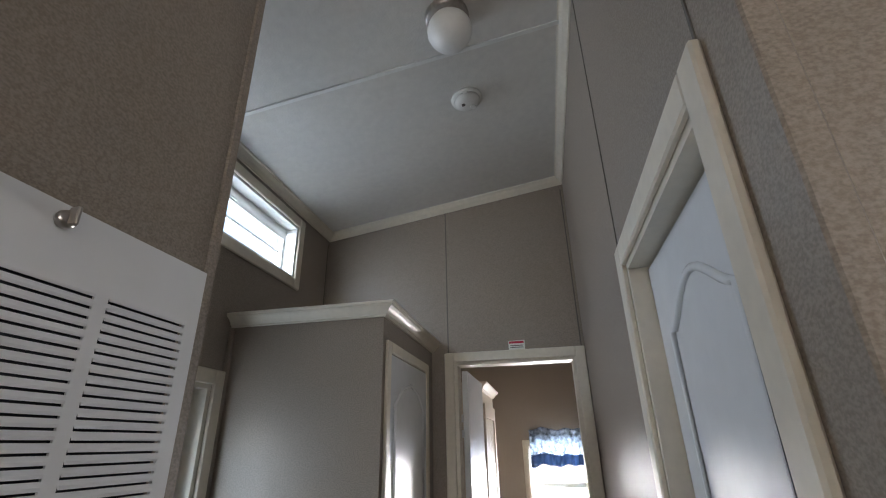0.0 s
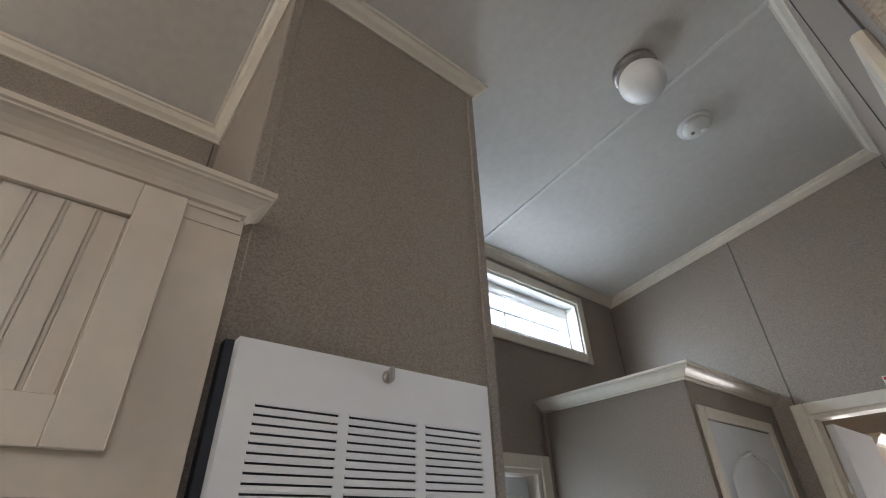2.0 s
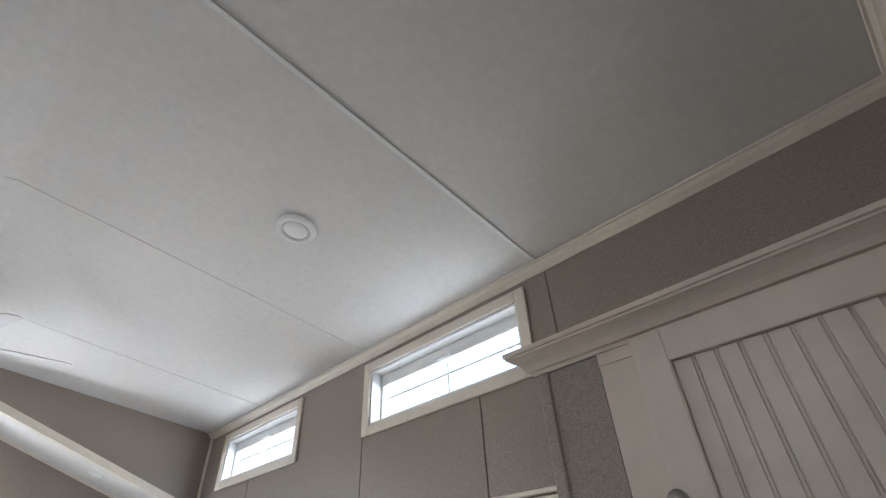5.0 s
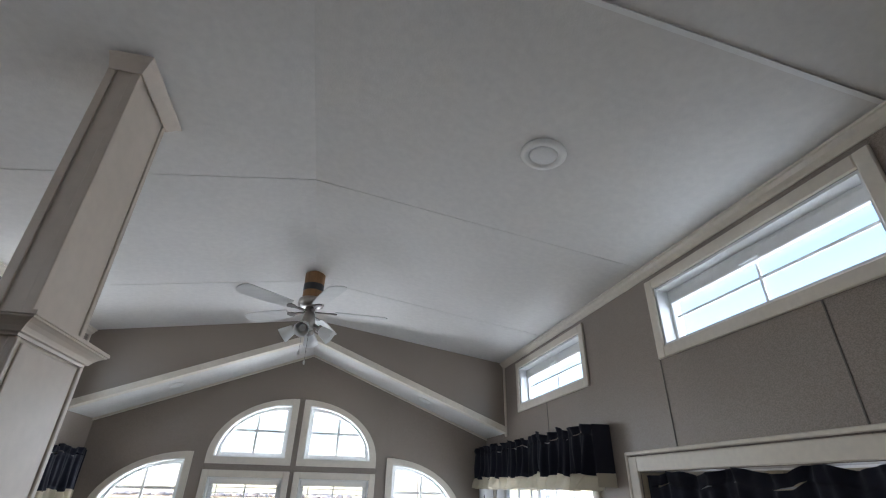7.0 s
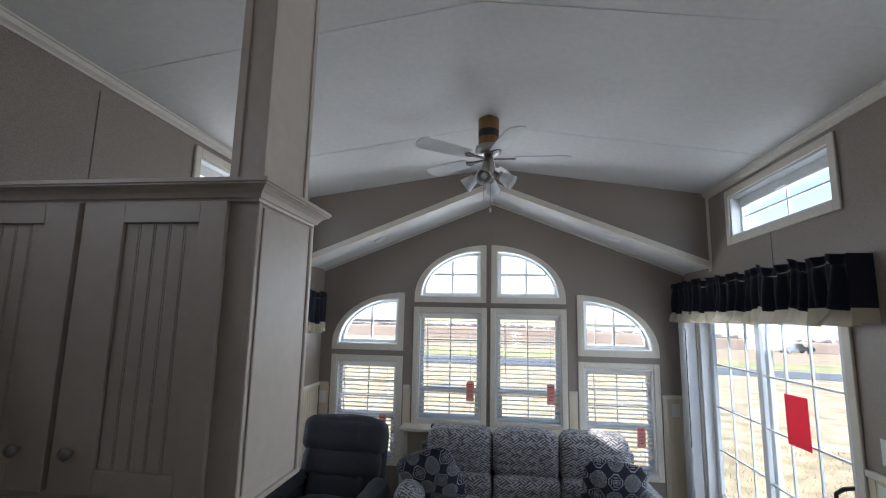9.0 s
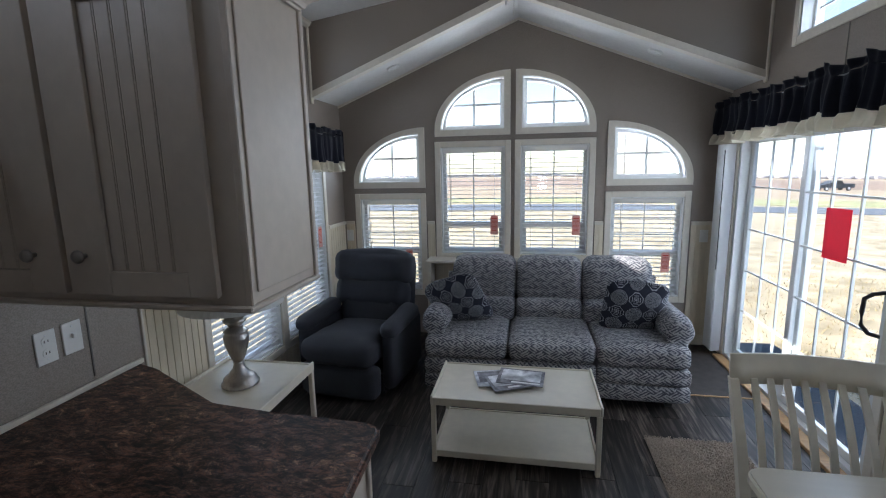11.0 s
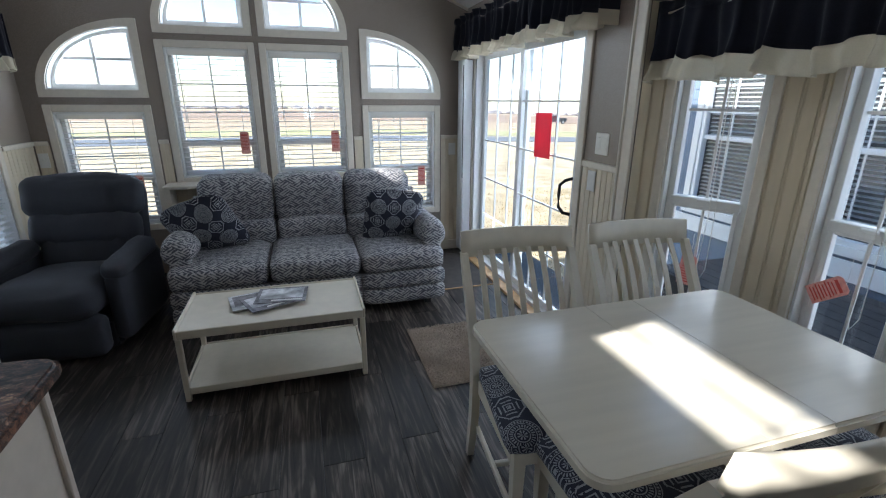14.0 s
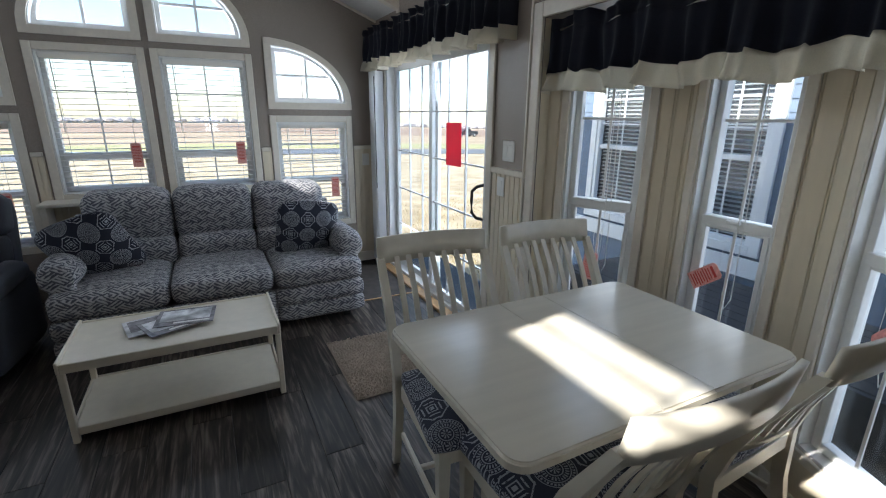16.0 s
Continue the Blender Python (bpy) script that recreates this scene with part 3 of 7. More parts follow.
# ---- plan ----
WX, EX, SY, HY = -1.70, 1.92, -6.60, 1.41          # west, east, south and hall-end wall faces
RIDGE_X, RIDGE_Z, EAVE_Z = 0.135, 3.225, 2.955
SLOPE = (RIDGE_Z - EAVE_Z) / (RIDGE_X - WX)
BATH_X, BATH_Y = -0.157, -0.795
COL_X = -0.975                                     # face of the tall cabinet and its end panel
FURN_X, FURN_S, FURN_N = -1.02, -1.096, -0.440     # furnace column: face, south and north sides
NORTH_Y = 4.2


def roof_z(x):
    return RIDGE_Z - SLOPE * abs(x - RIDGE_X)


CROWN = [(0, 0), (0, -0.047), (0.007, -0.047), (0.010, -0.041), (0.014, -0.037), (0.027, -0.027), (0.034, -0.015), (0.037, -0.010), (0.045, -0.008), (0.047, 0)]
CASE_T = 0.016
BEAM_Y, BEAM_PK, BEAM_LO = -6.00, 3.05, 2.325       # gable soffit: front, peak and foot of its underside

# floor slab under the planks
solo("floor", box(WX - 0.6, EX + 0.14, SY - 0.14, NORTH_Y + 0.14, -0.2, -0.012), DARK, "dark subfloor under laminate planks", "floor", "structure")

# walls
SLIDER = (-6.33, -4.55, 0.02, 1.945)
BAY = (-4.065, -2.30, -0.012, 1.945)
CLERE_W = [(-0.075, 0.995), (-3.686, -2.601), (-5.609, -4.512)]
CLERE_E = [(-2.80, -1.65), (-5.57, -4.45)]
CZ0, CZ1 = 2.517, 2.820
ENTRY = (-0.24, 0.485, 0.0, 1.885)


def side_wall(name, x0, x1, y0, y1, holes, label):
    bm = bmesh.new()
    for a, b, c, d in cells(y0, y1, -0.2, 3.3, holes):
        box(x0, x1, a, b, c, d, bm=bm)
    cut_by_roof(bm)
    return solo(name, bm, VINYL, label, "wall", "structure")


wall_w = side_wall("wall_west", WX - 0.12, WX, SY - 0.12, NORTH_Y + 0.12, [SLIDER, BAY, ENTRY, *[(a, b, CZ0, CZ1) for a, b in CLERE_W]], "taupe vinyl-covered long wall with clerestory windows")
E_WIN = [(-5.21, -4.42, 0.36, 1.80), (-6.10, -5.31, 0.36, 1.80)]
wall_e = side_wall("wall_east", EX, EX + 0.12, SY - 0.12, NORTH_Y + 0.12, [*E_WIN, *[(a, b, CZ0, CZ1) for a, b in CLERE_E]], "taupe vinyl-covered long wall behind the recliner")

# south gable wall with eight windows round the middle
MX = 0.178
ARCH_R = [(-0.523, 0.095, 2.072, 2.545), (-1.380, -0.745, 1.577, 2.050)]
TALL = [(-0.525, 0.10, 0.86, 1.905), (-1.375, -0.745, 0.47, 1.405)]
RIGHT = ARCH_R + TALL
LEFT = [(2 * MX - b, 2 * MX - a, c, d) for a, b, c, d in RIGHT]


def quarter(u0, u1, z0, z1, tall_side, n=14):
    """The arc of a quarter ellipse that is tallest at u = tall_side."""
    other = u1 if tall_side == u0 else u0
    return [(tall_side + (other - tall_side) * math.sin(math.pi / 2 * k / n), z0 + (z1 - z0) * math.cos(math.pi / 2 * k / n)) for k in range(n + 1)]


bm = bmesh.new()
for a, b, c, d in cells(WX - 0.12, EX + 0.12, -0.2, 3.3, RIGHT + LEFT):
    box(a, b, SY - 0.12, SY, c, d, bm=bm)
for group_, side in ((ARCH_R, 1), ([(2 * MX - b, 2 * MX - a, c, d) for a, b, c, d in ARCH_R], 0)):
    for a, b, c, d in group_:
        tall, low = (b, a) if side else (a, b)
        arc = quarter(a, b, c, d, tall)
        for (p, q), (r, s) in zip(arc, arc[1:]):
            prism([(p, q), (r, s), (r, d + 0.001), (p, d + 0.001)], SY - 0.12, SY, "y", bm)
cut_by_roof(bm)
solo("wall_south", bm, VINYL, "taupe gable wall with arched windows behind the sofa", "wall", "structure")

# hall end wall, bath walls, kitchen stub, far bedroom wall
BED_DOOR = (-0.875, -0.215, -0.012, 2.07)
bm = bmesh.new()
for a, b, c, d in cells(WX, EX, -0.2, 3.3, [BED_DOOR]):
    box(a, b, HY, HY + 0.10, c, d, bm=bm)
cut_by_roof(bm)
solo("wall_hall_end", bm, VINYL, "taupe panelled wall at the hall's end", "wall", "structure")
BATH_DOOR = (-0.640, -0.022, -0.012, 2.056)
bm = bmesh.new()
for a, b, c, d in cells(BATH_Y, HY, -0.2, 3.3, [BATH_DOOR]):
    box(BATH_X, BATH_X + 0.10, a, b, c, d, bm=bm)
box(BATH_X + 0.10, EX, BATH_Y, BATH_Y + 0.10, -0.2, 3.3, bm=bm)
cut_by_roof(bm)
solo("wall_bath", bm, VINYL, "taupe wall of the bathroom beside the hall", "wall", "structure")
bm = bmesh.new()
for a, b, c, d in cells(WX - 0.12, EX + 0.12, -0.2, 3.3, [(-0.62, 0.15, 0.9, 1.62)]):
    box(a, b, NORTH_Y, NORTH_Y + 0.12, c, d, bm=bm)
cut_by_roof(bm)
solo("wall_north", bm, VINYL, "taupe bedroom wall with a window", "wall", "structure")
solo("wall_kitchen_side", box(1.64, EX, -3.65, BATH_Y, -0.012, 2.16), VINYL, "grey kitchen wall with sockets above the counter", "wall", "structure")

# furnace column and cabinet end stub
bm = box(WX, FURN_X, FURN_S, FURN_N, -0.012, 3.3)
cut_by_roof(bm)
solo("wall_furnace_column", bm, VINYL, "taupe furnace enclosure up to the ceiling", "wall", "structure")
solo("wall_cabinet_end", box(WX, COL_X - 0.0005, -2.083, -1.941, -0.012, 2.15), VINYL, "taupe end panel beside the tall cabinet", "wall", "structure")
for name, x, y in (("trim_column_south", FURN_X, FURN_S), ("trim_column_north", FURN_X, FURN_N), ("trim_cabinet_end", COL_X, -2.083)):
    top = 2.15 if y < -2 else roof_z(x) - 0.05
    solo(name, box(x - 0.03, x + 0.005, y - 0.004, y + 0.024, 0, top, 0.003) if y < -1 else box(x - 0.03, x + 0.005, y - 0.024, y + 0.004, 0, top, 0.003), VINYL, "taupe corner bead", "trim", "structure")
solo("trim_bath_corner", box(BATH_X - 0.005, BATH_X + 0.03, BATH_Y - 0.005, BATH_Y + 0.03, 0, roof_z(BATH_X) - 0.05, 0.003), VINYL, "taupe corner bead", "trim", "structure")

# ceiling of two slopes, with batten seams across
bm = bmesh.new()
for sgn, x_end in ((-1, WX - 0.02), (1, EX + 0.02)):
    prism([(x_end, roof_z(x_end)), (RIDGE_X, RIDGE_Z), (RIDGE_X, RIDGE_Z + 0.10), (x_end, roof_z(x_end) + 0.10)], SY - 0.02, NORTH_Y + 0.02, "y", bm)
solo("ceiling", bm, CEIL, "white textured vaulted ceiling", "ceiling", "structure")
for k, y in enumerate((-5.05, -3.73, -2.44, -1.11, 0.20)):
    for tag, x_end in (("west", WX), ("east", EX)):
        w = 0.012 if y < -3 else 0.018
        t = 0.002 if y < -3 else 0.006
        bm = bmesh.new()
        prism([(x_end, roof_z(x_end) - t), (RIDGE_X, RIDGE_Z - t), (RIDGE_X, RIDGE_Z + 0.005), (x_end, roof_z(x_end) + 0.005)], y - w / 2, y + w / 2, "y", bm)
        solo("trim_ceiling_seam_%s" % tag, bm, WHITE if y > -3 else CEIL, "white ceiling batten seam", "trim", "structure")
solo("roof", prism([(WX - 0.16, EAVE_Z + 0.10), (RIDGE_X, RIDGE_Z + 0.20), (EX + 0.16, EAVE_Z + 0.10), (EX + 0.16, EAVE_Z + 0.18), (RIDGE_X, RIDGE_Z + 0.30), (WX - 0.16, EAVE_Z + 0.18)], SY - 0.16, NORTH_Y + 0.16, "y"), ROOF, "dark shingle roof over the house", "roof", "structure")


# crown mouldings
def crown(name, path, drop=0.0):
    bm = sweep([(o, u - drop) for o, u in CROWN], path)
    return solo(name, bm, TRIM, "cream crown moulding under the ceiling", "trim", "structure")


def under(x, y):
    return (x, y, roof_z(x))


crown("trim_crown_living_west", [under(WX, FURN_S), under(WX, BEAM_Y)])
crown("trim_crown_column", [under(WX, FURN_N), under(FURN_X, FURN_N), under(FURN_X, FURN_S), under(WX, FURN_S)])
crown("trim_crown_hall_west", [under(WX, HY), under(WX, FURN_N)])
crown("trim_crown_hall_end", [under(BATH_X, HY), under(WX, HY)])
crown("trim_crown_hall_east", [under(BATH_X, BATH_Y), under(BATH_X, HY)])
crown("trim_crown_bath_south", [under(EX, BATH_Y), under(BATH_X, BATH_Y)])
crown("trim_crown_east", [under(EX, BEAM_Y), under(EX, BATH_Y)])

# gable soffit over the sofa: taupe front, white underside, cream edge

BS = (BEAM_PK - BEAM_LO) / (RIDGE_X - WX)


def beam_z(x):
    return BEAM_PK - BS * abs(x - RIDGE_X)


for tag, xe in (("west", WX), ("east", EX)):
    bm = prism([(xe, beam_z(xe)), (RIDGE_X, BEAM_PK), (RIDGE_X, RIDGE_Z + 0.01), (xe, roof_z(xe) + 0.01)], SY + 0.001, BEAM_Y, "y")
    solo("wall_soffit_%s" % tag, bm, VINYL, "taupe gable soffit above the sofa", "wall", "structure")
    bm = prism([(xe, beam_z(xe) - 0.004), (RIDGE_X, BEAM_PK - 0.004), (RIDGE_X, BEAM_PK + 0.006), (xe, beam_z(xe) + 0.006)], SY + 0.002, BEAM_Y + 0.001, "y")
    solo("ceiling_soffit_%s" % tag, bm, CEIL, "white underside of the gable soffit", "ceiling", "structure")
    bm = prism([(xe, beam_z(xe) - 0.010), (RIDGE_X, BEAM_PK - 0.010), (RIDGE_X, BEAM_PK + 0.045), (xe, beam_z(xe) + 0.045)], BEAM_Y + 0.0015, BEAM_Y + 0.016, "y")
    prism([(xe, beam_z(xe) - 0.010), (RIDGE_X, BEAM_PK - 0.010), (RIDGE_X, BEAM_PK - 0.0045), (xe, beam_z(xe) - 0.0045)], BEAM_Y - 0.06, BEAM_Y + 0.0015, "y", bm)
    solo("trim_soffit_edge_%s" % tag, bm, TRIM, "cream edge trim of the soffit", "trim", "structure")
    bm = prism([(xe, beam_z(xe) - 0.022), (RIDGE_X, BEAM_PK - 0.022), (RIDGE_X, BEAM_PK - 0.0045), (xe, beam_z(xe) - 0.0045)], SY + 0.001, SY + 0.03, "y")
    solo("trim_soffit_back_%s" % tag, bm, TRIM, "cream trim under the soffit", "trim", "structure")
    s = 1 if tag == "west" else -1
    x0, x1 = sorted((xe + s * 0.001, xe + s * 0.014))
    bm = box(x0, x1, BEAM_Y - 0.02, BEAM_Y + 0.03, 2.29, roof_z(xe) - 0.03, 0.003)
    solo("trim_soffit_post_%s" % tag, bm, TRIM, "cream upright trim at the soffit's end", "trim", "structure")

# vinyl panel seams: thin dark strips
SEAMS = [("x", WX, -3.75, 2.01, 2.46), ("x", WX, -2.872, 2.01, 2.455), ("x", WX, -5.11, 2.2, 2.455), ("x", WX, -2.42, 2.15, 2.90), ("x", WX, -1.115, 2.2, 2.905), ("x", EX, -3.71, 1.2, 2.88), ("x", BATH_X, 0.05, 2.12, 3.10), ("x", BATH_X, -0.688, 2.12, 3.09), ("x", WX, 1.39, 2.2, 2.88),
         ("y", HY, -0.909, 2.12, 3.03), ("y", HY, -0.175, 0, 3.1), ("x", 1.64, -3.42, 0.95, 1.385)]
for ax, plane, u, z0, z1 in SEAMS:
    if ax == "x":
        s = 1 if plane in (WX,) else -1
        x0, x1 = sorted((plane, plane + s * 0.0025))
        bm = box(x0, x1, u - 0.003, u + 0.003, z0, z1)
    else:
        s = -1 if plane == HY else 1
        y0, y1 = sorted((plane, plane + s * 0.0025))
        bm = box(u - 0.003, u + 0.003, y0, y1, z0, z1)
    solo("trim_panel_seam", bm, SEAM, "dark seam between wall panels", "trim", "structure")

# wainscot of cream beadboard below a chair rail
RAIL_Z = 1.155


def wainscot(name, ax, plane, s, u0, u1, z1=RAIL_Z, rail=True):
    """Beadboard with grooved boards on a wall face; s is the way into the room."""
    bm = bmesh.new()
    n = max(1, round((u1 - u0) / 0.05))
    w = (u1 - u0) / n
    for k in range(n):
        a, b = u0 + k * w + 0.003, u0 + (k + 1) * w - 0.003
        for q, r in ((a, b), (a - 0.006, a)):
            t = 0.010 if q == a else 0.005
            p0, p1 = sorted((plane, plane + s * t))
            if ax == "x":
                box(p0, p1, q, r, 0.10, z1, bm=bm)
            else:
                box(q, r, p0, p1, 0.10, z1, bm=bm)
    solo("trim_wainscot_" + name, bm, BEAD, "cream beadboard wainscot", "wainscot", "structure")
    p0, p1 = sorted((plane, plane + s * 0.014))
    solo("baseboard_" + name, box(p0, p1, u0, u1, 0, 0.10, 0.003) if ax == "x" else box(u0, u1, p0, p1, 0, 0.10, 0.003), TRIM, "cream baseboard", "baseboard", "structure")
    if rail:
        p0, p1 = sorted((plane, plane + s * 0.022))
        solo("trim_chair_rail_" + name, box(p0, p1, u0, u1, z1 - 0.004, z1 + 0.03, 0.004) if ax == "x" else box(u0, u1, p0, p1, z1 - 0.004, z1 + 0.03, 0.004), TRIM, "cream chair rail", "trim", "structure")


wainscot("south_east", "y", SY, 1, 1.81, 1.905)
wainscot("south_gap_east", "y", SY, 1, 0.955, 1.03)
wainscot("south_gap_west", "y", SY, 1, -0.675, -0.595)
wainscot("south_west", "y", SY, 1, -1.68, -1.445)
wainscot("south_low", "y", SY, 1, -0.67, 1.02, 0.78, False)
wainscot("west_by_slider", "x", WX, 1, -4.475, -4.145)
wainscot("west_corner", "x", WX, 1, -6.585, -6.405)
wainscot("east_corner", "x", EX, -1, -6.585, -6.165)
wainscot("east_kitchen", "x", EX, -1, -4.355, -3.66, 1.60)
wainscot("east_low", "x", EX, -1, -6.16, -4.36, 0.29, False)

# ---- windows and doors ----
def frame_bars(w, h, t, y0, y1, z0=0.0, bevel=0.0, bottom=True):
    """A rectangular frame of four bars round the inside of w x h, bars t wide."""
    bm = bmesh.new()
    box(-w / 2, -w / 2 + t, y0, y1, z0, z0 + h, bevel, bm)
    box(w / 2 - t, w / 2, y0, y1, z0, z0 + h, bevel, bm)
    box(-w / 2 + t, w / 2 - t, y0, y1, z0 + h - t, z0 + h, bevel, bm)
    if bottom:
        box(-w / 2 + t, w / 2 - t, y0, y1, z0, z0 + t, bevel, bm)
    return bm


def pane(parent, bm):
    g = part("pane", bm, GLASS, parent)
    g.visible_shadow = False
    return g


def muntins(parent, w, z0, z1, cols, rows, y, t=0.012, mat=None):
    for k in range(1, cols):
        x = -w / 2 + w * k / cols
        part("muntin", box(x - t / 2, x + t / 2, y - 0.003, y + 0.003, z0, z1), mat or WHITE, parent)
    for k in range(1, rows):
        z = z0 + (z1 - z0) * k / rows
        part("muntin", box(-w / 2, w / 2, y - 0.0027, y + 0.0027, z - t / 2, z + t / 2), mat or WHITE, parent)


def window(name, at, turn, w, h, label, casing=0.06, depth=0.12, cols=2, rows=2, hung=0.0, liner=None, bar=0.032):
    """A window in a hole w x h whose middle bottom is at `at`; local y points out of the house. hung: height of the meeting rail."""
    win = thing(name, label, "window", at, kind="structure", turn=turn, local=True)
    if casing:
        bm = frame_bars(w + 2 * casing, h + 2 * casing, casing - 0.004, -CASE_T, 0.0, -casing, 0.004)
        part("casing", bm, TRIM, win)
    part("jamb", frame_bars(w + 0.006, h + 0.006, 0.012, -0.002, depth, -0.003), liner or WHITE, win)
    f = part("window_frame", frame_bars(w - 0.018, h - 0.018, bar, depth - 0.055, depth - 0.005, 0.009, 0.003), WHITE, win)
    gw = w - 0.018 - 2 * bar
    if hung:
        part("meeting_rail", box(-w / 2 + 0.03, w / 2 - 0.03, depth - 0.065, depth - 0.01, hung - 0.022, hung + 0.022, 0.004), WHITE, win)
        part("sash_lock", box(-0.03, 0.03, depth - 0.085, depth - 0.064, hung + 0.004, hung + 0.02, 0.004), WHITE, win)
        part("lower_sash", frame_bars(w - 0.07, hung - 0.04, 0.022, depth - 0.062, depth - 0.035, 0.03, 0.003), WHITE, win)
        muntins(win, gw, hung + 0.02, h - 0.04, cols, rows, depth - 0.028)
        muntins(win, gw, 0.05, hung - 0.02, cols, 1, depth - 0.045)
    else:
        muntins(win, gw, 0.04, h - 0.04, cols, rows, depth - 0.028)
        part("head_rail", box(-gw / 2, gw / 2, depth - 0.062, depth - 0.036, h - 0.084, h - 0.027, 0.004), WHITE, win)
        part("sash_lock", box(-0.05, 0.05, depth - 0.074, depth - 0.0622, h - 0.076, h - 0.062, 0.003), WHITE, win)
    pane(win, box(-gw / 2 - 0.003, gw / 2 + 0.003, depth - 0.020, depth - 0.016, 0.02, h - 0.02))
    return win


def arch_window(name, a, b, z0, z1, tall):
    """A quarter-round window in the south wall, tallest at x = tall."""
    win = thing(name, "cream-cased quarter-round window with a grid", "window", ((a + b) / 2, SY, z0), kind="structure")
    low = a if tall == b else b
    s = 1 if tall > low else -1
    c = 0.058
    inner = quarter(a, b, z0, z1, tall)
    outer = quarter(min(tall + s * c, low - s * c), max(tall + s * c, low - s * c), z0, z1 + c, tall + s * c)
    bm = bmesh.new()
    for p0, p1, q0, q1 in zip(inner, inner[1:], outer, outer[1:]):
        if p0 == inner[0]:
            q0 = (tall, z1 + c)
        prism([p0, p1, q1, q0], SY, SY + CASE_T, "y", bm)
    x0, x1 = sorted((tall, tall + s * c))
    box(x0, x1, SY, SY + CASE_T, z0 - c, z1 + c, 0, bm)
    x0, x1 = sorted((low - s * c, tall))
    box(x0, x1, SY, SY + CASE_T, z0 - c, z0, 0, bm)
    part("casing", bm, TRIM, win)

    def ring(d0, d1, y0, y1):
        o = bmesh.new()
        def arc(d):
            t_, l_ = tall - s * d, low + s * d
            return quarter(min(t_, l_), max(t_, l_), z0 + d, z1 - d, t_)
        A, B = arc(d0), arc(d1)
        for p0, p1, q0, q1 in zip(A, A[1:], B, B[1:]):
            prism([p0, p1, q1, q0], y0, y1, "y", o)
        prism([A[-1], (tall - s * d0, z0 + d0), (tall - s * d1, z0 + d1), B[-1]], y0, y1, "y", o)
        prism([A[0], (tall - s * d0, z0 + d0), (tall - s * d1, z0 + d1), B[0]], y0, y1, "y", o)
        return o
    part("jamb", ring(0.0, 0.010, SY - 0.12, SY + 0.001), WHITE, win)
    part("window_frame", ring(0.010, 0.045, SY - 0.115, SY - 0.07), WHITE, win)
    g0, g1 = z0 + 0.04, z1 - 0.04
    xm = tall + (low - tall) * 0.48
    zt = z0 + (z1 - z0) * math.sqrt(max(0, 1 - 0.48 ** 2)) - 0.03
    part("muntin", box(xm - 0.011, xm + 0.011, SY - 0.10, SY - 0.088, g0, zt), WHITE, win)
    zm = z0 + (z1 - z0) * 0.50
    xe = tall + (low - tall) * (math.sqrt(1 - 0.25) - 0.05)
    x0, x1 = sorted((tall, xe))
    part("muntin", box(x0, x1, SY - 0.099, SY - 0.089, zm - 0.011, zm + 0.011), WHITE, win)
    ins = quarter(min(tall, low) + 0.02, max(tall, low) - 0.02, z0 + 0.02, z1 - 0.02, tall - s * 0.02)
    pane(win, prism(ins + [(tall - s * 0.02, z0 + 0.02)], SY - 0.092, SY - 0.089, "y"))
    return win


n_win = 0
for a, b in CLERE_W:
    n_win += 1
    window("window_%d" % n_win, (WX, (a + b) / 2, CZ0), 90, b - a, CZ1 - CZ0, "cream-cased narrow clerestory window with a grid", bar=0.018)
for a, b in CLERE_E:
    n_win += 1
    window("window_%d" % n_win, (EX, (a + b) / 2, CZ0), -90, b - a, CZ1 - CZ0, "cream-cased narrow clerestory window with a grid", bar=0.018)
for lst, side in ((ARCH_R, 1), (LEFT[:2], 0)):
    for a, b, c, d in lst:
        n_win += 1
        arch_window("window_%d" % n_win, a, b, c, d, b if side else a)


def tag_card(at, turn, h=0.19, w=0.074, lean=0):
    """A red printed warning card hung on a cord."""
    t = thing("warning_tag", "red and white printed warning tag on a cord", "tag", at, group="warning tags on the windows", turn=turn, local=True)
    body = prism([(-w / 2, -h), (w / 2, -h), (w / 2, -0.012), (w / 2 - 0.012, 0), (-w / 2 + 0.012, 0), (-w / 2, -0.012)], -0.001, 0.001, "y")
    R = pose(0, 0, 0, 0, lean, 0)
    bmesh.ops.transform(body, matrix=R, verts=body.verts)
    part("card", body, TAG, t)
    bars = [(-0.028, 0.026, 0.006)] + [(-0.046 - 0.0125 * k, 0.024 + 0.004 * (k % 3), 0.0022) for k in range(8)] + [(-0.148, 0.022, 0.004)]
    for z, hw, hh in bars:
        if z - hh < -h + 0.006:
            continue
        b = box(-hw, hw, -0.0022, -0.0012, z - hh, z + hh)
        bmesh.ops.transform(b, matrix=R, verts=b.verts)
        part("print_bar", b, TAGINK, t)
    part("cord", tube([(0, 0, -0.006), (0.002, -0.001, 0.06), (0, 0, 0.11)], 0.0012, 5), PLASTIC, t)
    return t


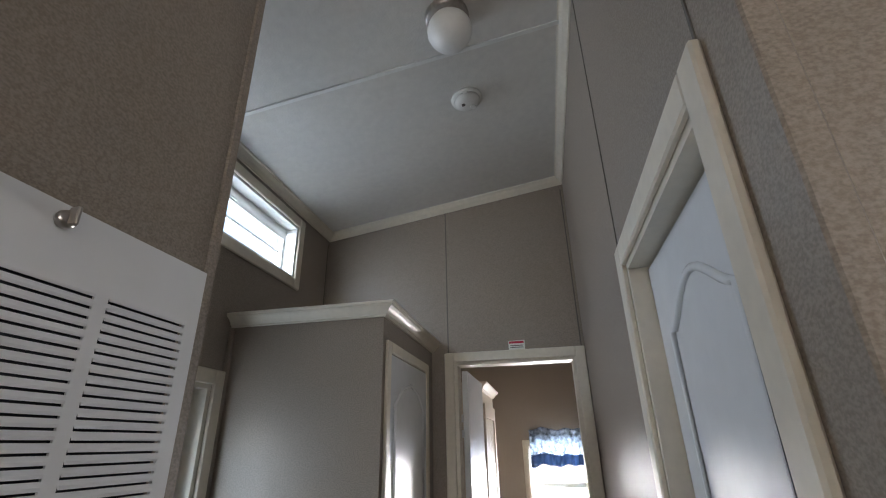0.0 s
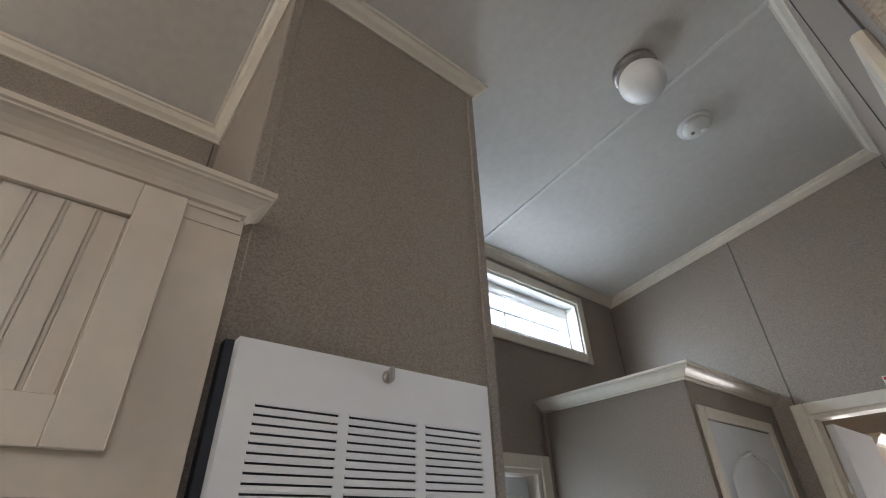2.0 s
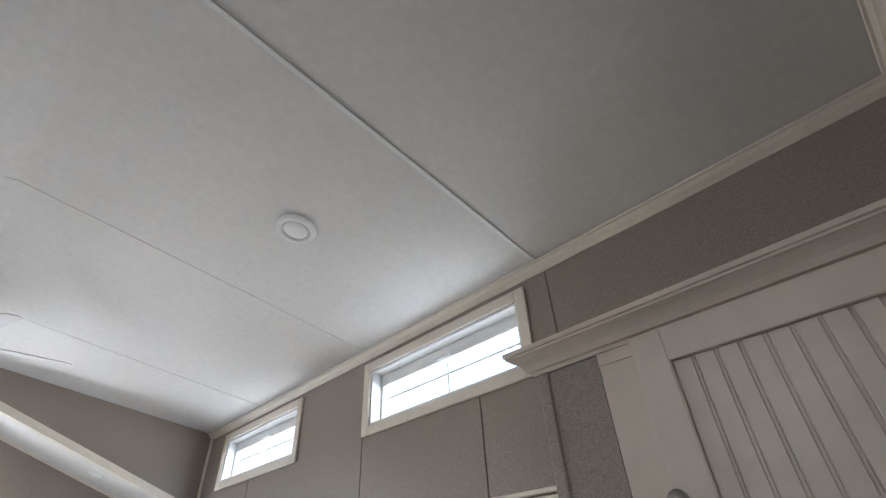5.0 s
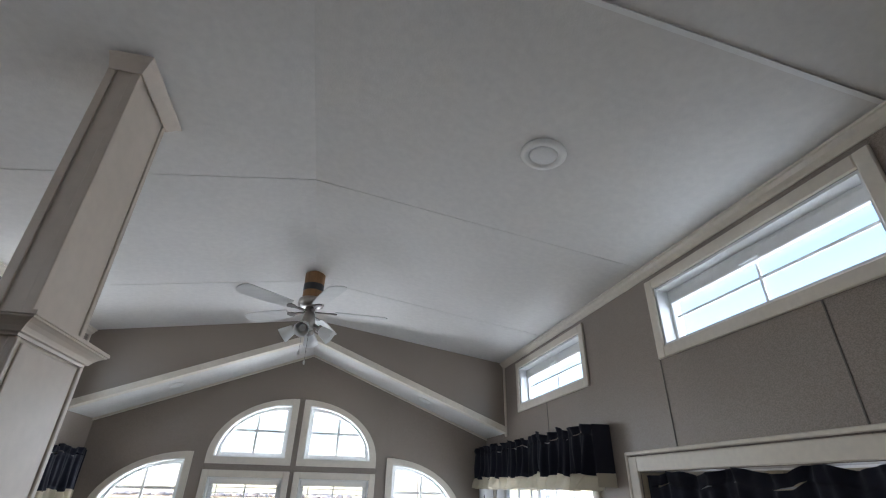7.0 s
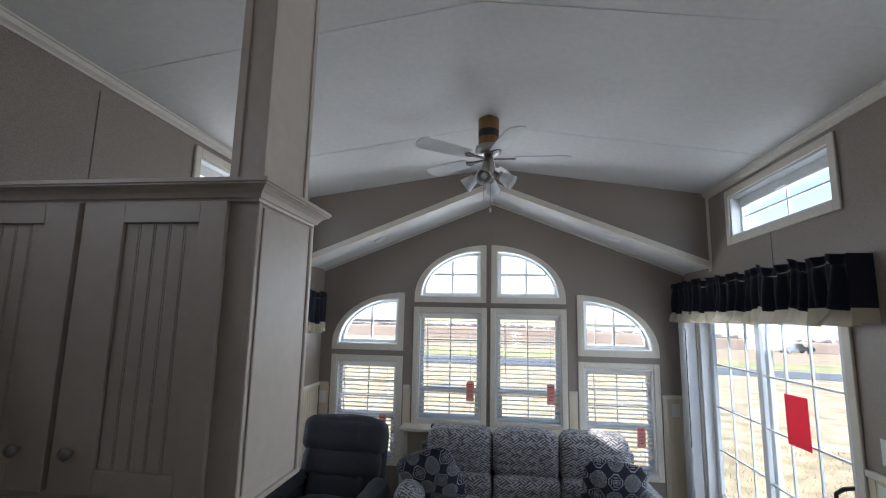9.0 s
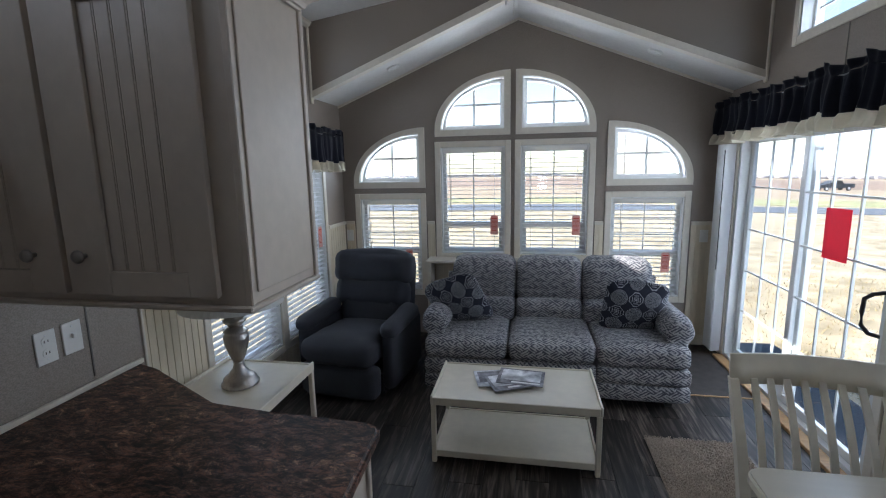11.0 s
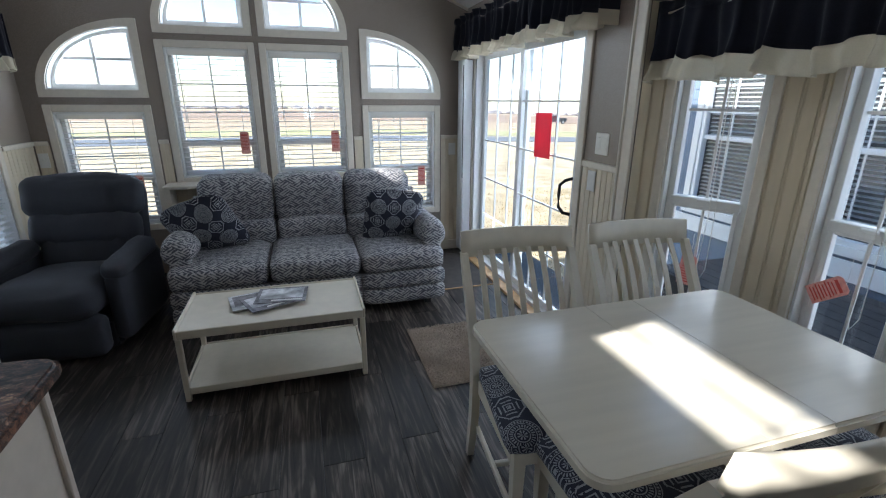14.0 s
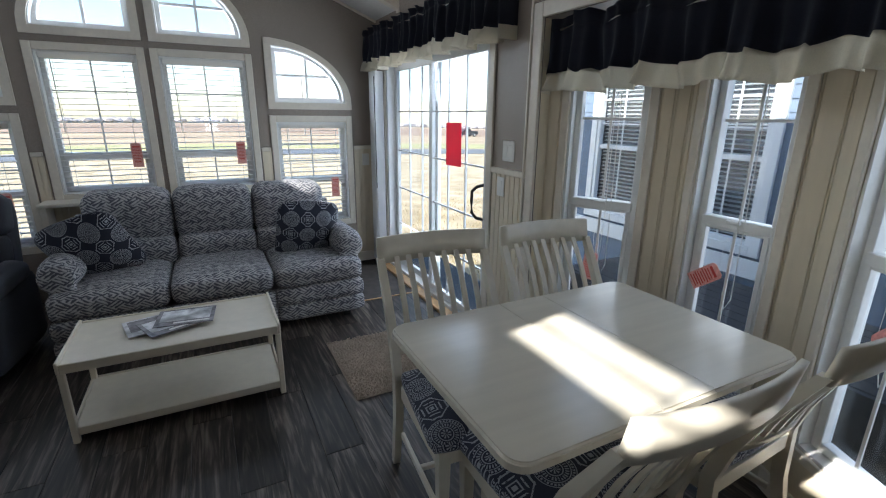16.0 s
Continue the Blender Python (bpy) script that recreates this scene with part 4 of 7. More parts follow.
def blind(at, turn, w, h, label, gap=0.042, tilt=3, stop=0.0):
    """A raised-cord venetian blind; local y points out of the house."""
    bl = thing("venetian_blind", label, "blind", at, group="white venetian blinds", turn=turn, local=True)
    part("headrail", box(-w / 2, w / 2, -0.02, 0.03, h - 0.045, h, 0.004), SLAT, bl)
    n = int((h - 0.07 - stop) / gap)
    me = None
    for k in range(n):
        z = h - 0.07 - k * gap
        if me is None:
            b = bmesh.new()
            prism([(-0.0225, -0.001), (0, 0.0015), (0.0225, -0.001), (0.0225, 0.001), (0, 0.0035), (-0.0225, 0.001)], -w / 2 + 0.006, w / 2 - 0.006, "x", b)
            s0 = part("slat", b, SLAT, bl)
            me = s0.data
            s0.matrix_basis = pose(0, 0.004, z, tilt)
        else:
            share("slat", me, bl, (0, 0.004, z), (tilt, 0, 0))
    zb = h - 0.07 - n * gap
    part("bottom_rail", box(-w / 2 + 0.006, w / 2 - 0.006, -0.02, 0.026, zb - 0.008, zb + 0.008, 0.003), SLAT, bl)
    for x in (-w * 0.36, 0.0 if w > 0.9 else None, w * 0.36):
        if x is not None:
            part("ladder_cord", box(x - 0.0015, x + 0.0015, -0.021, -0.019, zb, h - 0.04), SLAT, bl)
    part("wand", tube([(-w / 2 + 0.07, -0.026, h - 0.05), (-w / 2 + 0.075, -0.03, h * 0.45)], 0.004, 6), PLASTIC, bl)
    return bl


for lst in (TALL, LEFT[2:]):
    for k, (a, b, c, d) in enumerate(lst):
        n_win += 1
        hung = 0.29 if k == 0 else 0.40
        window("window_%d" % n_win, ((a + b) / 2, SY, c), 180, b - a, d - c, "cream-cased single-hung window behind the sofa", cols=2, rows=3, hung=hung)
        blind(((a + b) / 2, SY - 0.028, c + 0.004), 180, b - a - 0.03, d - c - 0.012, "lowered white venetian blind with open slats")
        tag_card((a + 0.10 if k == 0 else a + 0.13, SY + 0.006, c + (0.38 if k == 0 else 0.42)), 180)
for a, b, c, d in E_WIN:
    n_win += 1
    window("window_%d" % n_win, (EX, (a + b) / 2, c), -90, b - a, d - c, "cream-cased window beside the recliner", cols=2, rows=2, hung=0.72)
    blind((EX + 0.028, (a + b) / 2, c + 0.004), -90, b - a - 0.03, d - c - 0.012, "lowered white venetian blind with open slats", tilt=4)
    tag_card((EX - 0.008, a + 0.12, c + 0.84), -90)

# bay: three facets of cream panelling round the dining table
BAY_PTS = [(-1.760, -4.065), (-2.055, -3.47), (-2.055, -2.89), (-1.775, -2.30)]
BAY_Z = 2.02
BW_Z0, BW_Z1, BW_RAIL = 0.30, 1.92, 1.050


def bay_facet(name, p, q, w0, w1):
    """One wall of the bay from p to q with a window hole between w0 and w1 metres from p."""
    p, q = Vector((*p, 0)), Vector((*q, 0))
    L = (q - p).length
    ang = math.degrees(math.atan2(q.y - p.y, q.x - p.x))
    wall = thing(name, "cream fluted panelling of the window bay", "wall", (p.x, p.y, 0), kind="structure", turn=ang, local=True)
    bm = bmesh.new()
    for a, b, c, d in cells(-0.03, L + 0.03, -0.012, BAY_Z, [(w0, w1, BW_Z0, BW_Z1)]):
        box(a, b, 0.0, 0.10, c, d, bm=bm)
    part("panel", bm, BEAD, wall)
    for lo, hi in ((0.0, w0 - 0.05), (w1 + 0.05, L)):
        n = max(1, round((hi - lo) / 0.075))
        w = (hi - lo) / n
        for k in range(n):
            a = lo + w * k
            part("flute", box(a + 0.007, a + w - 0.007, -0.0055, 0.0, 0.10, BAY_Z, 0.002), BEAD, wall)
            part("reed", box(a - 0.003, a + 0.003, -0.0045, 0.0, 0.10, BAY_Z, 0.0015), BEAD, wall)
    part("skirting", box(0, L, -0.014, 0, 0, 0.10, 0.003), TRIM, wall)
    mid = p + (q - p).normalized() * (w0 + w1) / 2
    return mid, ang


bay_windows = []
for nm, p, q, w0, w1 in (("wall_bay_south", BAY_PTS[0], BAY_PTS[1], 0.118, 0.490), ("wall_bay_front", BAY_PTS[1], BAY_PTS[2], 0.080, 0.438), ("wall_bay_north", BAY_PTS[2], BAY_PTS[3], 0.122, 0.490)):
    mid, ang = bay_facet(nm, p, q, w0, w1)
    n_win += 1
    window("window_%d" % n_win, (mid.x, mid.y, BW_Z0), ang, w1 - w0, BW_Z1 - BW_Z0, "narrow white single-hung window of the dining bay", casing=0.045, depth=0.10, cols=2, rows=2, hung=BW_RAIL - BW_Z0)
    n = Vector((math.cos(radians(ang - 90)), math.sin(radians(ang - 90)), 0))
    at = mid + n * 0.012
    tag_card((at.x, at.y, 0.80 if nm.endswith("south") else 0.86), ang, 0.15, 0.075, 52 if nm.endswith("front") else (4 if nm.endswith("south") else -50))
    bay_windows.append((mid, ang))
    cord = thing("blind_cord", "looped white blind cord hung on a bay window", "cord", (at.x, at.y, 0.7), group="cords at the bay windows", turn=ang, local=True)
    part("loop", tube([(0.04, 0, 0.9), (0.045, -0.002, 0.3), (0.035, -0.006, 0.06), (0.055, -0.01, 0.0), (0.075, -0.008, 0.05), (0.07, -0.002, 0.3), (0.06, 0, 0.9)], 0.002, 5), PLASTIC, cord)
for k, (p, q) in enumerate(((( -1.82, BAY_PTS[0][1]), (WX, BAY_PTS[0][1])), ((-1.82, BAY_PTS[3][1]), (WX, BAY_PTS[3][1])))):
    s = -1 if k == 0 else 1
    y0, y1 = sorted((p[1], p[1] + s * 0.02))
    solo("trim_bay_return_%s" % ("south" if k == 0 else "north"), box(-1.83, WX - 0.001, y0, y1, 0, 1.945), BEAD, "cream return of the bay opening", "trim", "structure")
solo("ceiling_bay", prism([(WX - 0.005, -4.09), (-1.83, -4.12), (-2.15, -3.50), (-2.15, -2.86), (-1.83, -2.25), (WX - 0.005, -2.27)], 1.948, 2.10), CEIL, "white ceiling of the bay", "ceiling", "structure")
bm = frame_bars(BAY[1] - BAY[0] + 0.15, 2.02, 0.072, -0.018, 0.0, 0, 0.004, bottom=False)
ob = solo("trim_bay_casing", bm, TRIM, "cream fluted casing round the bay opening", "trim", "structure")
ob.matrix_basis = pose(WX, (BAY[0] + BAY[1]) / 2, 0, 0, 0, 90)
ob = solo("trim_bay_casing_bead", frame_bars(BAY[1] - BAY[0] + 0.18, 2.045, 0.018, -0.026, 0.0, 0, 0.004, bottom=False), TRIM, "cream bead on the bay casing", "trim", "structure")
ob.matrix_basis = pose(WX, (BAY[0] + BAY[1]) / 2, 0, 0, 0, 90)

# sliding patio door
y0, y1, z0, z1 = SLIDER
w, h = y1 - y0, z1 - z0
door = thing("door_1", "white sliding glass patio door with a grid", "door", (WX, (y0 + y1) / 2, z0), kind="structure", turn=90, local=True)
part("casing", frame_bars(w + 0.13, h + 0.065, 0.061, -CASE_T, 0, 0, 0.004, bottom=False), TRIM, door)
part("jamb", frame_bars(w + 0.006, h + 0.006, 0.03, -0.002, 0.12, -0.003), WHITE, door)
for nm, xa, xb, yy in (("sliding_panel", -0.03, w / 2 - 0.03, 0.045), ("fixed_panel", -w / 2 + 0.03, 0.05, 0.085)):
    pw = xb - xa
    bm = frame_bars(pw, h - 0.06, 0.055, yy - 0.016, yy + 0.016, 0.03, 0.003)
    bmesh.ops.translate(bm, vec=((xa + xb) / 2, 0, 0), verts=bm.verts)
    p = part(nm, bm, WHITE, door)
    g = box(xa + 0.05, xb - 0.05, yy - 0.002, yy + 0.002, 0.08, h - 0.08)
    pane(p, g)
    for k in (1, 2):
        x = xa + 0.055 + (pw - 0.11) * k / 3
        part("muntin", box(x - 0.006, x + 0.006, yy - 0.007, yy + 0.007, 0.08, h - 0.08), WHITE, p)
    for k in range(1, 5):
        z = 0.085 + (h - 0.17) * k / 5
        part("muntin", box(xa + 0.05, xb - 0.05, yy - 0.0065, yy + 0.0065, z - 0.006, z + 0.006), WHITE, p)
part("door_handle", tube([(w / 2 - 0.06, 0.03, 0.80), (w / 2 - 0.075, -0.025, 0.815), (w / 2 - 0.10, -0.045, 0.85), (w / 2 - 0.105, -0.045, 0.92), (w / 2 - 0.10, -0.045, 0.99), (w / 2 - 0.075, -0.025, 1.02), (w / 2 - 0.06, 0.03, 1.035)], 0.011, 8), BLACKP, door, "dark curved pull handle", True)
part("threshold", box(-w / 2, w / 2, -0.085, -0.003, -0.022, 0.004, 0.004), OAK, door, "oak threshold strip")
card = thing("red_card", "plain red card taped to the glass door", "card", (WX - 0.04, -5.04, 1.13), turn=90, local=True)
b = prism([(-0.112, 0.0), (0.112, 0.004), (0.108, 0.305), (-0.116, 0.300)], -0.018, -0.016, "y")
part("sheet", b, RED, card)
stack = thing("vertical_blind", "drawn-back white vertical blind beside the patio door", "blind", (-1.62, -6.40, 0.06), local=True)
for k in range(9):
    b = box(-0.045, 0.045, -0.0015, 0.0015, 0, 1.80)
    o = part("vane", b, SLAT, stack)
    o.matrix_basis = pose(0.0, -0.07 + 0.021 * k, 0, 0, 0, 12 + (k * 37 % 17))
part("wand", tube([(0.06, 0.14, 0.75), (0.06, 0.135, 1.75)], 0.004, 6), BLACKP, stack)

# entry door in the hall
y0, y1, z0, z1 = ENTRY
w, h = y1 - y0, z1 - z0
door = thing("door_2", "white entry door with a small window light", "door", (WX, (y0 + y1) / 2, 0), kind="structure", turn=90, local=True)
part("casing", frame_bars(w + 0.12, h + 0.06, 0.058, -CASE_T, 0, 0, 0.004, bottom=False), TRIM, door)
part("jamb", frame_bars(w + 0.004, h + 0.004, 0.02, -0.002, 0.12, 0, bottom=False), TRIM, door)
bm = bmesh.new()
for a, b, c, d in cells(-w / 2 + 0.021, w / 2 - 0.021, 0.01, h - 0.024, [(-0.16, 0.27, 1.15, 1.775)]):
    box(a, b, 0.06, 0.10, c, d, bm=bm)
leaf = part("leaf", bm, DOORW, door)
b = frame_bars(0.47, 0.665, 0.03, 0.045, 0.062, 1.13, 0.004)
bmesh.ops.translate(b, vec=(0.055, 0, 0), verts=b.verts)
part("light_frame", b, WHITE, leaf)
pane(leaf, box(-0.16, 0.27, 0.078, 0.082, 1.15, 1.775))


def arch_panel_door(name, at, turn, w, h, label, inset):
    """A white moulded door with an arch-topped raised panel."""
    d = thing(name, label, "door", at, kind="structure", turn=turn, local=True)
    part("casing", frame_bars(w + 0.12, h + 0.06, 0.058, -CASE_T, 0, 0, 0.004, bottom=False), TRIM, d)
    part("jamb", frame_bars(w + 0.004, h + 0.004, 0.018, -0.002, 0.10, 0, bottom=False), TRIM, d)
    leaf = part("leaf", box(-w / 2 + 0.02, w / 2 - 0.02, inset, inset + 0.035, 0.01, h - 0.021, 0.003), DOORW, d)
    pw = w - 0.26
    arc = [(-pw / 2 + pw * k / 16, h - 0.205 + 0.078 * math.sin(math.pi * k / 16) ** 1.6) for k in range(17)]
    outline = [(-pw / 2, 1.0), *arc, (pw / 2, 1.0)]
    ring = [Vector((x, inset - 0.001, z)) for x, z in outline]
    part("panel_mould", tube(ring + [ring[0]], 0.009, 6), DOORW, leaf, smooth=True)
    part("panel_mould", tube([(-pw / 2, inset - 0.001, 0.18), (pw / 2, inset - 0.001, 0.18), (pw / 2, inset - 0.001, 0.85), (-pw / 2, inset - 0.001, 0.85), (-pw / 2, inset - 0.001, 0.18)], 0.009, 6), DOORW, leaf, smooth=True)
    return d


arch_panel_door("door_3", (BATH_X, (BATH_DOOR[0] + BATH_DOOR[1]) / 2, 0), -90, BATH_DOOR[1] - BATH_DOOR[0], BATH_DOOR[3], "closed white moulded bathroom door with an arched panel", 0.042)
w, h = BED_DOOR[1] - BED_DOOR[0], BED_DOOR[3]
door = thing("door_4", "cream-cased bedroom doorway with its white door open", "door", ((BED_DOOR[0] + BED_DOOR[1]) / 2, HY, 0), kind="structure", local=True)
part("casing", frame_bars(w + 0.11, h + 0.055, 0.053, -CASE_T, 0, 0, 0.004, bottom=False), TRIM, door)
part("jamb", frame_bars(w + 0.004, h + 0.004, 0.018, -0.002, 0.102, 0, bottom=False), TRIM, door)
leaf = part("leaf", box(-w / 2 + 0.02, -w / 2 + 0.055, 0.11, 0.11 + w - 0.04, 0.01, h - 0.03, 0.003), DOORW, door)
for z in (1.78, 1.70, 0.3):
    part("hinge", box(-w / 2 + 0.018, -w / 2 + 0.028, 0.06, 0.085, z - 0.02, z + 0.02, 0.002), STEEL, door, "white hinge plate")
stick = thing("warning_sticker", "small white sticker with a red bar over the doorway", "sticker", (-0.52, HY - 0.002, 2.126), local=True)
part("paper", box(-0.045, 0.045, -0.003, 0, 0, 0.05), PLASTIC, stick)
part("red_bar", box(-0.04, 0.04, -0.0042, -0.003, 0.034, 0.046), RED, stick)
for z in (0.012, 0.022):
    part("text_bar", box(-0.036, 0.036, -0.0042, -0.003, z - 0.002, z + 0.002), SEAM, stick)
n_win += 1
window("window_%d" % n_win, (-0.235, NORTH_Y, 0.9), 0, 0.77, 0.72, "white bedroom window under a blue valance", cols=1, rows=1, hung=0.35)

# ---- floor planks ----
bed = thing("floor_planks", "dark grey-brown wood-look laminate planks", "floor", (0, 0, 0), kind="structure")
PW, PL = 0.18, 1.22
mesh_of = {}


def plank(x, y, l):
    key = round(l, 2)
    if key not in mesh_of:
        b = box(-PW / 2 + 0.0007, PW / 2 - 0.0007, -l / 2 + 0.0007, l / 2 - 0.0007, -0.012, 0.0, 0.0012)
        mesh_of[key] = part("plank", b, PLANK, bed).data
        bed.children[-1].matrix_basis = pose(x, y, 0)
    else:
        share("plank", mesh_of[key], bed, (x, y, 0))


rest = bmesh.new()
rows = int((EX - WX + 0.4) / PW) + 1
for i in range(rows):
    x = WX - 0.38 + PW * (i + 0.5)
    y = SY + 0.001 - (i * 0.47 % 1.0) * PL
    while y < NORTH_Y:
        a, b_ = max(y, SY + 0.001), min(y + PL, NORTH_Y)
        if x < WX - 0.02:
            a, b_ = max(a, BAY[0] + 0.001), min(b_, BAY[1] - 0.001)
        if b_ - a > 0.05 and x < EX - 0.02:
            if a < -1.2:
                plank(x, (a + b_) / 2, b_ - a)
            else:
                box(x - PW / 2 + 0.0007, x + PW / 2 - 0.0007, a, b_ - 0.001, -0.012, 0.0, 0, rest)
        y += PL
tagged(part("far_planks", rest, PLANK, bed), kind="stuff")


# ---- soft shapes ----
def puff(w, d, h, r=0.05, bulge=0.02, cuts=7, wrinkle=0.0, seed=0):
    """A cushion w x d x h about the origin with rounded edges and a crowned top."""
    bm = bmesh.new()
    bmesh.ops.create_cube(bm, size=1)
    bmesh.ops.subdivide_edges(bm, edges=bm.edges[:], cuts=cuts, use_grid_fill=True)
    half = Vector((w / 2, d / 2, h / 2))
    r = min(r, min(half) * 0.98)
    for v in bm.verts:
        u = Vector((v.co.x * 2, v.co.y * 2, v.co.z * 2))
        p = Vector((u.x * half.x, u.y * half.y, u.z * half.z))
        q = Vector([max(-hh + r, min(hh - r, c)) for c, hh in zip(p, half)])
        e = p - q
        if e.length > 1e-6:
            p = q + e.normalized() * r
        k = (1 - u.x ** 2) * (1 - u.y ** 2)
        p.z += bulge * k * (1 if u.z > 0 else -0.3)
        p.y += bulge * 0.6 * (1 - u.x ** 2) * (1 - u.z ** 2) * u.y
        if wrinkle:
            p += Vector((0, 0, 1)) * wrinkle * noise.noise(Vector((p.x * 9 + seed, p.y * 9, p.z * 9 + seed)))
            p += Vector((0, 1, 0)) * wrinkle * noise.noise(Vector((p.x * 7 - seed, p.y * 9, p.z * 7 + 3)))
        v.co = p
    return bm


def moved(bm, m):
    bmesh.ops.transform(bm, matrix=m, verts=bm.verts)
    return bm


def box_uv(ob, turn=0.0):
    """Lays cloth on a mesh in metres, face by face from its main side."""
    me = ob.data
    uv = me.uv_layers.new(name="UVMap")
    c, s = math.cos(turn), math.sin(turn)
    for p in me.polygons:
        n = [abs(a) for a in p.normal]
        ax = n.index(max(n))
        for li in p.loop_indices:
            co = me.vertices[me.loops[li].vertex_index].co
            a, b = ((co.y, co.z), (co.x, co.z), (co.x, co.y))[ax]
            uv.data[li].uv = (a * c - b * s + 5.0, a * s + b * c + 5.0)
    return ob


# ---- sofa ----
SX0, SX1 = -1.09, 0.79
SF, SB = -5.22, -6.16
sofa = thing("sofa", "three-seat sofa in grey and off-white woven zigzag upholstery", "sofa", ((SX0 + SX1) / 2, (SF + SB) / 2, 0))
part("base", box(SX0 + 0.04, SX1 - 0.04, SB + 0.04, SF - 0.05, 0.07, 0.30, 0.02, seg=2), MAZE, sofa)
ARM = 0.16
fw = (SX1 - SX0) / 3
bw = (SX1 - SX0 - 2 * ARM + 0.06) / 3
for k in range(3):
    xc = SX0 + fw * (k + 0.5)
    box_uv(part("seat_cushion", moved(puff(fw - 0.006, 0.74, 0.165, 0.06, 0.018, 9, 0.006, k), pose(xc, SF - 0.37, 0.385)), MAZE, sofa, smooth=True))
    box_uv(part("front_panel", moved(puff(fw - 0.004, 0.12, 0.135, 0.045, 0.008, 6), pose(xc, SF - 0.062, 0.245)), MAZE, sofa, smooth=True))
    box_uv(part("skirt_panel", moved(puff(fw - 0.004, 0.12, 0.125, 0.035, 0.008, 6), pose(xc, SF - 0.066, 0.125)), MAZE, sofa, smooth=True))
    xb = SX0 + ARM - 0.03 + bw * (k + 0.5)
    box_uv(part("lumbar_cushion", moved(puff(bw - 0.006, 0.20, 0.20, 0.055, 0.010, 10, 0.007, k + 4), pose(xb, SF - 0.665, 0.520, -6)), MAZE, sofa, smooth=True))
    box_uv(part("head_cushion", moved(puff(bw - 0.004, 0.24, 0.365, 0.075, 0.018, 12, 0.009, k + 8), pose(xb, SF - 0.745, 0.768, -9)), MAZE, sofa, smooth=True))
box_uv(part("back", box(SX0 + 0.06, SX1 - 0.06, SB, SB + 0.14, 0.10, 0.82, 0.04, seg=2), MAZE, sofa))
box_uv(sofa.children[0])
for s, xa in ((1, SX0), (-1, SX1)):
    box_uv(part("side_panel", box(min(xa + s * 0.012, xa + s * 0.09), max(xa + s * 0.012, xa + s * 0.09), SB + 0.06, SF - 0.13, 0.08, 0.50, 0.02, seg=2), MAZE, sofa))
    bm = puff(ARM + 0.05, 0.78, 0.205, 0.10, 0.004, 9, 0.004, 3)
    box_uv(part("arm", moved(bm, pose(xa + s * 0.07, SF - 0.49, 0.545, 2)), MAZE, sofa, smooth=True))
    scroll = moved(spin([(0.001, 0.014), (0.05, 0.013), (0.082, 0.006), (0.092, -0.008), (0.088, -0.03), (0.001, -0.03)][::-1], 28), pose(xa + s * 0.07, SF - 0.102, 0.548, -90))
    box_uv(part("arm_scroll", scroll, MAZE, sofa, smooth=True))
    box_uv(part("arm_front", moved(puff(ARM - 0.02, 0.06, 0.14, 0.03, 0.004, 6), pose(xa + s * 0.085, SF - 0.118, 0.45)), MAZE, sofa, smooth=True))
for x in (SX0 + 0.12, SX1 - 0.12):
    for y in (SF - 0.12, SB + 0.10):
        part("leg", box(x - 0.025, x + 0.025, y - 0.025, y + 0.025, 0, 0.075, 0.004), BLACKP, sofa, "short black block leg")

for k, (x, lean, ry) in enumerate(((0.57, -24, -14), (-0.76, -20, 3))):
    pil = thing("throw_pillow", "square navy pillow printed with pale medallions, leaning on the sofa", "pillow", (x, -5.60, 0.455), group="throw pillows on the sofa", local=True)
    bm = puff(0.45, 0.45, 0.15, 0.06, 0.05, 9, 0.008, k)
    for v in bm.verts:
        e = max(abs(v.co.x), abs(v.co.y)) / 0.225
        v.co.z *= max(0.28, 1 - 0.75 * e ** 3)
    ob = part("cover", bm, MEDALP, pil, smooth=True)
    box_uv(ob, 0.2 if k == 0 else 0.0)
    ob.matrix_basis = pose(0, 0, 0.175 if k else 0.185, 90 + lean, 0, 0) @ pose(0, 0, 0, 0, 0, ry * 1.5) @ pose(0, 0, 0, 0, 0, 0)

# ---- ledge behind the sofa ----
ledge = thing("window_ledge", "cream shelf ledge behind the sofa", "shelf", (0.0, -6.45, 0))
part("shelf_board", box(-0.70, 1.01, -6.583, -6.36, 0.795, 0.822, 0.005), TRIM, ledge)
for x in (0.98, -0.67):
    part("side_panel", box(x - 0.02, x + 0.02, -6.57, -6.38, 0, 0.794, 0.003), TRIM, ledge)
for x, y in ((0.62, -6.42), (-0.60, -6.42)):
    cd = thing("cable_box", "small dark box lying on the ledge", "box", (x, y, 0.823), group="dark boxes on the ledge", local=True)
    part("case", box(-0.09, 0.09, -0.03, 0.03, 0, 0.032, 0.006), BLACKP, cd)
    part("lid", box(-0.085, 0.085, -0.026, 0.026, 0.0325, 0.037, 0.002), BLACKP, cd)

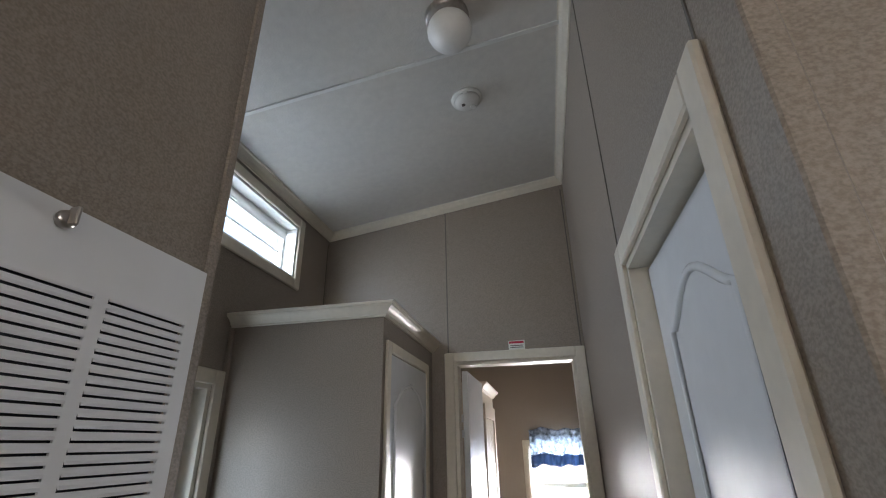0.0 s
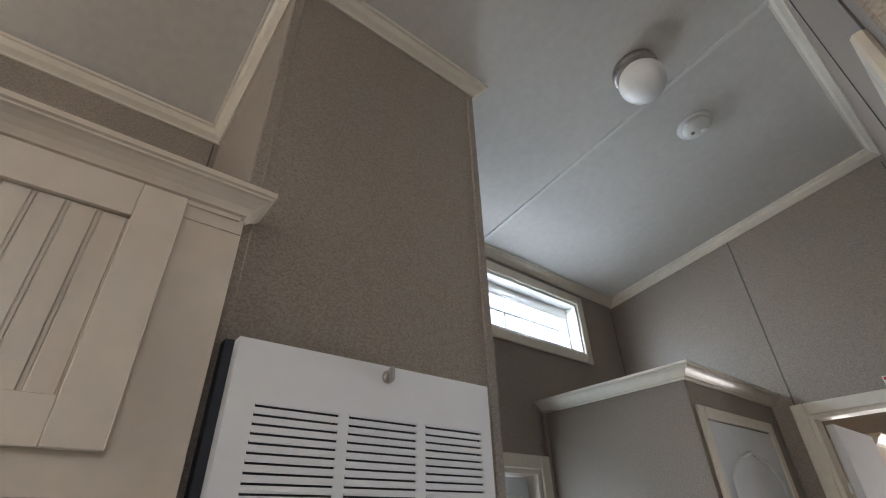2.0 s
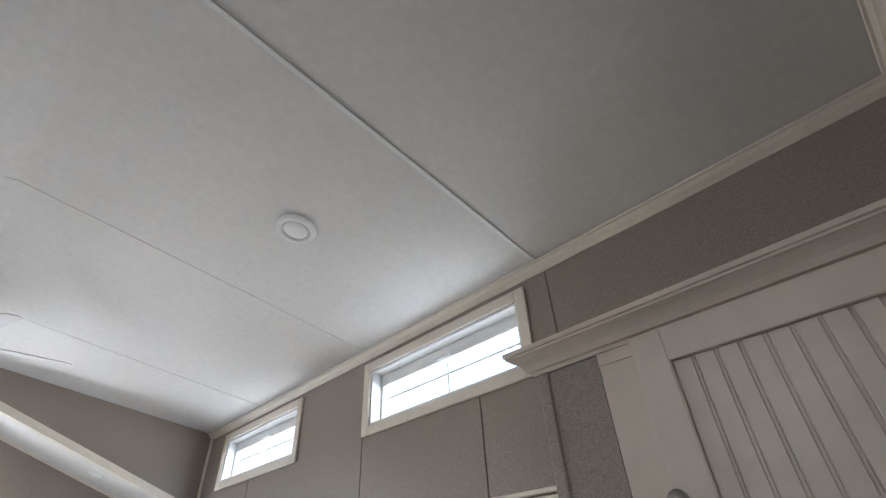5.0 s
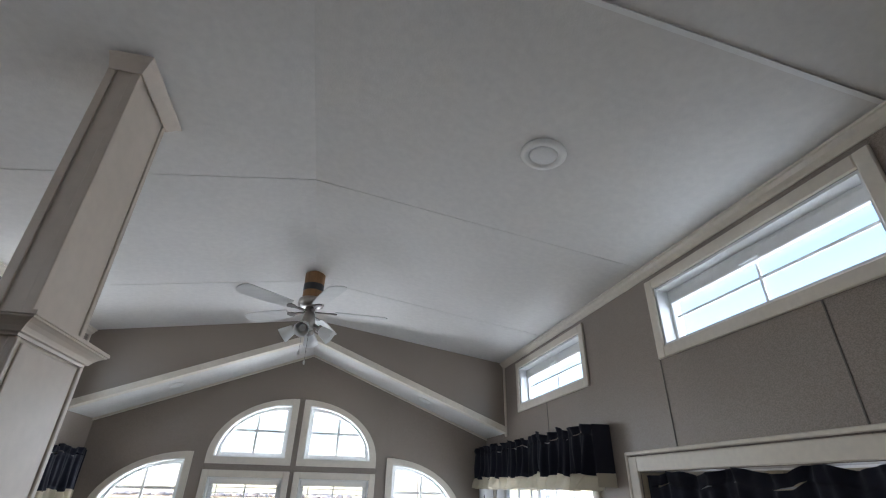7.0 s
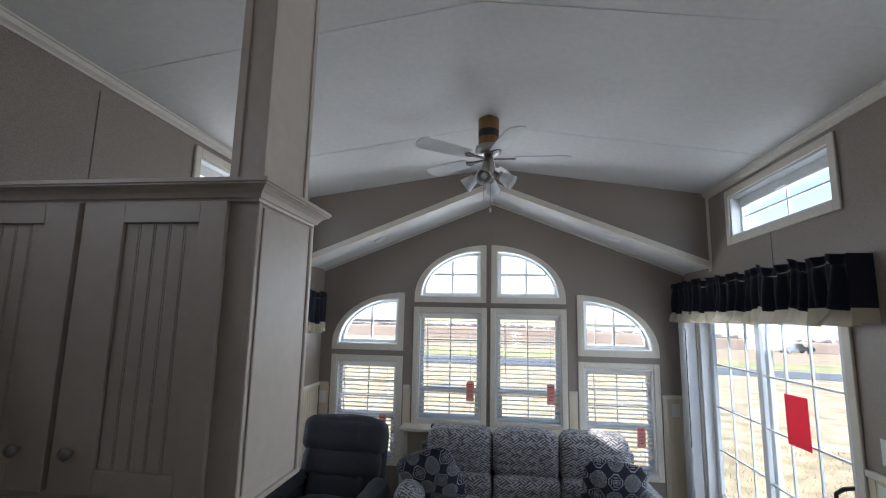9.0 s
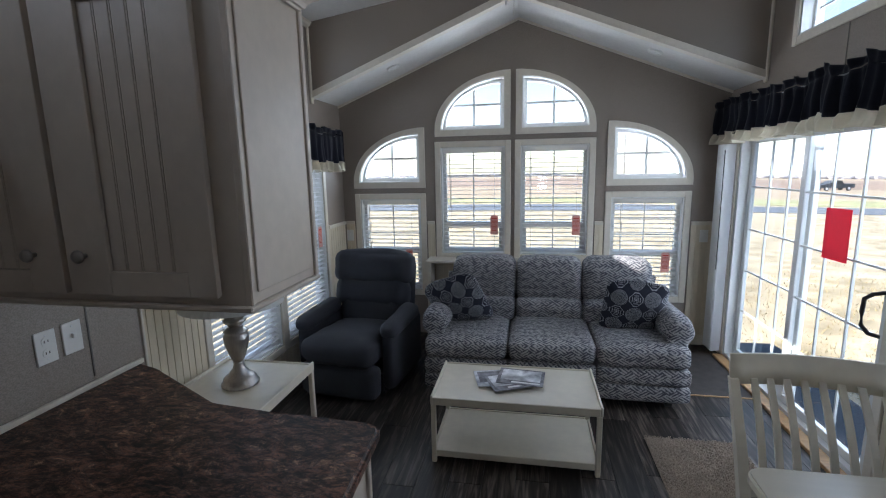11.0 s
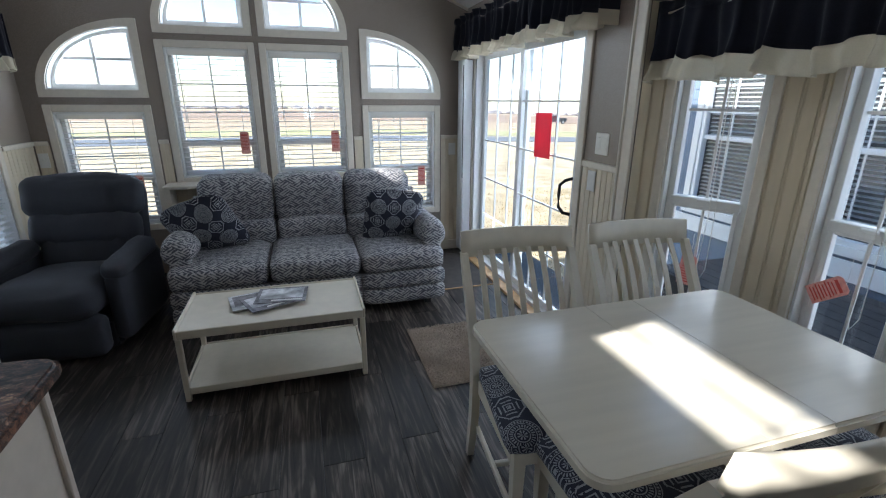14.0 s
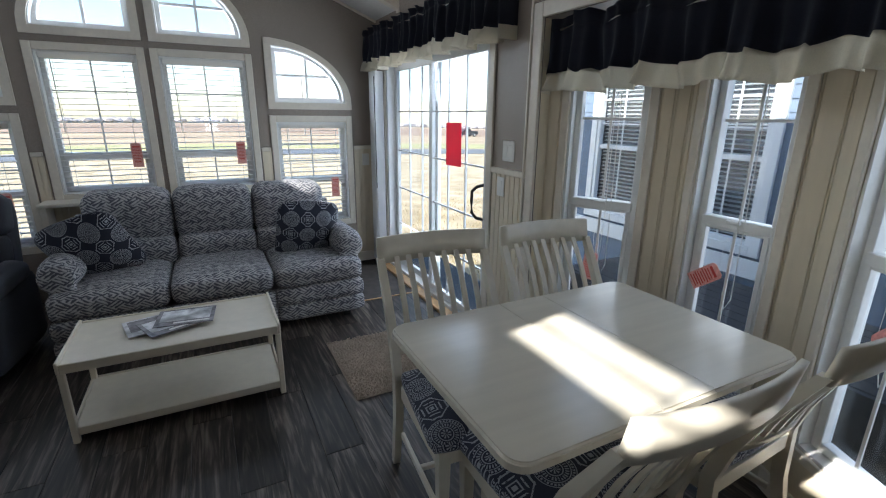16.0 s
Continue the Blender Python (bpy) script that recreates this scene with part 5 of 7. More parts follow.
# ---- recliner ----
rec = thing("recliner", "charcoal blue padded recliner armchair", "armchair", (1.36, -5.52, 0), turn=-6, local=True)
part("base", box(-0.34, 0.34, -0.36, 0.34, 0.02, 0.22, 0.03, seg=2), RECLINE, rec)
part("footrest", moved(puff(0.63, 0.15, 0.26, 0.06, 0.02, 9, 0.008, 2), pose(0, 0.415, 0.155)), RECLINE, rec, smooth=True)
part("seat", moved(puff(0.60, 0.72, 0.20, 0.09, 0.03, 10, 0.012, 5), pose(0, 0.16, 0.36, 3)), RECLINE, rec, smooth=True)
for s in (-1, 1):
    bm = puff(0.115, 0.66, 0.46, 0.056, 0.0, 8, 0.006, 3 + s)
    part("arm", moved(bm, pose(s * 0.355, 0.02, 0.29)), RECLINE, rec, smooth=True)
    part("arm_pad", moved(puff(0.145, 0.56, 0.12, 0.055, 0.015, 9, 0.010, 9 + s), pose(s * 0.36, 0.07, 0.535, -4)), RECLINE, rec, smooth=True)
part("back_shell", moved(puff(0.68, 0.14, 0.78, 0.06, 0.01), pose(0.02, -0.36, 0.58, 12)), RECLINE, rec, smooth=True)
for z, h, d, w in ((0.49, 0.26, 0.18, 0.57), (0.655, 0.25, 0.20, 0.68), (0.865, 0.28, 0.20, 0.73)):
    y = -0.235 - (z - 0.5) * 0.21
    bm = puff(w, d, h, 0.085, 0.022, 14, 0.012, int(z * 100))
    for v in bm.verts:
        u = abs(v.co.x) / (w / 2)
        v.co.y -= 0.022 * math.exp(-((u - 0.60) / 0.06) ** 2) * (1 if v.co.y > 0 else 0)
    part("back_pillow", moved(bm, pose(0.025, y, z, 12)), RECLINE, rec, smooth=True)


# ---- coffee table and lamp table ----
def tray_table(name, label, x0, x1, y0, y1, z, shelf, cat):
    t = thing(name, label, cat, ((x0 + x1) / 2, (y0 + y1) / 2, 0))
    part("tabletop", box(x0 + 0.012, x1 - 0.012, y0 + 0.012, y1 - 0.012, z - 0.022, z - 0.006, 0.002), PAINTF, t)
    for a, b, c, d in ((x0, x0 + 0.014, y0, y1), (x1 - 0.014, x1, y0, y1), (x0 + 0.014, x1 - 0.014, y0, y0 + 0.014), (x0 + 0.014, x1 - 0.014, y1 - 0.014, y1)):
        part("rim", box(a, b, c, d, z - 0.045, z + (0.012 if d - c > 0.1 else 0.002), 0.004), PAINTF, t)
    for x in (x0 + 0.002, x1 - 0.030):
        for y in (y0 + 0.002, y1 - 0.030):
            part("leg", box(x, x + 0.028, y, y + 0.028, 0, z - 0.046, 0.004), PAINTF, t)
    if shelf:
        part("shelf", box(x0 + 0.02, x1 - 0.02, y0 + 0.02, y1 - 0.02, shelf - 0.012, shelf, 0.002), PAINTF, t)
        for a, b, c, d in ((x0 + 0.031, x1 - 0.031, y0 + 0.004, y0 + 0.018), (x0 + 0.031, x1 - 0.031, y1 - 0.018, y1 - 0.004), (x0 + 0.004, x0 + 0.018, y0 + 0.031, y1 - 0.031), (x1 - 0.018, x1 - 0.004, y0 + 0.031, y1 - 0.031)):
            part("shelf_rail", box(a, b, c, d, shelf - 0.035, shelf + 0.006, 0.003), PAINTF, t)
    return t


tray_table("coffee_table", "cream painted coffee table with a lower shelf", -0.383, 0.570, -4.955, -4.445, 0.408, 0.075, "table")
tray_table("side_table", "cream painted side table under the lamp", 1.30, 1.88, -4.50, -3.90, 0.55, 0, "table")
for k, (x, y, rz, mat_, zz) in enumerate(((0.20, -4.74, 14, PAPER, 0.415), (0.12, -4.70, 24, PHOTO, 0.419), (0.06, -4.75, -6, PHOTO, 0.423))):
    mag = thing("magazine", "glossy magazine lying open-side down on the coffee table", "magazine", (x, y, zz), group="magazines on the coffee table", turn=rz, local=True)
    part("cover", box(-0.14, 0.14, -0.108, 0.108, 0, 0.0035, 0.0008), mat_, mag)
    part("headline_bar", box(-0.12, 0.05, 0.07, 0.088, 0.0037, 0.0041), PLASTIC, mag)
    part("photo", box(-0.12, 0.12, -0.09, 0.055, 0.0037, 0.0042), PHOTO if mat_ is PAPER else PAPER, mag)

lamp = thing("table_lamp", "brushed nickel urn lamp with a pale pleated shade", "lamp", (1.592, -4.20, 0.545), local=True)
part("base", spin([(0.001, 0), (0.098, 0), (0.100, 0.010), (0.094, 0.020), (0.088, 0.026), (0.086, 0.040), (0.070, 0.055), (0.052, 0.066), (0.050, 0.074), (0.034, 0.092), (0.026, 0.12), (0.030, 0.132)]), NICKEL, lamp, smooth=True)
part("urn", spin([(0.024, 0.132), (0.030, 0.14), (0.042, 0.17), (0.058, 0.22), (0.066, 0.262), (0.066, 0.285), (0.058, 0.295), (0.062, 0.303), (0.060, 0.312), (0.046, 0.322), (0.034, 0.335)]), NICKEL, lamp, smooth=True)
part("neck", spin([(0.034, 0.335), (0.040, 0.345), (0.058, 0.362), (0.060, 0.372), (0.048, 0.384), (0.030, 0.392), (0.018, 0.40), (0.012, 0.46), (0.012, 0.62)]), NICKEL, lamp, smooth=True)
bm = bmesh.new()
NP = 96
for (r0, h0), (r1, h1) in (((0.262, 0.458), (0.125, 0.70)), ((0.260, 0.459), (0.123, 0.70))):
    lo = [bm.verts.new(((r0 + 0.0022 * (k % 2)) * math.cos(2 * math.pi * k / NP), (r0 + 0.0022 * (k % 2)) * math.sin(2 * math.pi * k / NP), h0)) for k in range(NP)]
    hi = [bm.verts.new(((r1 + 0.0012 * (k % 2)) * math.cos(2 * math.pi * k / NP), (r1 + 0.0012 * (k % 2)) * math.sin(2 * math.pi * k / NP), h1)) for k in range(NP)]
    for k in range(NP):
        bm.faces.new((lo[k], lo[(k + 1) % NP], hi[(k + 1) % NP], hi[k]))
part("shade", bm, SHADE, lamp)
part("finial", spin([(0.004, 0.62), (0.004, 0.70), (0.012, 0.705), (0.012, 0.72), (0.003, 0.735)], 12), NICKEL, lamp)

# ---- dining table ----
TX0, TX1, TY0, TY1, TZ = -1.785, -0.648, -3.522, -2.735, 0.752


def round_rect(x0, x1, y0, y1, r, n=5):
    out = []
    for cx, cy, a0 in ((x1 - r, y1 - r, 0), (x0 + r, y1 - r, 90), (x0 + r, y0 + r, 180), (x1 - r, y0 + r, 270)):
        out += [(cx + r * math.cos(radians(a0 + 90 * k / n)), cy + r * math.sin(radians(a0 + 90 * k / n))) for k in range(n + 1)]
    return out


table = thing("dining_table", "cream lacquered extending dining table in the bay", "table", ((TX0 + TX1) / 2, (TY0 + TY1) / 2, 0))
LEAF = (-1.340, -1.125)
for nm, x0, x1 in (("tabletop", TX0, LEAF[0] - 0.0012), ("leaf", LEAF[0] + 0.0012, LEAF[1] - 0.0012), ("tabletop", LEAF[1] + 0.0012, TX1)):
    full = round_rect(TX0, TX1, TY0, TY1, 0.06)
    bm = prism(full, TZ - 0.028, TZ, "z")
    for px, no in ((x0, -1), (x1, 1)):
        bmesh.ops.bisect_plane(bm, geom=bm.verts[:] + bm.edges[:] + bm.faces[:], plane_co=(px, 0, 0), plane_no=(no, 0, 0), clear_outer=True)
        bmesh.ops.holes_fill(bm, edges=[e for e in bm.edges if e.is_boundary], sides=0)
    bmesh.ops.bevel(bm, geom=[e for e in bm.edges if abs(e.verts[0].co.z - e.verts[1].co.z) < 1e-5 and e.verts[0].co.z > TZ - 0.001 and not (abs(e.verts[0].co.x - e.verts[1].co.x) < 1e-5 and min(abs(e.verts[0].co.x - q) for q in LEAF) < 0.01)], offset=0.008, segments=3, affect="EDGES", clamp_overlap=True)
    part(nm, bm, TABLET, table)
for a, b, c, d in ((TX0 + 0.27, TX1 - 0.27, TY0 + 0.20, TY0 + 0.22), (TX0 + 0.27, TX1 - 0.27, TY1 - 0.22, TY1 - 0.20), (TX0 + 0.25, TX0 + 0.27, TY0 + 0.20, TY1 - 0.20), (TX1 - 0.27, TX1 - 0.25, TY0 + 0.20, TY1 - 0.20)):
    part("apron", box(a, b, c, d, TZ - 0.11, TZ - 0.029, 0.002), TABLET, table)
for x in (TX0 + 0.30, TX1 - 0.30):
    for y in (TY0 + 0.25, TY1 - 0.25):
        bm = bmesh.new()
        bmesh.ops.create_cone(bm, cap_ends=True, segments=4, radius1=0.026, radius2=0.042, depth=TZ - 0.03)
        bmesh.ops.rotate(bm, cent=(0, 0, 0), matrix=Matrix.Rotation(radians(45), 3, "Z"), verts=bm.verts)
        bmesh.ops.translate(bm, vec=(x, y, (TZ - 0.03) / 2), verts=bm.verts)
        part("leg", bm, TABLET, table)


# ---- dining chairs ----
def dining_chair(at, turn):
    """Cream slat-back chair facing local +y, its seat's middle over the base."""
    ch = thing("dining_chair", "cream painted slat-back chair with a navy medallion seat pad", "chair", at, group="chairs round the dining table", turn=turn, local=True)
    W = 0.235
    for s in (-1, 1):
        pts = [(s * W, -0.285, 0.0), (s * W, -0.238, 0.25), (s * W, -0.232, 0.45), (s * (W + 0.002), -0.262, 0.56), (s * (W + 0.004), -0.322, 0.70), (s * (W + 0.006), -0.438, 0.90)]
        bm = bmesh.new()
        rings = []
        for i, (x, y, z) in enumerate(pts):
            hw, hd = (0.017, 0.022) if 0 < i < 5 else (0.015, 0.016)
            rings.append([bm.verts.new((x + a * hw, y + b * hd, z)) for a, b in ((-1, -1), (1, -1), (1, 1), (-1, 1))])
        for A, B in zip(rings, rings[1:]):
            for k in range(4):
                bm.faces.new((A[k], A[(k + 1) % 4], B[(k + 1) % 4], B[k]))
        bm.faces.new(rings[0][::-1])
        bm.faces.new(rings[-1])
        part("back_post", bm, PAINTF, ch)
        bm = bmesh.new()
        bmesh.ops.create_cone(bm, cap_ends=True, segments=4, radius1=0.019, radius2=0.03, depth=0.43)
        bmesh.ops.rotate(bm, cent=(0, 0, 0), matrix=Matrix.Rotation(radians(45), 3, "Z"), verts=bm.verts)
        bmesh.ops.translate(bm, vec=(s * 0.21, 0.20, 0.215), verts=bm.verts)
        part("front_leg", bm, PAINTF, ch)
        part("side_rail", box(s * 0.222 - 0.010, s * 0.222 + 0.010, -0.20, 0.19, 0.37, 0.43, 0.002), PAINTF, ch)
        part("stretcher", box(s * 0.222 - 0.008, s * 0.222 + 0.008, -0.22, 0.19, 0.17, 0.195, 0.003), PAINTF, ch)
    part("front_rail", box(-0.19, 0.19, 0.19, 0.21, 0.37, 0.43, 0.002), PAINTF, ch)
    part("back_rail", box(-0.22, 0.22, -0.243, -0.223, 0.37, 0.43, 0.002), PAINTF, ch)
    part("crossbar", box(-0.214, 0.214, -0.02, 0.0, 0.172, 0.193, 0.003), PAINTF, ch)

    def bow(u):
        return -0.035 * (1 - u * u)
    n = 10
    for nm, z0, z1, y0, y1, hw, up in (("crest_rail", 0.878, 0.985, -0.440, -0.462, W + 0.016, 0.002), ("lower_rail", 0.545, 0.585, -0.256, -0.268, W - 0.012, 0.0)):
        bm = bmesh.new()
        prev = None
        for k in range(n + 1):
            u = -1 + 2 * k / n
            yy = bow(u)
            ztop = z1 + up * (1 - u * u)
            ring = [bm.verts.new((u * hw, y0 + yy - 0.010, z0)), bm.verts.new((u * hw, y0 + yy + 0.011, z0)), bm.verts.new((u * hw, y1 + yy + 0.010, ztop)), bm.verts.new((u * hw, y1 + yy - 0.008, ztop))]
            if prev:
                for j in range(4):
                    bm.faces.new((prev[j], prev[(j + 1) % 4], ring[(j + 1) % 4], ring[j]))
            else:
                bm.faces.new(ring[::-1])
            prev = ring
        bm.faces.new(prev)
        bmesh.ops.bevel(bm, geom=[e for e in bm.edges if e.calc_face_angle(0) > 0.9], offset=0.004, segments=2, affect="EDGES", clamp_overlap=True)
        part(nm, bm, PAINTF, ch, smooth=True)
    for k in range(7):
        u = -0.75 + 0.25 * k
        x = u * (W - 0.01)
        bm = bmesh.new()
        prev = None
        for j in range(6):
            f = j / 5
            z = 0.575 + f * 0.325
            y = -0.264 - 0.172 * f + bow(u) + 0.020 * math.sin(math.pi * f)
            ring = [bm.verts.new((x - 0.0115, y - 0.006, z)), bm.verts.new((x + 0.0115, y - 0.006, z)), bm.verts.new((x + 0.0115, y + 0.006, z)), bm.verts.new((x - 0.0115, y + 0.006, z))]
            if prev:
                for q in range(4):
                    bm.faces.new((prev[q], prev[(q + 1) % 4], ring[(q + 1) % 4], ring[q]))
            else:
                bm.faces.new(ring[::-1])
            prev = ring
        bm.faces.new(prev)
        part("slat", bm, PAINTF, ch)
    bm = puff(0.49, 0.47, 0.055, 0.026, 0.022, 8)
    for v in bm.verts:
        v.co.x *= 1.0 + 0.06 * (v.co.y / 0.23)
    ob = part("seat_pad", moved(bm, pose(0, 0.0, 0.457)), MEDAL, ch, "navy seat pad with pale medallions", smooth=True)
    box_uv(ob)
    return ch


first = dining_chair((-0.943, -3.389, 0), -5)
copy_thing(first, pose(-1.545, -3.351, 0, 0, 0, -3.5))
copy_thing(first, pose(-1.005, -2.985, 0, 0, 0, 178))
copy_thing(first, pose(-1.605, -2.975, 0, 0, 0, 183))

# ---- furnace door, tall cabinet, refrigerator ----
fur = thing("furnace_door", "white steel furnace door with louvre slots and a latch knob", "furnace door", (FURN_X, -0.797, 0.1))
slots = []
for y0, y1 in ((-1.024, -0.882), (-0.863, -0.721), (-0.700, -0.557)):
    for k in range(30):
        z = 1.834 - 0.0133 * k
        slots.append((y0, y1, z - 0.0060, z))
bm = bmesh.new()
for a, b, c, d in cells(-1.066, -0.528, 0.10, 1.932, slots):
    box(COL_X + 0.014, COL_X + 0.017, a, b, c, d, bm=bm)
part("face", bm, STEEL, fur)
bm = bmesh.new()
for a, b, c, d in ((-1.066, -1.063, 0.1, 1.932), (-0.531, -0.528, 0.1, 1.932), (-1.063, -0.531, 1.929, 1.932), (-1.063, -0.531, 0.1, 0.103)):
    box(FURN_X + 0.034, COL_X + 0.0138, a, b, c, d, bm=bm)
part("flange", bm, STEEL, fur)
# near-black block: its colour stands in for the shadow gap behind the plate
part("dark_body", box(FURN_X + 0.001, COL_X - 0.012, -1.080, -0.536, 0.104, 1.934), DARK, fur, "near-black block painted as the shade behind the louvred plate")
lou = {}
for y0, y1, z0, z1 in slots:
    key = round(y1 - y0, 3)
    if key not in lou:
        b = prism([(COL_X + 0.0165, 0.0072), (COL_X + 0.0185, 0.0072), (COL_X + 0.0195, 0.0034), (COL_X + 0.0185, 0.0030)], 0.0, y1 - y0, "y")
        o = part("louvre", b, STEEL, fur)
        lou[key] = o.data
        o.matrix_basis = pose(0, y0 , z0)
    else:
        o = share("louvre", lou[key], fur, Vector((0, y0, z0)) + OFFSET[fur.name])
knob = part("latch_knob", moved(spin([(0.001, 0), (0.011, 0), (0.0125, 0.004), (0.011, 0.012), (0.004, 0.0135)], 16), pose(COL_X + 0.0172, -0.79, 1.910, 0, 90, 0)), NICKEL, fur, "grey latch knob", True)
part("thumb_fin", box(COL_X + 0.026, COL_X + 0.042, -0.793, -0.787, 1.900, 1.926, 0.002), NICKEL, knob)


def bead_door(parent, ax, face, s, u0, u1, z0, z1, r_u, r_z, knob_at, mat=None, n=0):
    """A frame-and-beadboard cabinet door proud of a face; s is the way out of the cabinet."""
    mat = mat or CABINET

    def slab(a, b, c, d, t0, t1, bev=0.0):
        p0, p1 = sorted((face + s * t0, face + s * t1))
        return box(p0, p1, a, b, c, d, bev) if ax == "x" else box(a, b, p0, p1, c, d, bev)
    dr = part("door", slab(u0 + 0.002, u1 - 0.002, z0 + 0.002, z1 - 0.002, 0.001, 0.008), mat, parent)
    for a, b in ((u0, r_u[0]), (r_u[1], u1)):
        part("stile", slab(a, b, z0, z1, 0.0082, 0.021, 0.0015), mat, dr)
    for c, d in ((z0, r_z[0]), (r_z[1], z1)):
        part("rail", slab(r_u[0] + 0.0003, r_u[1] - 0.0003, c, d, 0.0082, 0.0208, 0.0008), mat, dr)
    n = n or max(3, round((r_u[1] - r_u[0]) / 0.042))
    w = (r_u[1] - r_u[0]) / n
    for k in range(n):
        a = r_u[0] + k * w
        part("board", slab(a + 0.0034, a + w - 0.0034, r_z[0] + 0.001, r_z[1] - 0.001, 0.008, 0.0115, 0.0012), mat, dr)
        part("bead", slab(a - 0.0016, a + 0.0016, r_z[0] + 0.001, r_z[1] - 0.001, 0.008, 0.0108), mat, dr)
    if knob_at:
        b = spin([(0.006, 0), (0.006, 0.008), (0.009, 0.013), (0.0165, 0.018), (0.0175, 0.024), (0.013, 0.030), (0.002, 0.032)], 18)
        turn = (0, 90 * s, 0) if ax == "x" else (-90 * s, 0, 0)
        pos = (face + s * 0.021, *knob_at) if ax == "x" else (knob_at[0], face + s * 0.021, knob_at[1])
        part("knob", moved(b, pose(*pos, *turn)), NICKEL, dr, "brushed nickel knob", True)
    return dr


CAB_CROWN = [(0, 0), (0.010, 0), (0.012, 0.007), (0.019, 0.009), (0.021, 0.013), (0.026, 0.021), (0.035, 0.030), (0.044, 0.036), (0.050, 0.038), (0.050, 0.042), (0.055, 0.044), (0.055, 0.054), (0, 0.054)]
cab = thing("wall_cabinet", "cream cabinet with a beadboard door beside the furnace", "cabinet", (-1.3, -1.545, 1.70))
part("body", box(WX + 0.002, COL_X, -1.940, FURN_S - 0.002, 1.702, 2.150, 0.001), CABINET, cab)
part("top_rail", box(COL_X + 0.0005, COL_X + 0.003, -1.938, FURN_S - 0.003, 2.118, 2.148), CABINET, cab)
part("bottom_rail", box(COL_X + 0.0005, COL_X + 0.004, -1.938, FURN_S - 0.003, 1.703, 1.753), CABINET, cab)
bead_door(cab, "x", COL_X + 0.003, 1, -1.858, -1.196, 1.752, 2.142, (-1.797, -1.261), (1.811, 2.080), (-1.846, 1.862), n=14)
part("crown", sweep(CAB_CROWN, [(FURN_X + 0.001, -1.118, 2.143), (COL_X - 0.003, -1.118, 2.143), (COL_X - 0.003, -2.085, 2.143), (WX + 0.01, -2.085, 2.143)]), CABINET, cab)
fridge = thing("refrigerator", "black refrigerator under the wall cabinet", "refrigerator", (-1.35, -1.545, 0))
part("body", box(WX + 0.02, COL_X - 0.09, -1.95, -1.14, 0.02, 1.66, 0.006), BLACKP, fridge)
part("door", box(COL_X - 0.088, COL_X - 0.045, -1.95, -1.14, 0.03, 1.15, 0.008), BLACKP, fridge)
part("freezer_door", box(COL_X - 0.088, COL_X - 0.045, -1.95, -1.14, 1.16, 1.66, 0.008), BLACKP, fridge)
part("handle", tube([(COL_X - 0.045, -1.20, 0.8), (COL_X - 0.01, -1.20, 0.82), (COL_X - 0.01, -1.20, 1.1), (COL_X - 0.045, -1.20, 1.12)], 0.009), BLACKP, fridge)

# ---- hall closet ----
clo = thing("hall_closet", "taupe boxed closet with a cream crown and white door", "closet", (-1.34, 0.98, 0))
part("body", box(WX + 0.001, -1.005, 0.56, HY - 0.001, 0.0, 2.135, 0.001), VINYL, clo)
part("crown", sweep(CAB_CROWN, [(-1.005, HY - 0.002, 2.133), (-1.005, 0.56, 2.133), (WX + 0.002, 0.56, 2.133)]), TRIM, clo)
b = frame_bars(0.69, 2.045, 0.045, -0.014, 0, 0, 0.004, bottom=False)
part("casing", moved(b, pose(-1.0045, 0.93, 0, 0, 0, 90)), TRIM, clo)
dr = part("door", box(-1.004, -0.996, 0.635, 1.225, 0.01, 1.995, 0.002), DOORW, clo)
part("moulding", tube([(-0.995, 0.70, 1.1), (-0.995, 0.70, 1.80), (-0.995, 0.80, 1.87), (-0.995, 0.93, 1.90), (-0.995, 1.06, 1.87), (-0.995, 1.16, 1.80), (-0.995, 1.16, 1.1), (-0.995, 0.70, 1.1)], 0.008, 6), DOORW, dr, smooth=True)
part("knob", moved(spin([(0.006, 0), (0.006, 0.02), (0.022, 0.03), (0.026, 0.045), (0.014, 0.058), (0.002, 0.06)], 16), pose(-0.996, 0.68, 0.95, 0, 90, 0)), NICKEL, dr, "nickel knob", True)
for y in (0.557,):
    solo("trim_closet_corner", box(WX + 0.001, WX + 0.02, y - 0.016, y + 0.0025, 0, 2.13, 0.002), VINYL, "taupe corner bead", "trim", "structure")

# ---- bedroom ----
war = thing("wardrobe", "cream wardrobe with a crown, seen through the bedroom doorway", "wardrobe", (-1.27, 2.75, 0))
part("body", box(WX + 0.002, -0.86, 2.36, 3.15, 0, 2.03, 0.002), CABINET, war)
part("crown", sweep(CAB_CROWN, [(-0.86, 3.15, 2.02), (-0.86, 2.36, 2.02), (WX + 0.01, 2.36, 2.02)]), CABINET, war)
bead_door(war, "x", -0.86, 1, 2.42, 3.09, 0.10, 1.93, (2.50, 3.01), (0.2, 1.83), (2.46, 1.1), n=10)

# ---- kitchen: hanging cabinet with a post, counter ----
UX, UF, UB = 0.702, -3.04, -3.40
ucab = thing("hanging_cabinet", "putty-cream hanging cabinet with beadboard doors over the counter", "cabinet", (1.2, -3.22, 1.36))
part("body", box(UX, 1.639, UB, UF, 1.372, 2.166, 0.001), CABINET, ucab)
part("end_panel", box(UX - 0.006, UX - 0.0005, UB + 0.03, UF - 0.03, 1.40, 2.15, 0.002), CABINET, ucab)
part("corner_bead", box(UX - 0.008, UX + 0.014, UB - 0.006, UB + 0.016, 1.372, 2.166, 0.003), CABINET, ucab)
part("corner_bead", box(UX - 0.008, UX + 0.012, UF - 0.014, UF + 0.004, 1.372, 2.166, 0.003), CABINET, ucab)
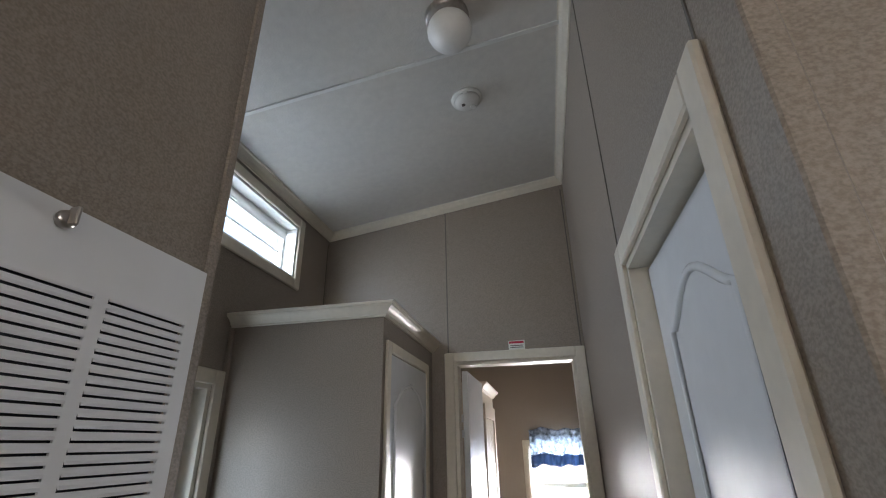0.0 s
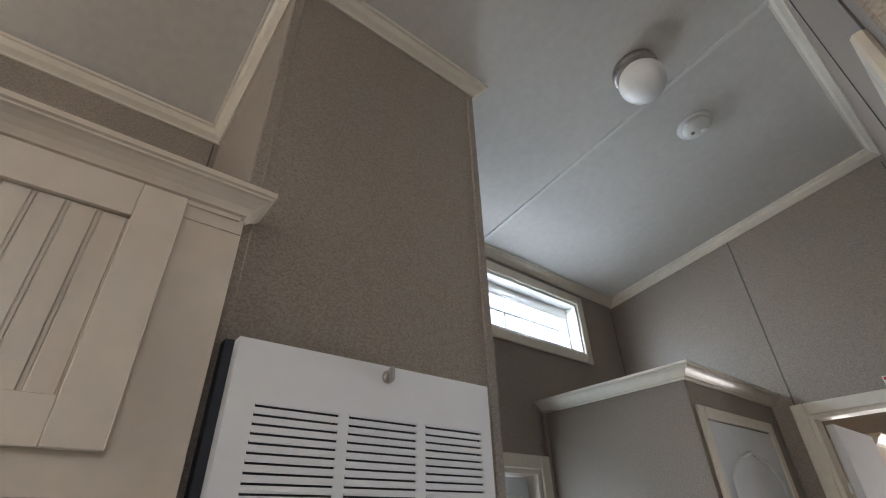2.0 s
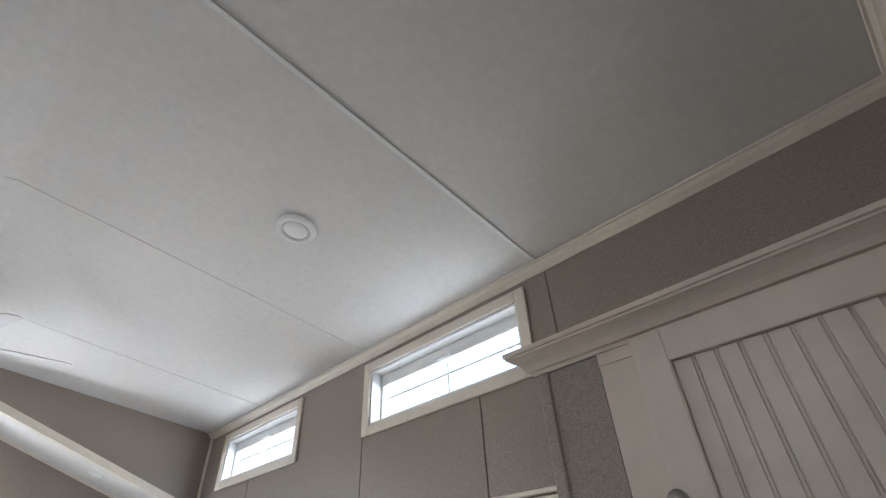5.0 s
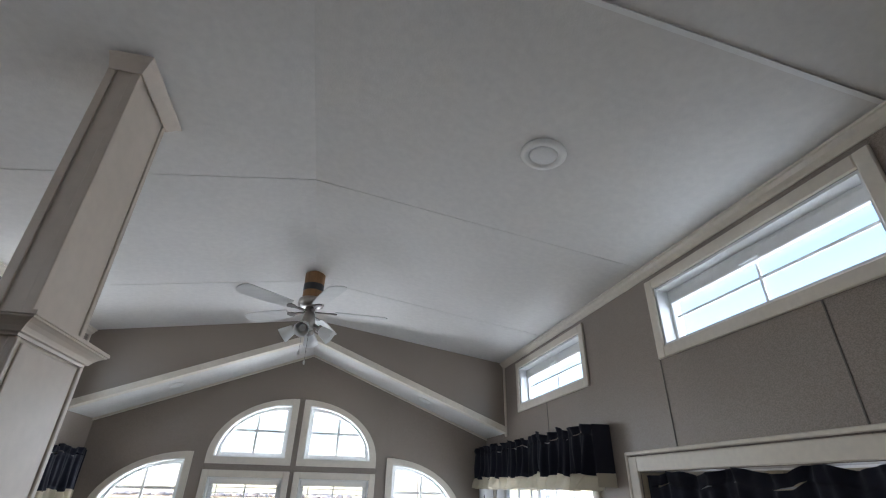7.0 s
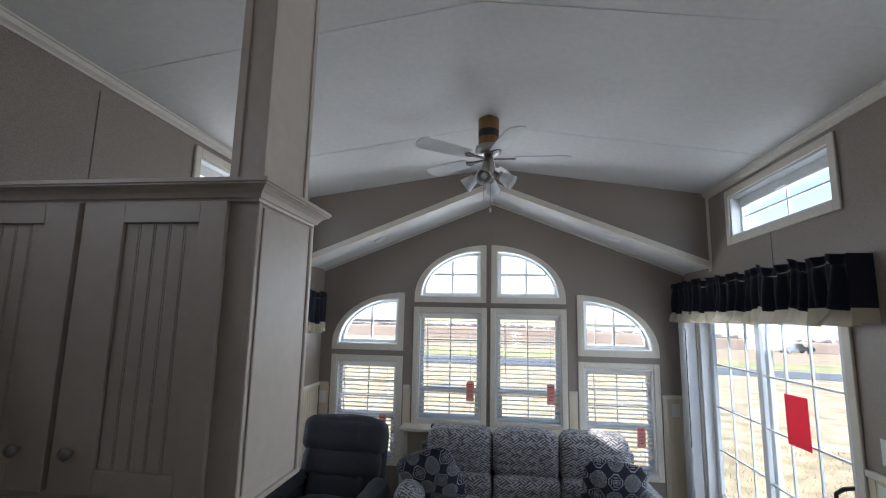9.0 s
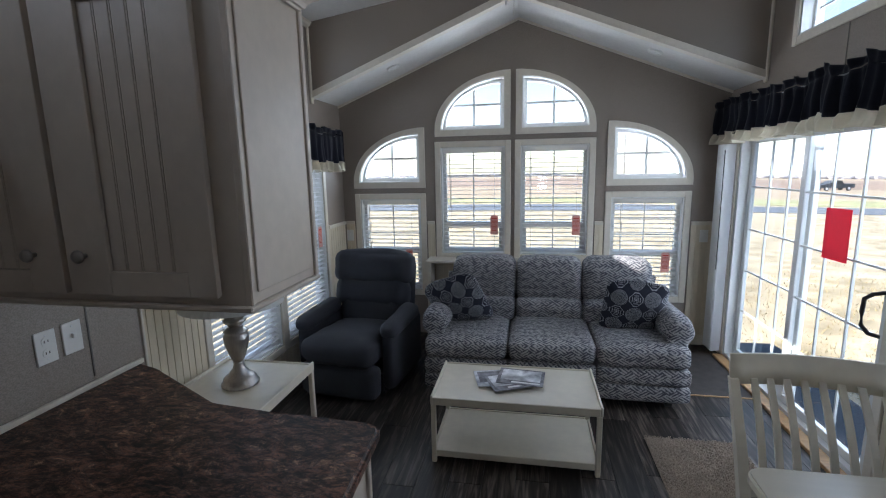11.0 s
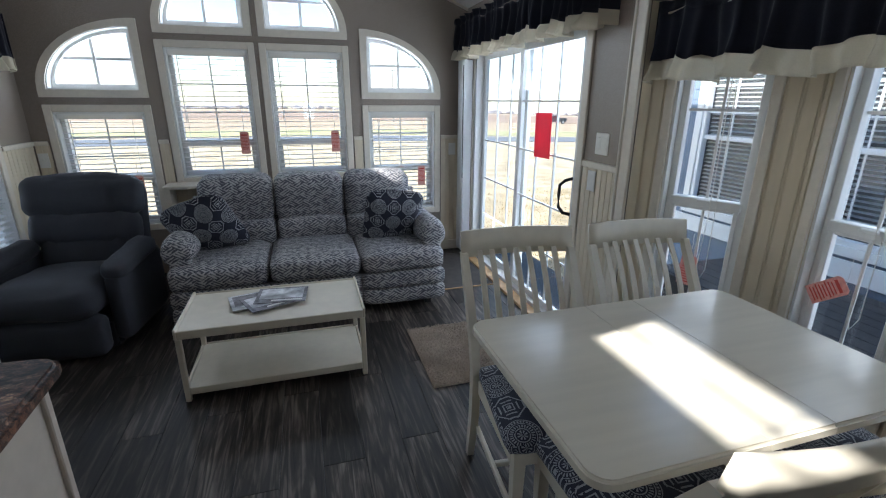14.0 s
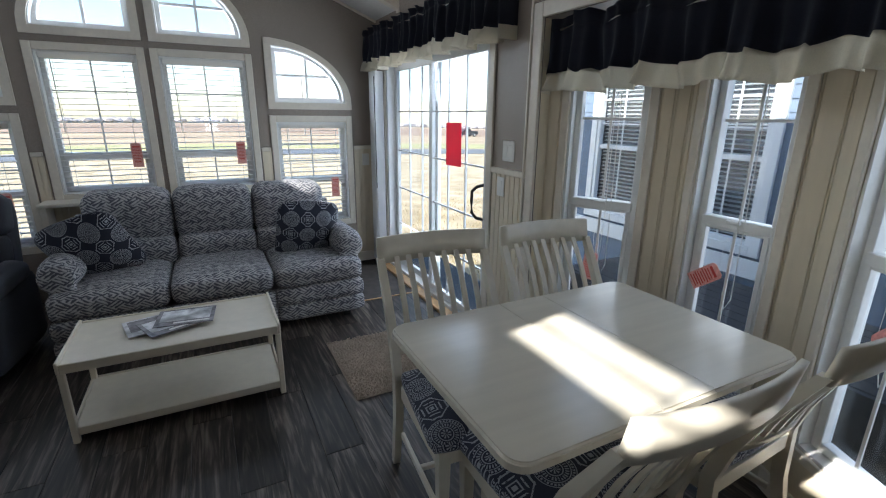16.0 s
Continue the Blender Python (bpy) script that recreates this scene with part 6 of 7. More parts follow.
part("light_rail", box(UX - 0.010, 1.639, UB - 0.01, UF + 0.012, 1.356, 1.3715, 0.004), CABINET, ucab)
part("crown", sweep(CAB_CROWN, [(1.639, UB + 0.02, 2.158), (UX - 0.002, UB + 0.02, 2.158), (UX - 0.002, UF + 0.004, 2.158), (1.639, UF + 0.004, 2.158)]), CABINET, ucab)
for k in range(2):
    a = 0.777 + 0.443 * k
    bead_door(ucab, "y", UF, 1, a, a + 0.425, 1.394, 2.157, (a + 0.075, a + 0.30) if k == 0 else (a + 0.105, a + 0.345), (1.455, 2.100), ((a + 0.365, 1.497) if k == 0 else (a + 0.078, 1.497)), n=5)

PX0, PX1, PY0, PY1 = 0.702, 0.792, -3.336, -3.058
post = thing("cabinet_post", "boxed cream post from the cabinet up to the ceiling", "post", (0.72, -3.20, 2.2145))
bm = box(PX0, PX1, PY0, PY1, 2.2145, 3.3)
cut_by_roof(bm)
part("shaft", bm, CABINET, post)
for x in (PX0, PX1):
    for y in (PY0, PY1):
        bm = box(x - 0.006 if x == PX0 else x - 0.02, x + 0.02 if x == PX0 else x + 0.006, y - 0.018 if y == PY1 else y - 0.006, y + 0.006 if y == PY1 else y + 0.018, 2.2145, 3.3, 0.002)
        cut_by_roof(bm)
        part("corner_bead", bm, CABINET, post)
top = roof_z(PX1) + 0.004
part("cap", sweep([(o, u - 0.05) for o, u in ((0.007, 0), (0.012, 0), (0.034, 0.032), (0.046, 0.042), (0.046, 0.05), (0.007, 0.05))], [(PX1, PY1, top), (PX0, PY1, top), (PX0, PY0, top), (PX1, PY0, top)][::-1]), CABINET, post)

outline = [(1.638, -2.71), (1.638, -3.625), (1.52, -3.59), (1.10, -3.345), (0.86, -3.33)]
outline += [(0.52 - 0.05 * math.sin(radians(a)), -3.275 - 0.05 * math.cos(radians(a))) for a in (0, 30, 60, 90)]
outline += [(0.485 - 0.04 * math.cos(radians(a)), -2.75 + 0.04 * math.sin(radians(a))) for a in (0, 30, 60, 90)]
counter = thing("kitchen_counter", "brown granite-patterned laminate counter on a cream peninsula", "counter", (1.05, -3.0, 0))
bm = prism(outline, 0.873, 0.915, "z")
bmesh.ops.bevel(bm, geom=[e for e in bm.edges if abs(e.verts[0].co.z - e.verts[1].co.z) < 1e-5], offset=0.011, segments=3, affect="EDGES", clamp_overlap=True)
part("worktop", bm, STONE, counter)
part("base", box(0.505, 1.638, -3.25, -2.76, 0.10, 0.872, 0.002), CABINET, counter)
part("plinth", box(0.54, 1.638, -3.20, -2.80, 0.0, 0.0995), DARK, counter)
part("corner_stile", box(0.494, 0.512, -3.262, -3.238, 0.0, 0.872, 0.003), CABINET, counter)
part("corner_stile", box(0.494, 0.512, -2.775, -2.752, 0.0, 0.872, 0.003), CABINET, counter)
part("backsplash", box(1.622, 1.6385, -3.63, -2.71, 0.9155, 0.936, 0.003), TRIM, counter, "cream strip along the wall")
for k in range(2):
    a = 0.53 + 0.55 * k
    bead_door(counter, "y", -2.76, 1, a, a + 0.52, 0.14, 0.84, (a + 0.07, a + 0.45), (0.21, 0.77), (a + 0.48, 0.7))
solo("trim_kitchen_wall_end", box(1.63, 1.66, -3.662, -3.648, 0.0, 2.15, 0.003), TRIM, "cream end bead of the kitchen wall", "trim", "structure")


# ---- valances ----
def valance(name, at, turn, w, z_top, z_join, z_bot, label, upper, lower, amp=0.02, depth=0.10, waves=9, seed=1):
    """A gathered valance; local x runs along it and local -y into the room. It hangs on a rod with ends returned to the wall."""
    v = thing(name, label, "valance", at, group="ruffled valances", turn=turn, local=True)

    def sheet(z0, z1, rows, grow0, grow1, off):
        bm = bmesh.new()
        n = int(w / 0.011)
        grid = []
        for r in range(rows + 1):
            f = r / rows
            line = []
            for k in range(0, n + 1):
                u = min(max(k / n, 0), 1)
                ph = u * waves * 2 * math.pi * (w / 1.0) + 1.3 * noise.noise(Vector((u * w * 3.1, seed, 0)))
                a = (grow0 + (grow1 - grow0) * f) * amp
                y = -off - a * (math.sin(ph) + 0.55 * math.sin(2.3 * ph + seed) + 0.9 * noise.noise(Vector((u * w * 7, seed + f, 1))))
                z = z0 + (z1 - z0) * f + (0.012 * math.sin(ph * 0.5 + seed) + 0.022 * noise.noise(Vector((u * w * 11, f * 0.5, seed)))) * (1 if r in (0, rows) else 0.5)
                line.append(bm.verts.new(((u - 0.5) * w, y, z)))
            grid.append(line)
        for a, b in zip(grid, grid[1:]):
            for p in range(len(a) - 1):
                bm.faces.new((a[p], a[p + 1], b[p + 1], b[p]))
        bmesh.ops.solidify(bm, geom=bm.faces[:], thickness=0.003)
        return bm
    part("heading", sheet(z_top - 0.055, z_top, 3, 0.35, 0.8, depth), upper, v, smooth=True)
    part("skirt", sheet(z_join, z_top - 0.054, 8, 1.0, 0.35, depth), upper, v, smooth=True)
    part("ruffle", sheet(z_bot, z_join + 0.006, 5, 1.75, 1.0, depth), lower, v, smooth=True)
    for e in (-1, 1):
        x0, x1 = sorted((e * w / 2, e * (w / 2 - 0.004)))
        part("return", box(x0, x1, -depth, -0.002, z_join, z_top - 0.01, 0.0015), upper, v)
        part("ruffle_return", box(x0, x1, -depth - 0.004, -0.002, z_bot + 0.006, z_join - 0.0005, 0.0015), lower, v)
    part("rod", tube([(-w / 2 + 0.07, 0, z_top - 0.06), (-w / 2 + 0.07, min(-0.004, -depth + 0.04), z_top - 0.06), (w / 2 - 0.07, min(-0.004, -depth + 0.04), z_top - 0.06), (w / 2 - 0.07, 0, z_top - 0.06)], 0.005, 6), WHITE, v)
    return v


valance("valance", (WX, -5.435, 0), 90, 2.28, 2.215, 1.945, 1.868, "navy gathered valance with an ecru ruffle over the patio door", NAVY, ECRU, 0.030, 0.12, 6.5, 2)
valance("valance", (WX - 0.075, -3.18, 0), 90, 1.72, 1.935, 1.685, 1.60, "navy gathered valance with an ecru ruffle in the bay opening", NAVY, ECRU, 0.026, 0.060, 5.4, 5)
valance("valance", (EX, -5.26, 0), -90, 2.40, 2.09, 1.785, 1.70, "navy gathered valance with an ecru ruffle over the side windows", NAVY, ECRU, 0.018, 0.09, 7, 8)
valance("valance", (-0.27, NORTH_Y, 0), 0, 0.66, 1.78, 1.53, 1.43, "blue flowered valance over the bedroom window", BLUEFLOWER, BLUETRIM, 0.022, 0.08, 8, 11)

# ---- ceiling fixtures ----
def on_ceiling(x, y):
    tilt = math.degrees(math.atan(SLOPE))
    return pose(x, y, roof_z(x), 0, -tilt if x < RIDGE_X else tilt, 0)


glb = thing("ceiling_light", "white glass globe light with a nickel collar", "light", (0, 0, 0), local=True)
glb.matrix_basis = on_ceiling(-0.614, 0.02)
part("collar", spin([(0.001, 0), (0.075, 0), (0.082, -0.008), (0.082, -0.03), (0.075, -0.036), (0.001, -0.036)][::-1], 32), NICKEL, glb, "nickel collar", True)
part("globe", spin([(0.068, -0.034)] + [(0.082 * math.sin(a) + 0.0, -0.088 + 0.075 * math.cos(a)) for a in [radians(40 + 14 * k) for k in range(10)]] + [(0.001, -0.163)], 32), FROST, glb, smooth=True)
smk = thing("smoke_detector", "round white smoke detector on the ceiling", "smoke detector", (0, 0, 0), local=True)
smk.matrix_basis = on_ceiling(-0.612, 0.482)
part("base", spin([(0.001, -0.012), (0.070, -0.012), (0.072, -0.006), (0.072, 0.0), (0.001, 0.0)], 32), PLASTIC, smk, smooth=True)
part("body", spin([(0.001, -0.042), (0.03, -0.042), (0.045, -0.036), (0.056, -0.026), (0.060, -0.0125), (0.001, -0.0125)], 32), PLASTIC, smk, smooth=True)
part("test_button", spin([(0.001, -0.047), (0.013, -0.047), (0.014, -0.0425), (0.001, -0.0425)], 16, centre=(0.02, 0.015, 0)), PLASTIC, smk)
part("sensor_grille", spin([(0.001, -0.045), (0.008, -0.045), (0.009, -0.0425), (0.001, -0.0425)], 12, centre=(-0.02, -0.012, 0)), SEAM, smk)
part("pull_tab", box(-0.01, 0.008, -0.075, -0.06, -0.022, -0.020), PLASTIC, smk)


def disc_light(m, r, label):
    d = thing("recessed_light", label, "light", (0, 0, 0), group="round white ceiling lights", local=True)
    d.matrix_basis = m
    part("trim_ring", spin([(r * 0.62, -0.004), (r * 0.66, -0.014), (r * 0.92, -0.012), (r, -0.004), (r, 0.0), (r * 0.62, 0.0)], 36), PLASTIC, d, smooth=True)
    part("lens", spin([(0.001, -0.018), (r * 0.3, -0.017), (r * 0.55, -0.011), (r * 0.64, -0.004), (0.001, -0.0035)], 36), FROST, d, smooth=True)
    return d


disc_light(on_ceiling(-0.808, -3.092), 0.094, "round white dome light on the sloped ceiling")
bt = math.degrees(math.atan(BS))
disc_light(pose(-0.97, -6.25, beam_z(-0.97) - 0.004, 0, -bt, 0), 0.06, "small round light under the gable soffit")
disc_light(pose(1.24, -6.25, beam_z(1.24) - 0.004, 0, bt, 0), 0.06, "small round light under the gable soffit")

# ---- ceiling fan ----
FX, FY = 0.138, -4.93
fan = thing("ceiling_fan", "five-blade ceiling fan with nickel motor and frosted lights", "fan", (FX, FY, RIDGE_Z - 0.034), local=True)
part("mount_block", spin([(0.001, 0.034), (0.071, 0.034), (0.069, -0.16), (0.001, -0.16)][::-1], 20), WOODBROWN, fan, "bare brown wooden mounting block")
part("black_band", spin([(0.0702, -0.055), (0.0715, -0.058), (0.0705, -0.105), (0.0690, -0.107)], 20), BLACKP, fan, "black tape band")
part("motor", spin([(0.001, -0.162), (0.075, -0.162), (0.088, -0.172), (0.090, -0.20), (0.084, -0.215), (0.06, -0.225), (0.001, -0.226)][::-1], 28), NICKEL, fan, smooth=True)
part("switch_housing", spin([(0.001, -0.227), (0.035, -0.227), (0.030, -0.262), (0.040, -0.275), (0.046, -0.33), (0.042, -0.372), (0.030, -0.385), (0.001, -0.388)][::-1], 24), NICKEL, fan, smooth=True)
for k in range(5):
    a = 38 + 72 * k
    R = pose(0, 0, -0.252, 0, 0, a)
    b = prism([(0.034, -0.010), (0.12, -0.007), (0.14, -0.022), (0.175, -0.026), (0.19, 0.0), (0.175, 0.026), (0.14, 0.022), (0.12, 0.007), (0.034, 0.010)], -0.008, 0.0, "z")
    bmesh.ops.bevel(b, geom=b.edges[:], offset=0.002, segments=1, affect="EDGES", clamp_overlap=True)
    arm = part("blade_arm", moved(moved(b, pose(0, 0, 0, 11, 0, 0)), R), DULLNICKEL, fan)
    outl = [(0.17, -0.05), (0.30, -0.060), (0.50, -0.066)] + [(0.50 + 0.05 * math.sin(radians(t)), -0.066 * math.cos(radians(t))) for t in (30, 60, 90, 120, 150)] + [(0.50, 0.066), (0.30, 0.060), (0.17, 0.05)]
    b = prism(outl, 0.001, 0.007, "z")
    part("blade", moved(moved(b, pose(0, 0, 0, 11, 0, 0)), R), BLADE, fan)
for k in range(4):
    a = radians(80 + 90 * k)
    d = Vector((math.cos(a), math.sin(a), 0))
    q = Matrix.Translation(d * 0.045 + Vector((0, 0, -0.352))) @ pose(0, 0, 0, 0, 0, math.degrees(a)) @ pose(0, 0, 0, 0, 125, 0)
    holder = part("lamp_arm", moved(spin([(0.001, -0.01), (0.012, -0.01), (0.012, 0.03), (0.028, 0.036), (0.028, 0.056), (0.001, 0.056)], 16), q), NICKEL, fan, smooth=True)
    part("glass_shade", moved(spin([(0.024, 0.05), (0.034, 0.065), (0.042, 0.10), (0.052, 0.145), (0.050, 0.146), (0.040, 0.10), (0.032, 0.067), (0.022, 0.052)], 20), q), FROST, holder, "frosted bell glass shade", True)
    part("bulb", moved(spin([(0.001, 0.06), (0.014, 0.065), (0.024, 0.10), (0.022, 0.12), (0.010, 0.132), (0.001, 0.134)], 14), q), BULB, holder, smooth=True)
for x, y, l in ((-0.015, 0.03, 0.27), (0.03, 0.02, 0.21)):
    part("pull_chain", tube([(x, y, -0.385), (x, y, -0.33 - l)], 0.0016, 5), NICKEL, fan)
    part("chain_pull", spin([(0.001, -0.035), (0.006, -0.03), (0.007, -0.012), (0.002, 0.0)], 10, centre=(x, y, -0.33 - l)), PLASTIC, fan, smooth=True)


# ---- switches and sockets ----
def plate(name, at, turn, w, h, label, kind_):
    p = thing(name, label, "switch" if kind_ != "socket" else "socket", at, turn=turn, local=True, group="white wall plates")
    part("plate", box(-w / 2, w / 2, -0.006, 0, -h / 2, h / 2, 0.0025), PLASTIC, p)
    if kind_ == "double":
        for x in (-w * 0.22, w * 0.22):
            part("rocker", box(x - 0.017, x + 0.017, -0.0085, -0.006, -0.034, 0.034, 0.002), PLASTIC, p)
    elif kind_ == "single":
        part("rocker", box(-0.017, 0.017, -0.0085, -0.006, -0.034, 0.034, 0.002), PLASTIC, p)
    elif kind_ == "toggle":
        part("toggle", box(-0.006, 0.006, -0.016, -0.006, -0.002, 0.016, 0.002), PLASTIC, p)
    else:
        for z in (-0.02, 0.02):
            part("outlet", spin([(0.001, 0), (0.016, 0), (0.016, 0.002), (0.001, 0.002)], 16), PLASTIC, p).matrix_basis = pose(0, -0.006, z, 90)
            for x in (-0.006, 0.006):
                part("slot", box(x - 0.0014, x + 0.0014, -0.0089, -0.0081, z - 0.003, z + 0.006), SEAM, p)
    for z in (-h * 0.36, h * 0.36):
        part("screw", spin([(0.001, 0), (0.003, 0), (0.003, 0.001), (0.001, 0.0012)], 10), STEEL, p).matrix_basis = pose(0, -0.006, z, 90)
    return p


plate("light_switch", (WX, -4.322, 1.288), 90, 0.115, 0.117, "white double rocker switch beside the patio door", "double")
plate("light_switch", (WX + 0.011, -4.372, 1.078), 90, 0.072, 0.115, "white rocker switch on the wainscot", "single")
plate("light_switch", (1.862, SY + 0.011, 1.035), 180, 0.072, 0.115, "white switch plate on the wainscot", "toggle")
plate("light_switch", (-1.56, SY + 0.011, 1.05), 180, 0.072, 0.115, "white switch plate on the wainscot", "toggle")
plate("wall_socket", (1.64, -3.262, 1.126), -90, 0.072, 0.115, "white double wall socket over the counter", "socket")
plate("light_switch", (1.64, -3.356, 1.128), -90, 0.072, 0.115, "white toggle switch plate over the counter", "toggle")

# ---- rug and floor mat ----
RX0, RX1, RY0, RY1 = -1.25, -0.71, -4.89, -4.205
rug = thing("shag_rug", "tan shag rug on the plank floor", "rug", ((RX0 + RX1) / 2, (RY0 + RY1) / 2, 0))
part("backing", box(RX0, RX1, RY0, RY1, 0.0, 0.006, 0.001), RUG, rug)
rng = random.Random(4)
verts, faces = [], []
for k in range(9000):
    x, y = rng.uniform(RX0, RX1), rng.uniform(RY0, RY1)
    a, l, h = rng.uniform(0, 6.28), rng.uniform(0.002, 0.014), rng.uniform(0.012, 0.024)
    i = len(verts)
    for j in range(3):
        t = a + 2.09 * j
        verts.append((x + 0.0035 * math.cos(t), y + 0.0035 * math.sin(t), 0.005))
    for j in range(3):
        t = a + 2.09 * j
        verts.append((x + l * math.cos(a * 7) + 0.0026 * math.cos(t), y + l * math.sin(a * 7) + 0.0026 * math.sin(t), h))
    faces += [(i, i + 1, i + 4, i + 3), (i + 1, i + 2, i + 5, i + 4), (i + 2, i, i + 3, i + 5), (i + 3, i + 4, i + 5)]
me = bpy.data.meshes.new("shag_yarn")
me.from_pydata([tuple(Vector(v) - OFFSET[rug.name]) for v in verts], [], faces)
me.materials.append(RUG)
pile = new("shag_yarn", me)
pile.parent = rug
tagged(pile, kind="stuff")
mat_ = thing("floor_mat", "dark tiled mat inside the patio door", "mat", (-1.38, -5.95, 0))
part("mat_body", box(-1.615, -1.16, -6.40, -5.53, 0.0, 0.006, 0.002), MAT, mat_)
part("edge_binding", box(-1.62, -1.155, -5.53, -5.515, 0.0, 0.007, 0.002), OAK, mat_)

# ---- outdoors ----
GZ = -0.65


def land(x, y):
    """Height of the ground: level round the house, falling gently to the south and west."""
    return GZ - 0.0145 * max(0.0, -7 - y) - 0.025 * max(0.0, -6 - x)


def drape(xs, ys, up, depth=0.0):
    """A strip of land laid over the ground by corner lines in x and y, with edges going down by depth."""
    bm = bmesh.new()
    g = [[bm.verts.new((x, y, land(x, y) + up)) for y in ys] for x in xs]
    for p, q in zip(g, g[1:]):
        for k in range(len(ys) - 1):
            bm.faces.new((p[k], q[k], q[k + 1], p[k + 1]))
    if depth:
        r = bmesh.ops.extrude_face_region(bm, geom=bm.faces[:])
        bmesh.ops.translate(bm, vec=(0, 0, -depth), verts=[e for e in r["geom"] if isinstance(e, bmesh.types.BMVert)])
        bmesh.ops.recalc_face_normals(bm, faces=bm.faces)
    return bm


solo("ground", drape((-1500, -6, 1500), (-1500, -7, 1500), 0), FIELD, "dry grass and stubble fields to the horizon", "ground", "structure")
solo("road", drape((-400, -6, 400), (-38.5, -32.5), 0.03, 0.06), ROAD, "grey asphalt road across the fields", "road", "structure")
solo("ground_verge", drape((-400, -6, 400), (-50, -40.5), 0.02, 0.06), LAWN, "yellow-green grass verge beyond the road", "grass", "structure")
solo("ground_stubble", drape((-700, -6, 700), (-330, -95), 0.05, 0.1), CORN, "brown stubble field far off", "field", "structure")
rng = random.Random(9)
bm = bmesh.new()
for k in range(700):
    x = rng.uniform(-900, 900)
    b = bmesh.new()
    bmesh.ops.create_icosphere(b, subdivisions=1, radius=1)
    h = rng.uniform(2.0, 5.5)
    for v in b.verts:
        v.co = Vector((v.co.x * rng.uniform(6, 9), v.co.y * 4, (v.co.z + 0.8) * h * rng.uniform(0.5, 0.8)))
    merge(bm, b, Matrix.Translation((x, -780 + rng.uniform(-40, 40), land(x, -780))))
solo("far_tree_line", bm, material("far_bare_woods", (0.40, 0.36, 0.35), 0.95, grain=0.2, grain_scale=0.3), "low bare tree line on the horizon", "trees", "stuff")

# fence-like row of corn stubble clumps and grass by the door
verts, faces = [], []
for k in range(9000):
    x, y = rng.uniform(-9, -1.95), rng.uniform(-13, -4.2)
    if rng.random() > 0.75:
        x, y = rng.uniform(-8, 6), rng.uniform(-16, -7)
    a, h, w = rng.uniform(0, 6.28), rng.uniform(0.02, 0.07), rng.uniform(0.004, 0.012)
    i = len(verts)
    gz = land(x, y)
    verts += [(x - w * math.cos(a), y - w * math.sin(a), gz), (x + w * math.cos(a), y + w * math.sin(a), gz), (x + 0.03 * math.sin(a * 5), y + 0.03 * math.cos(a * 3), gz + h)]
    faces.append((i, i + 1, i + 2))
me = bpy.data.meshes.new("dry_grass")
me.from_pydata(verts, [], faces)
me.materials.append(material("dry_grass_blades", (0.38, 0.30, 0.15), 0.9, grain=0.3, grain_scale=8))
tagged(new("dry_grass", me), "short dry grass outside the patio door", "grass", "", "stuff")

# neighbouring house beyond the bay
NX = -4.6
NW = [(-6.55, -5.80), (-5.18, -4.48)]
NZ0, NZ1 = 0.32, 1.95
nb = thing("neighbour_house", "blue-grey lap-sided house with white trim next door", "house", (NX - 2, -2.0, GZ))
holes = [(a, b, NZ0, NZ1) for a, b in NW]
bm = bmesh.new()
for a, b, c, d in cells(-8.6, 5.0, GZ, 2.75, holes):
    box(NX - 0.12, NX - 0.02, a, b, c, d, bm=bm)
box(NX - 4.0, NX - 0.121, -8.6, -8.5, GZ, 2.75, bm=bm)
box(NX - 4.0, NX - 0.121, 4.9, 5.0, GZ, 2.75, bm=bm)
box(NX - 4.0, NX - 3.9, -8.499, 4.899, GZ, 2.75, bm=bm)
part("wall", bm, SIDING, nb)
z = GZ + 0.02
while z < 2.7:
    for a, b, c, d in cells(-8.6, 5.0, z, z + 0.112, [(p - 0.09, q + 0.09, NZ0 - 0.09, NZ1 + 0.09) for p, q in NW]):
        if d - c < 0.11:
            continue
        part("siding_board", prism([(NX - 0.02, c), (NX + 0.0, c), (NX - 0.012, d), (NX - 0.02, d)], a, b, "y"), SIDING, nb)
    z += 0.114
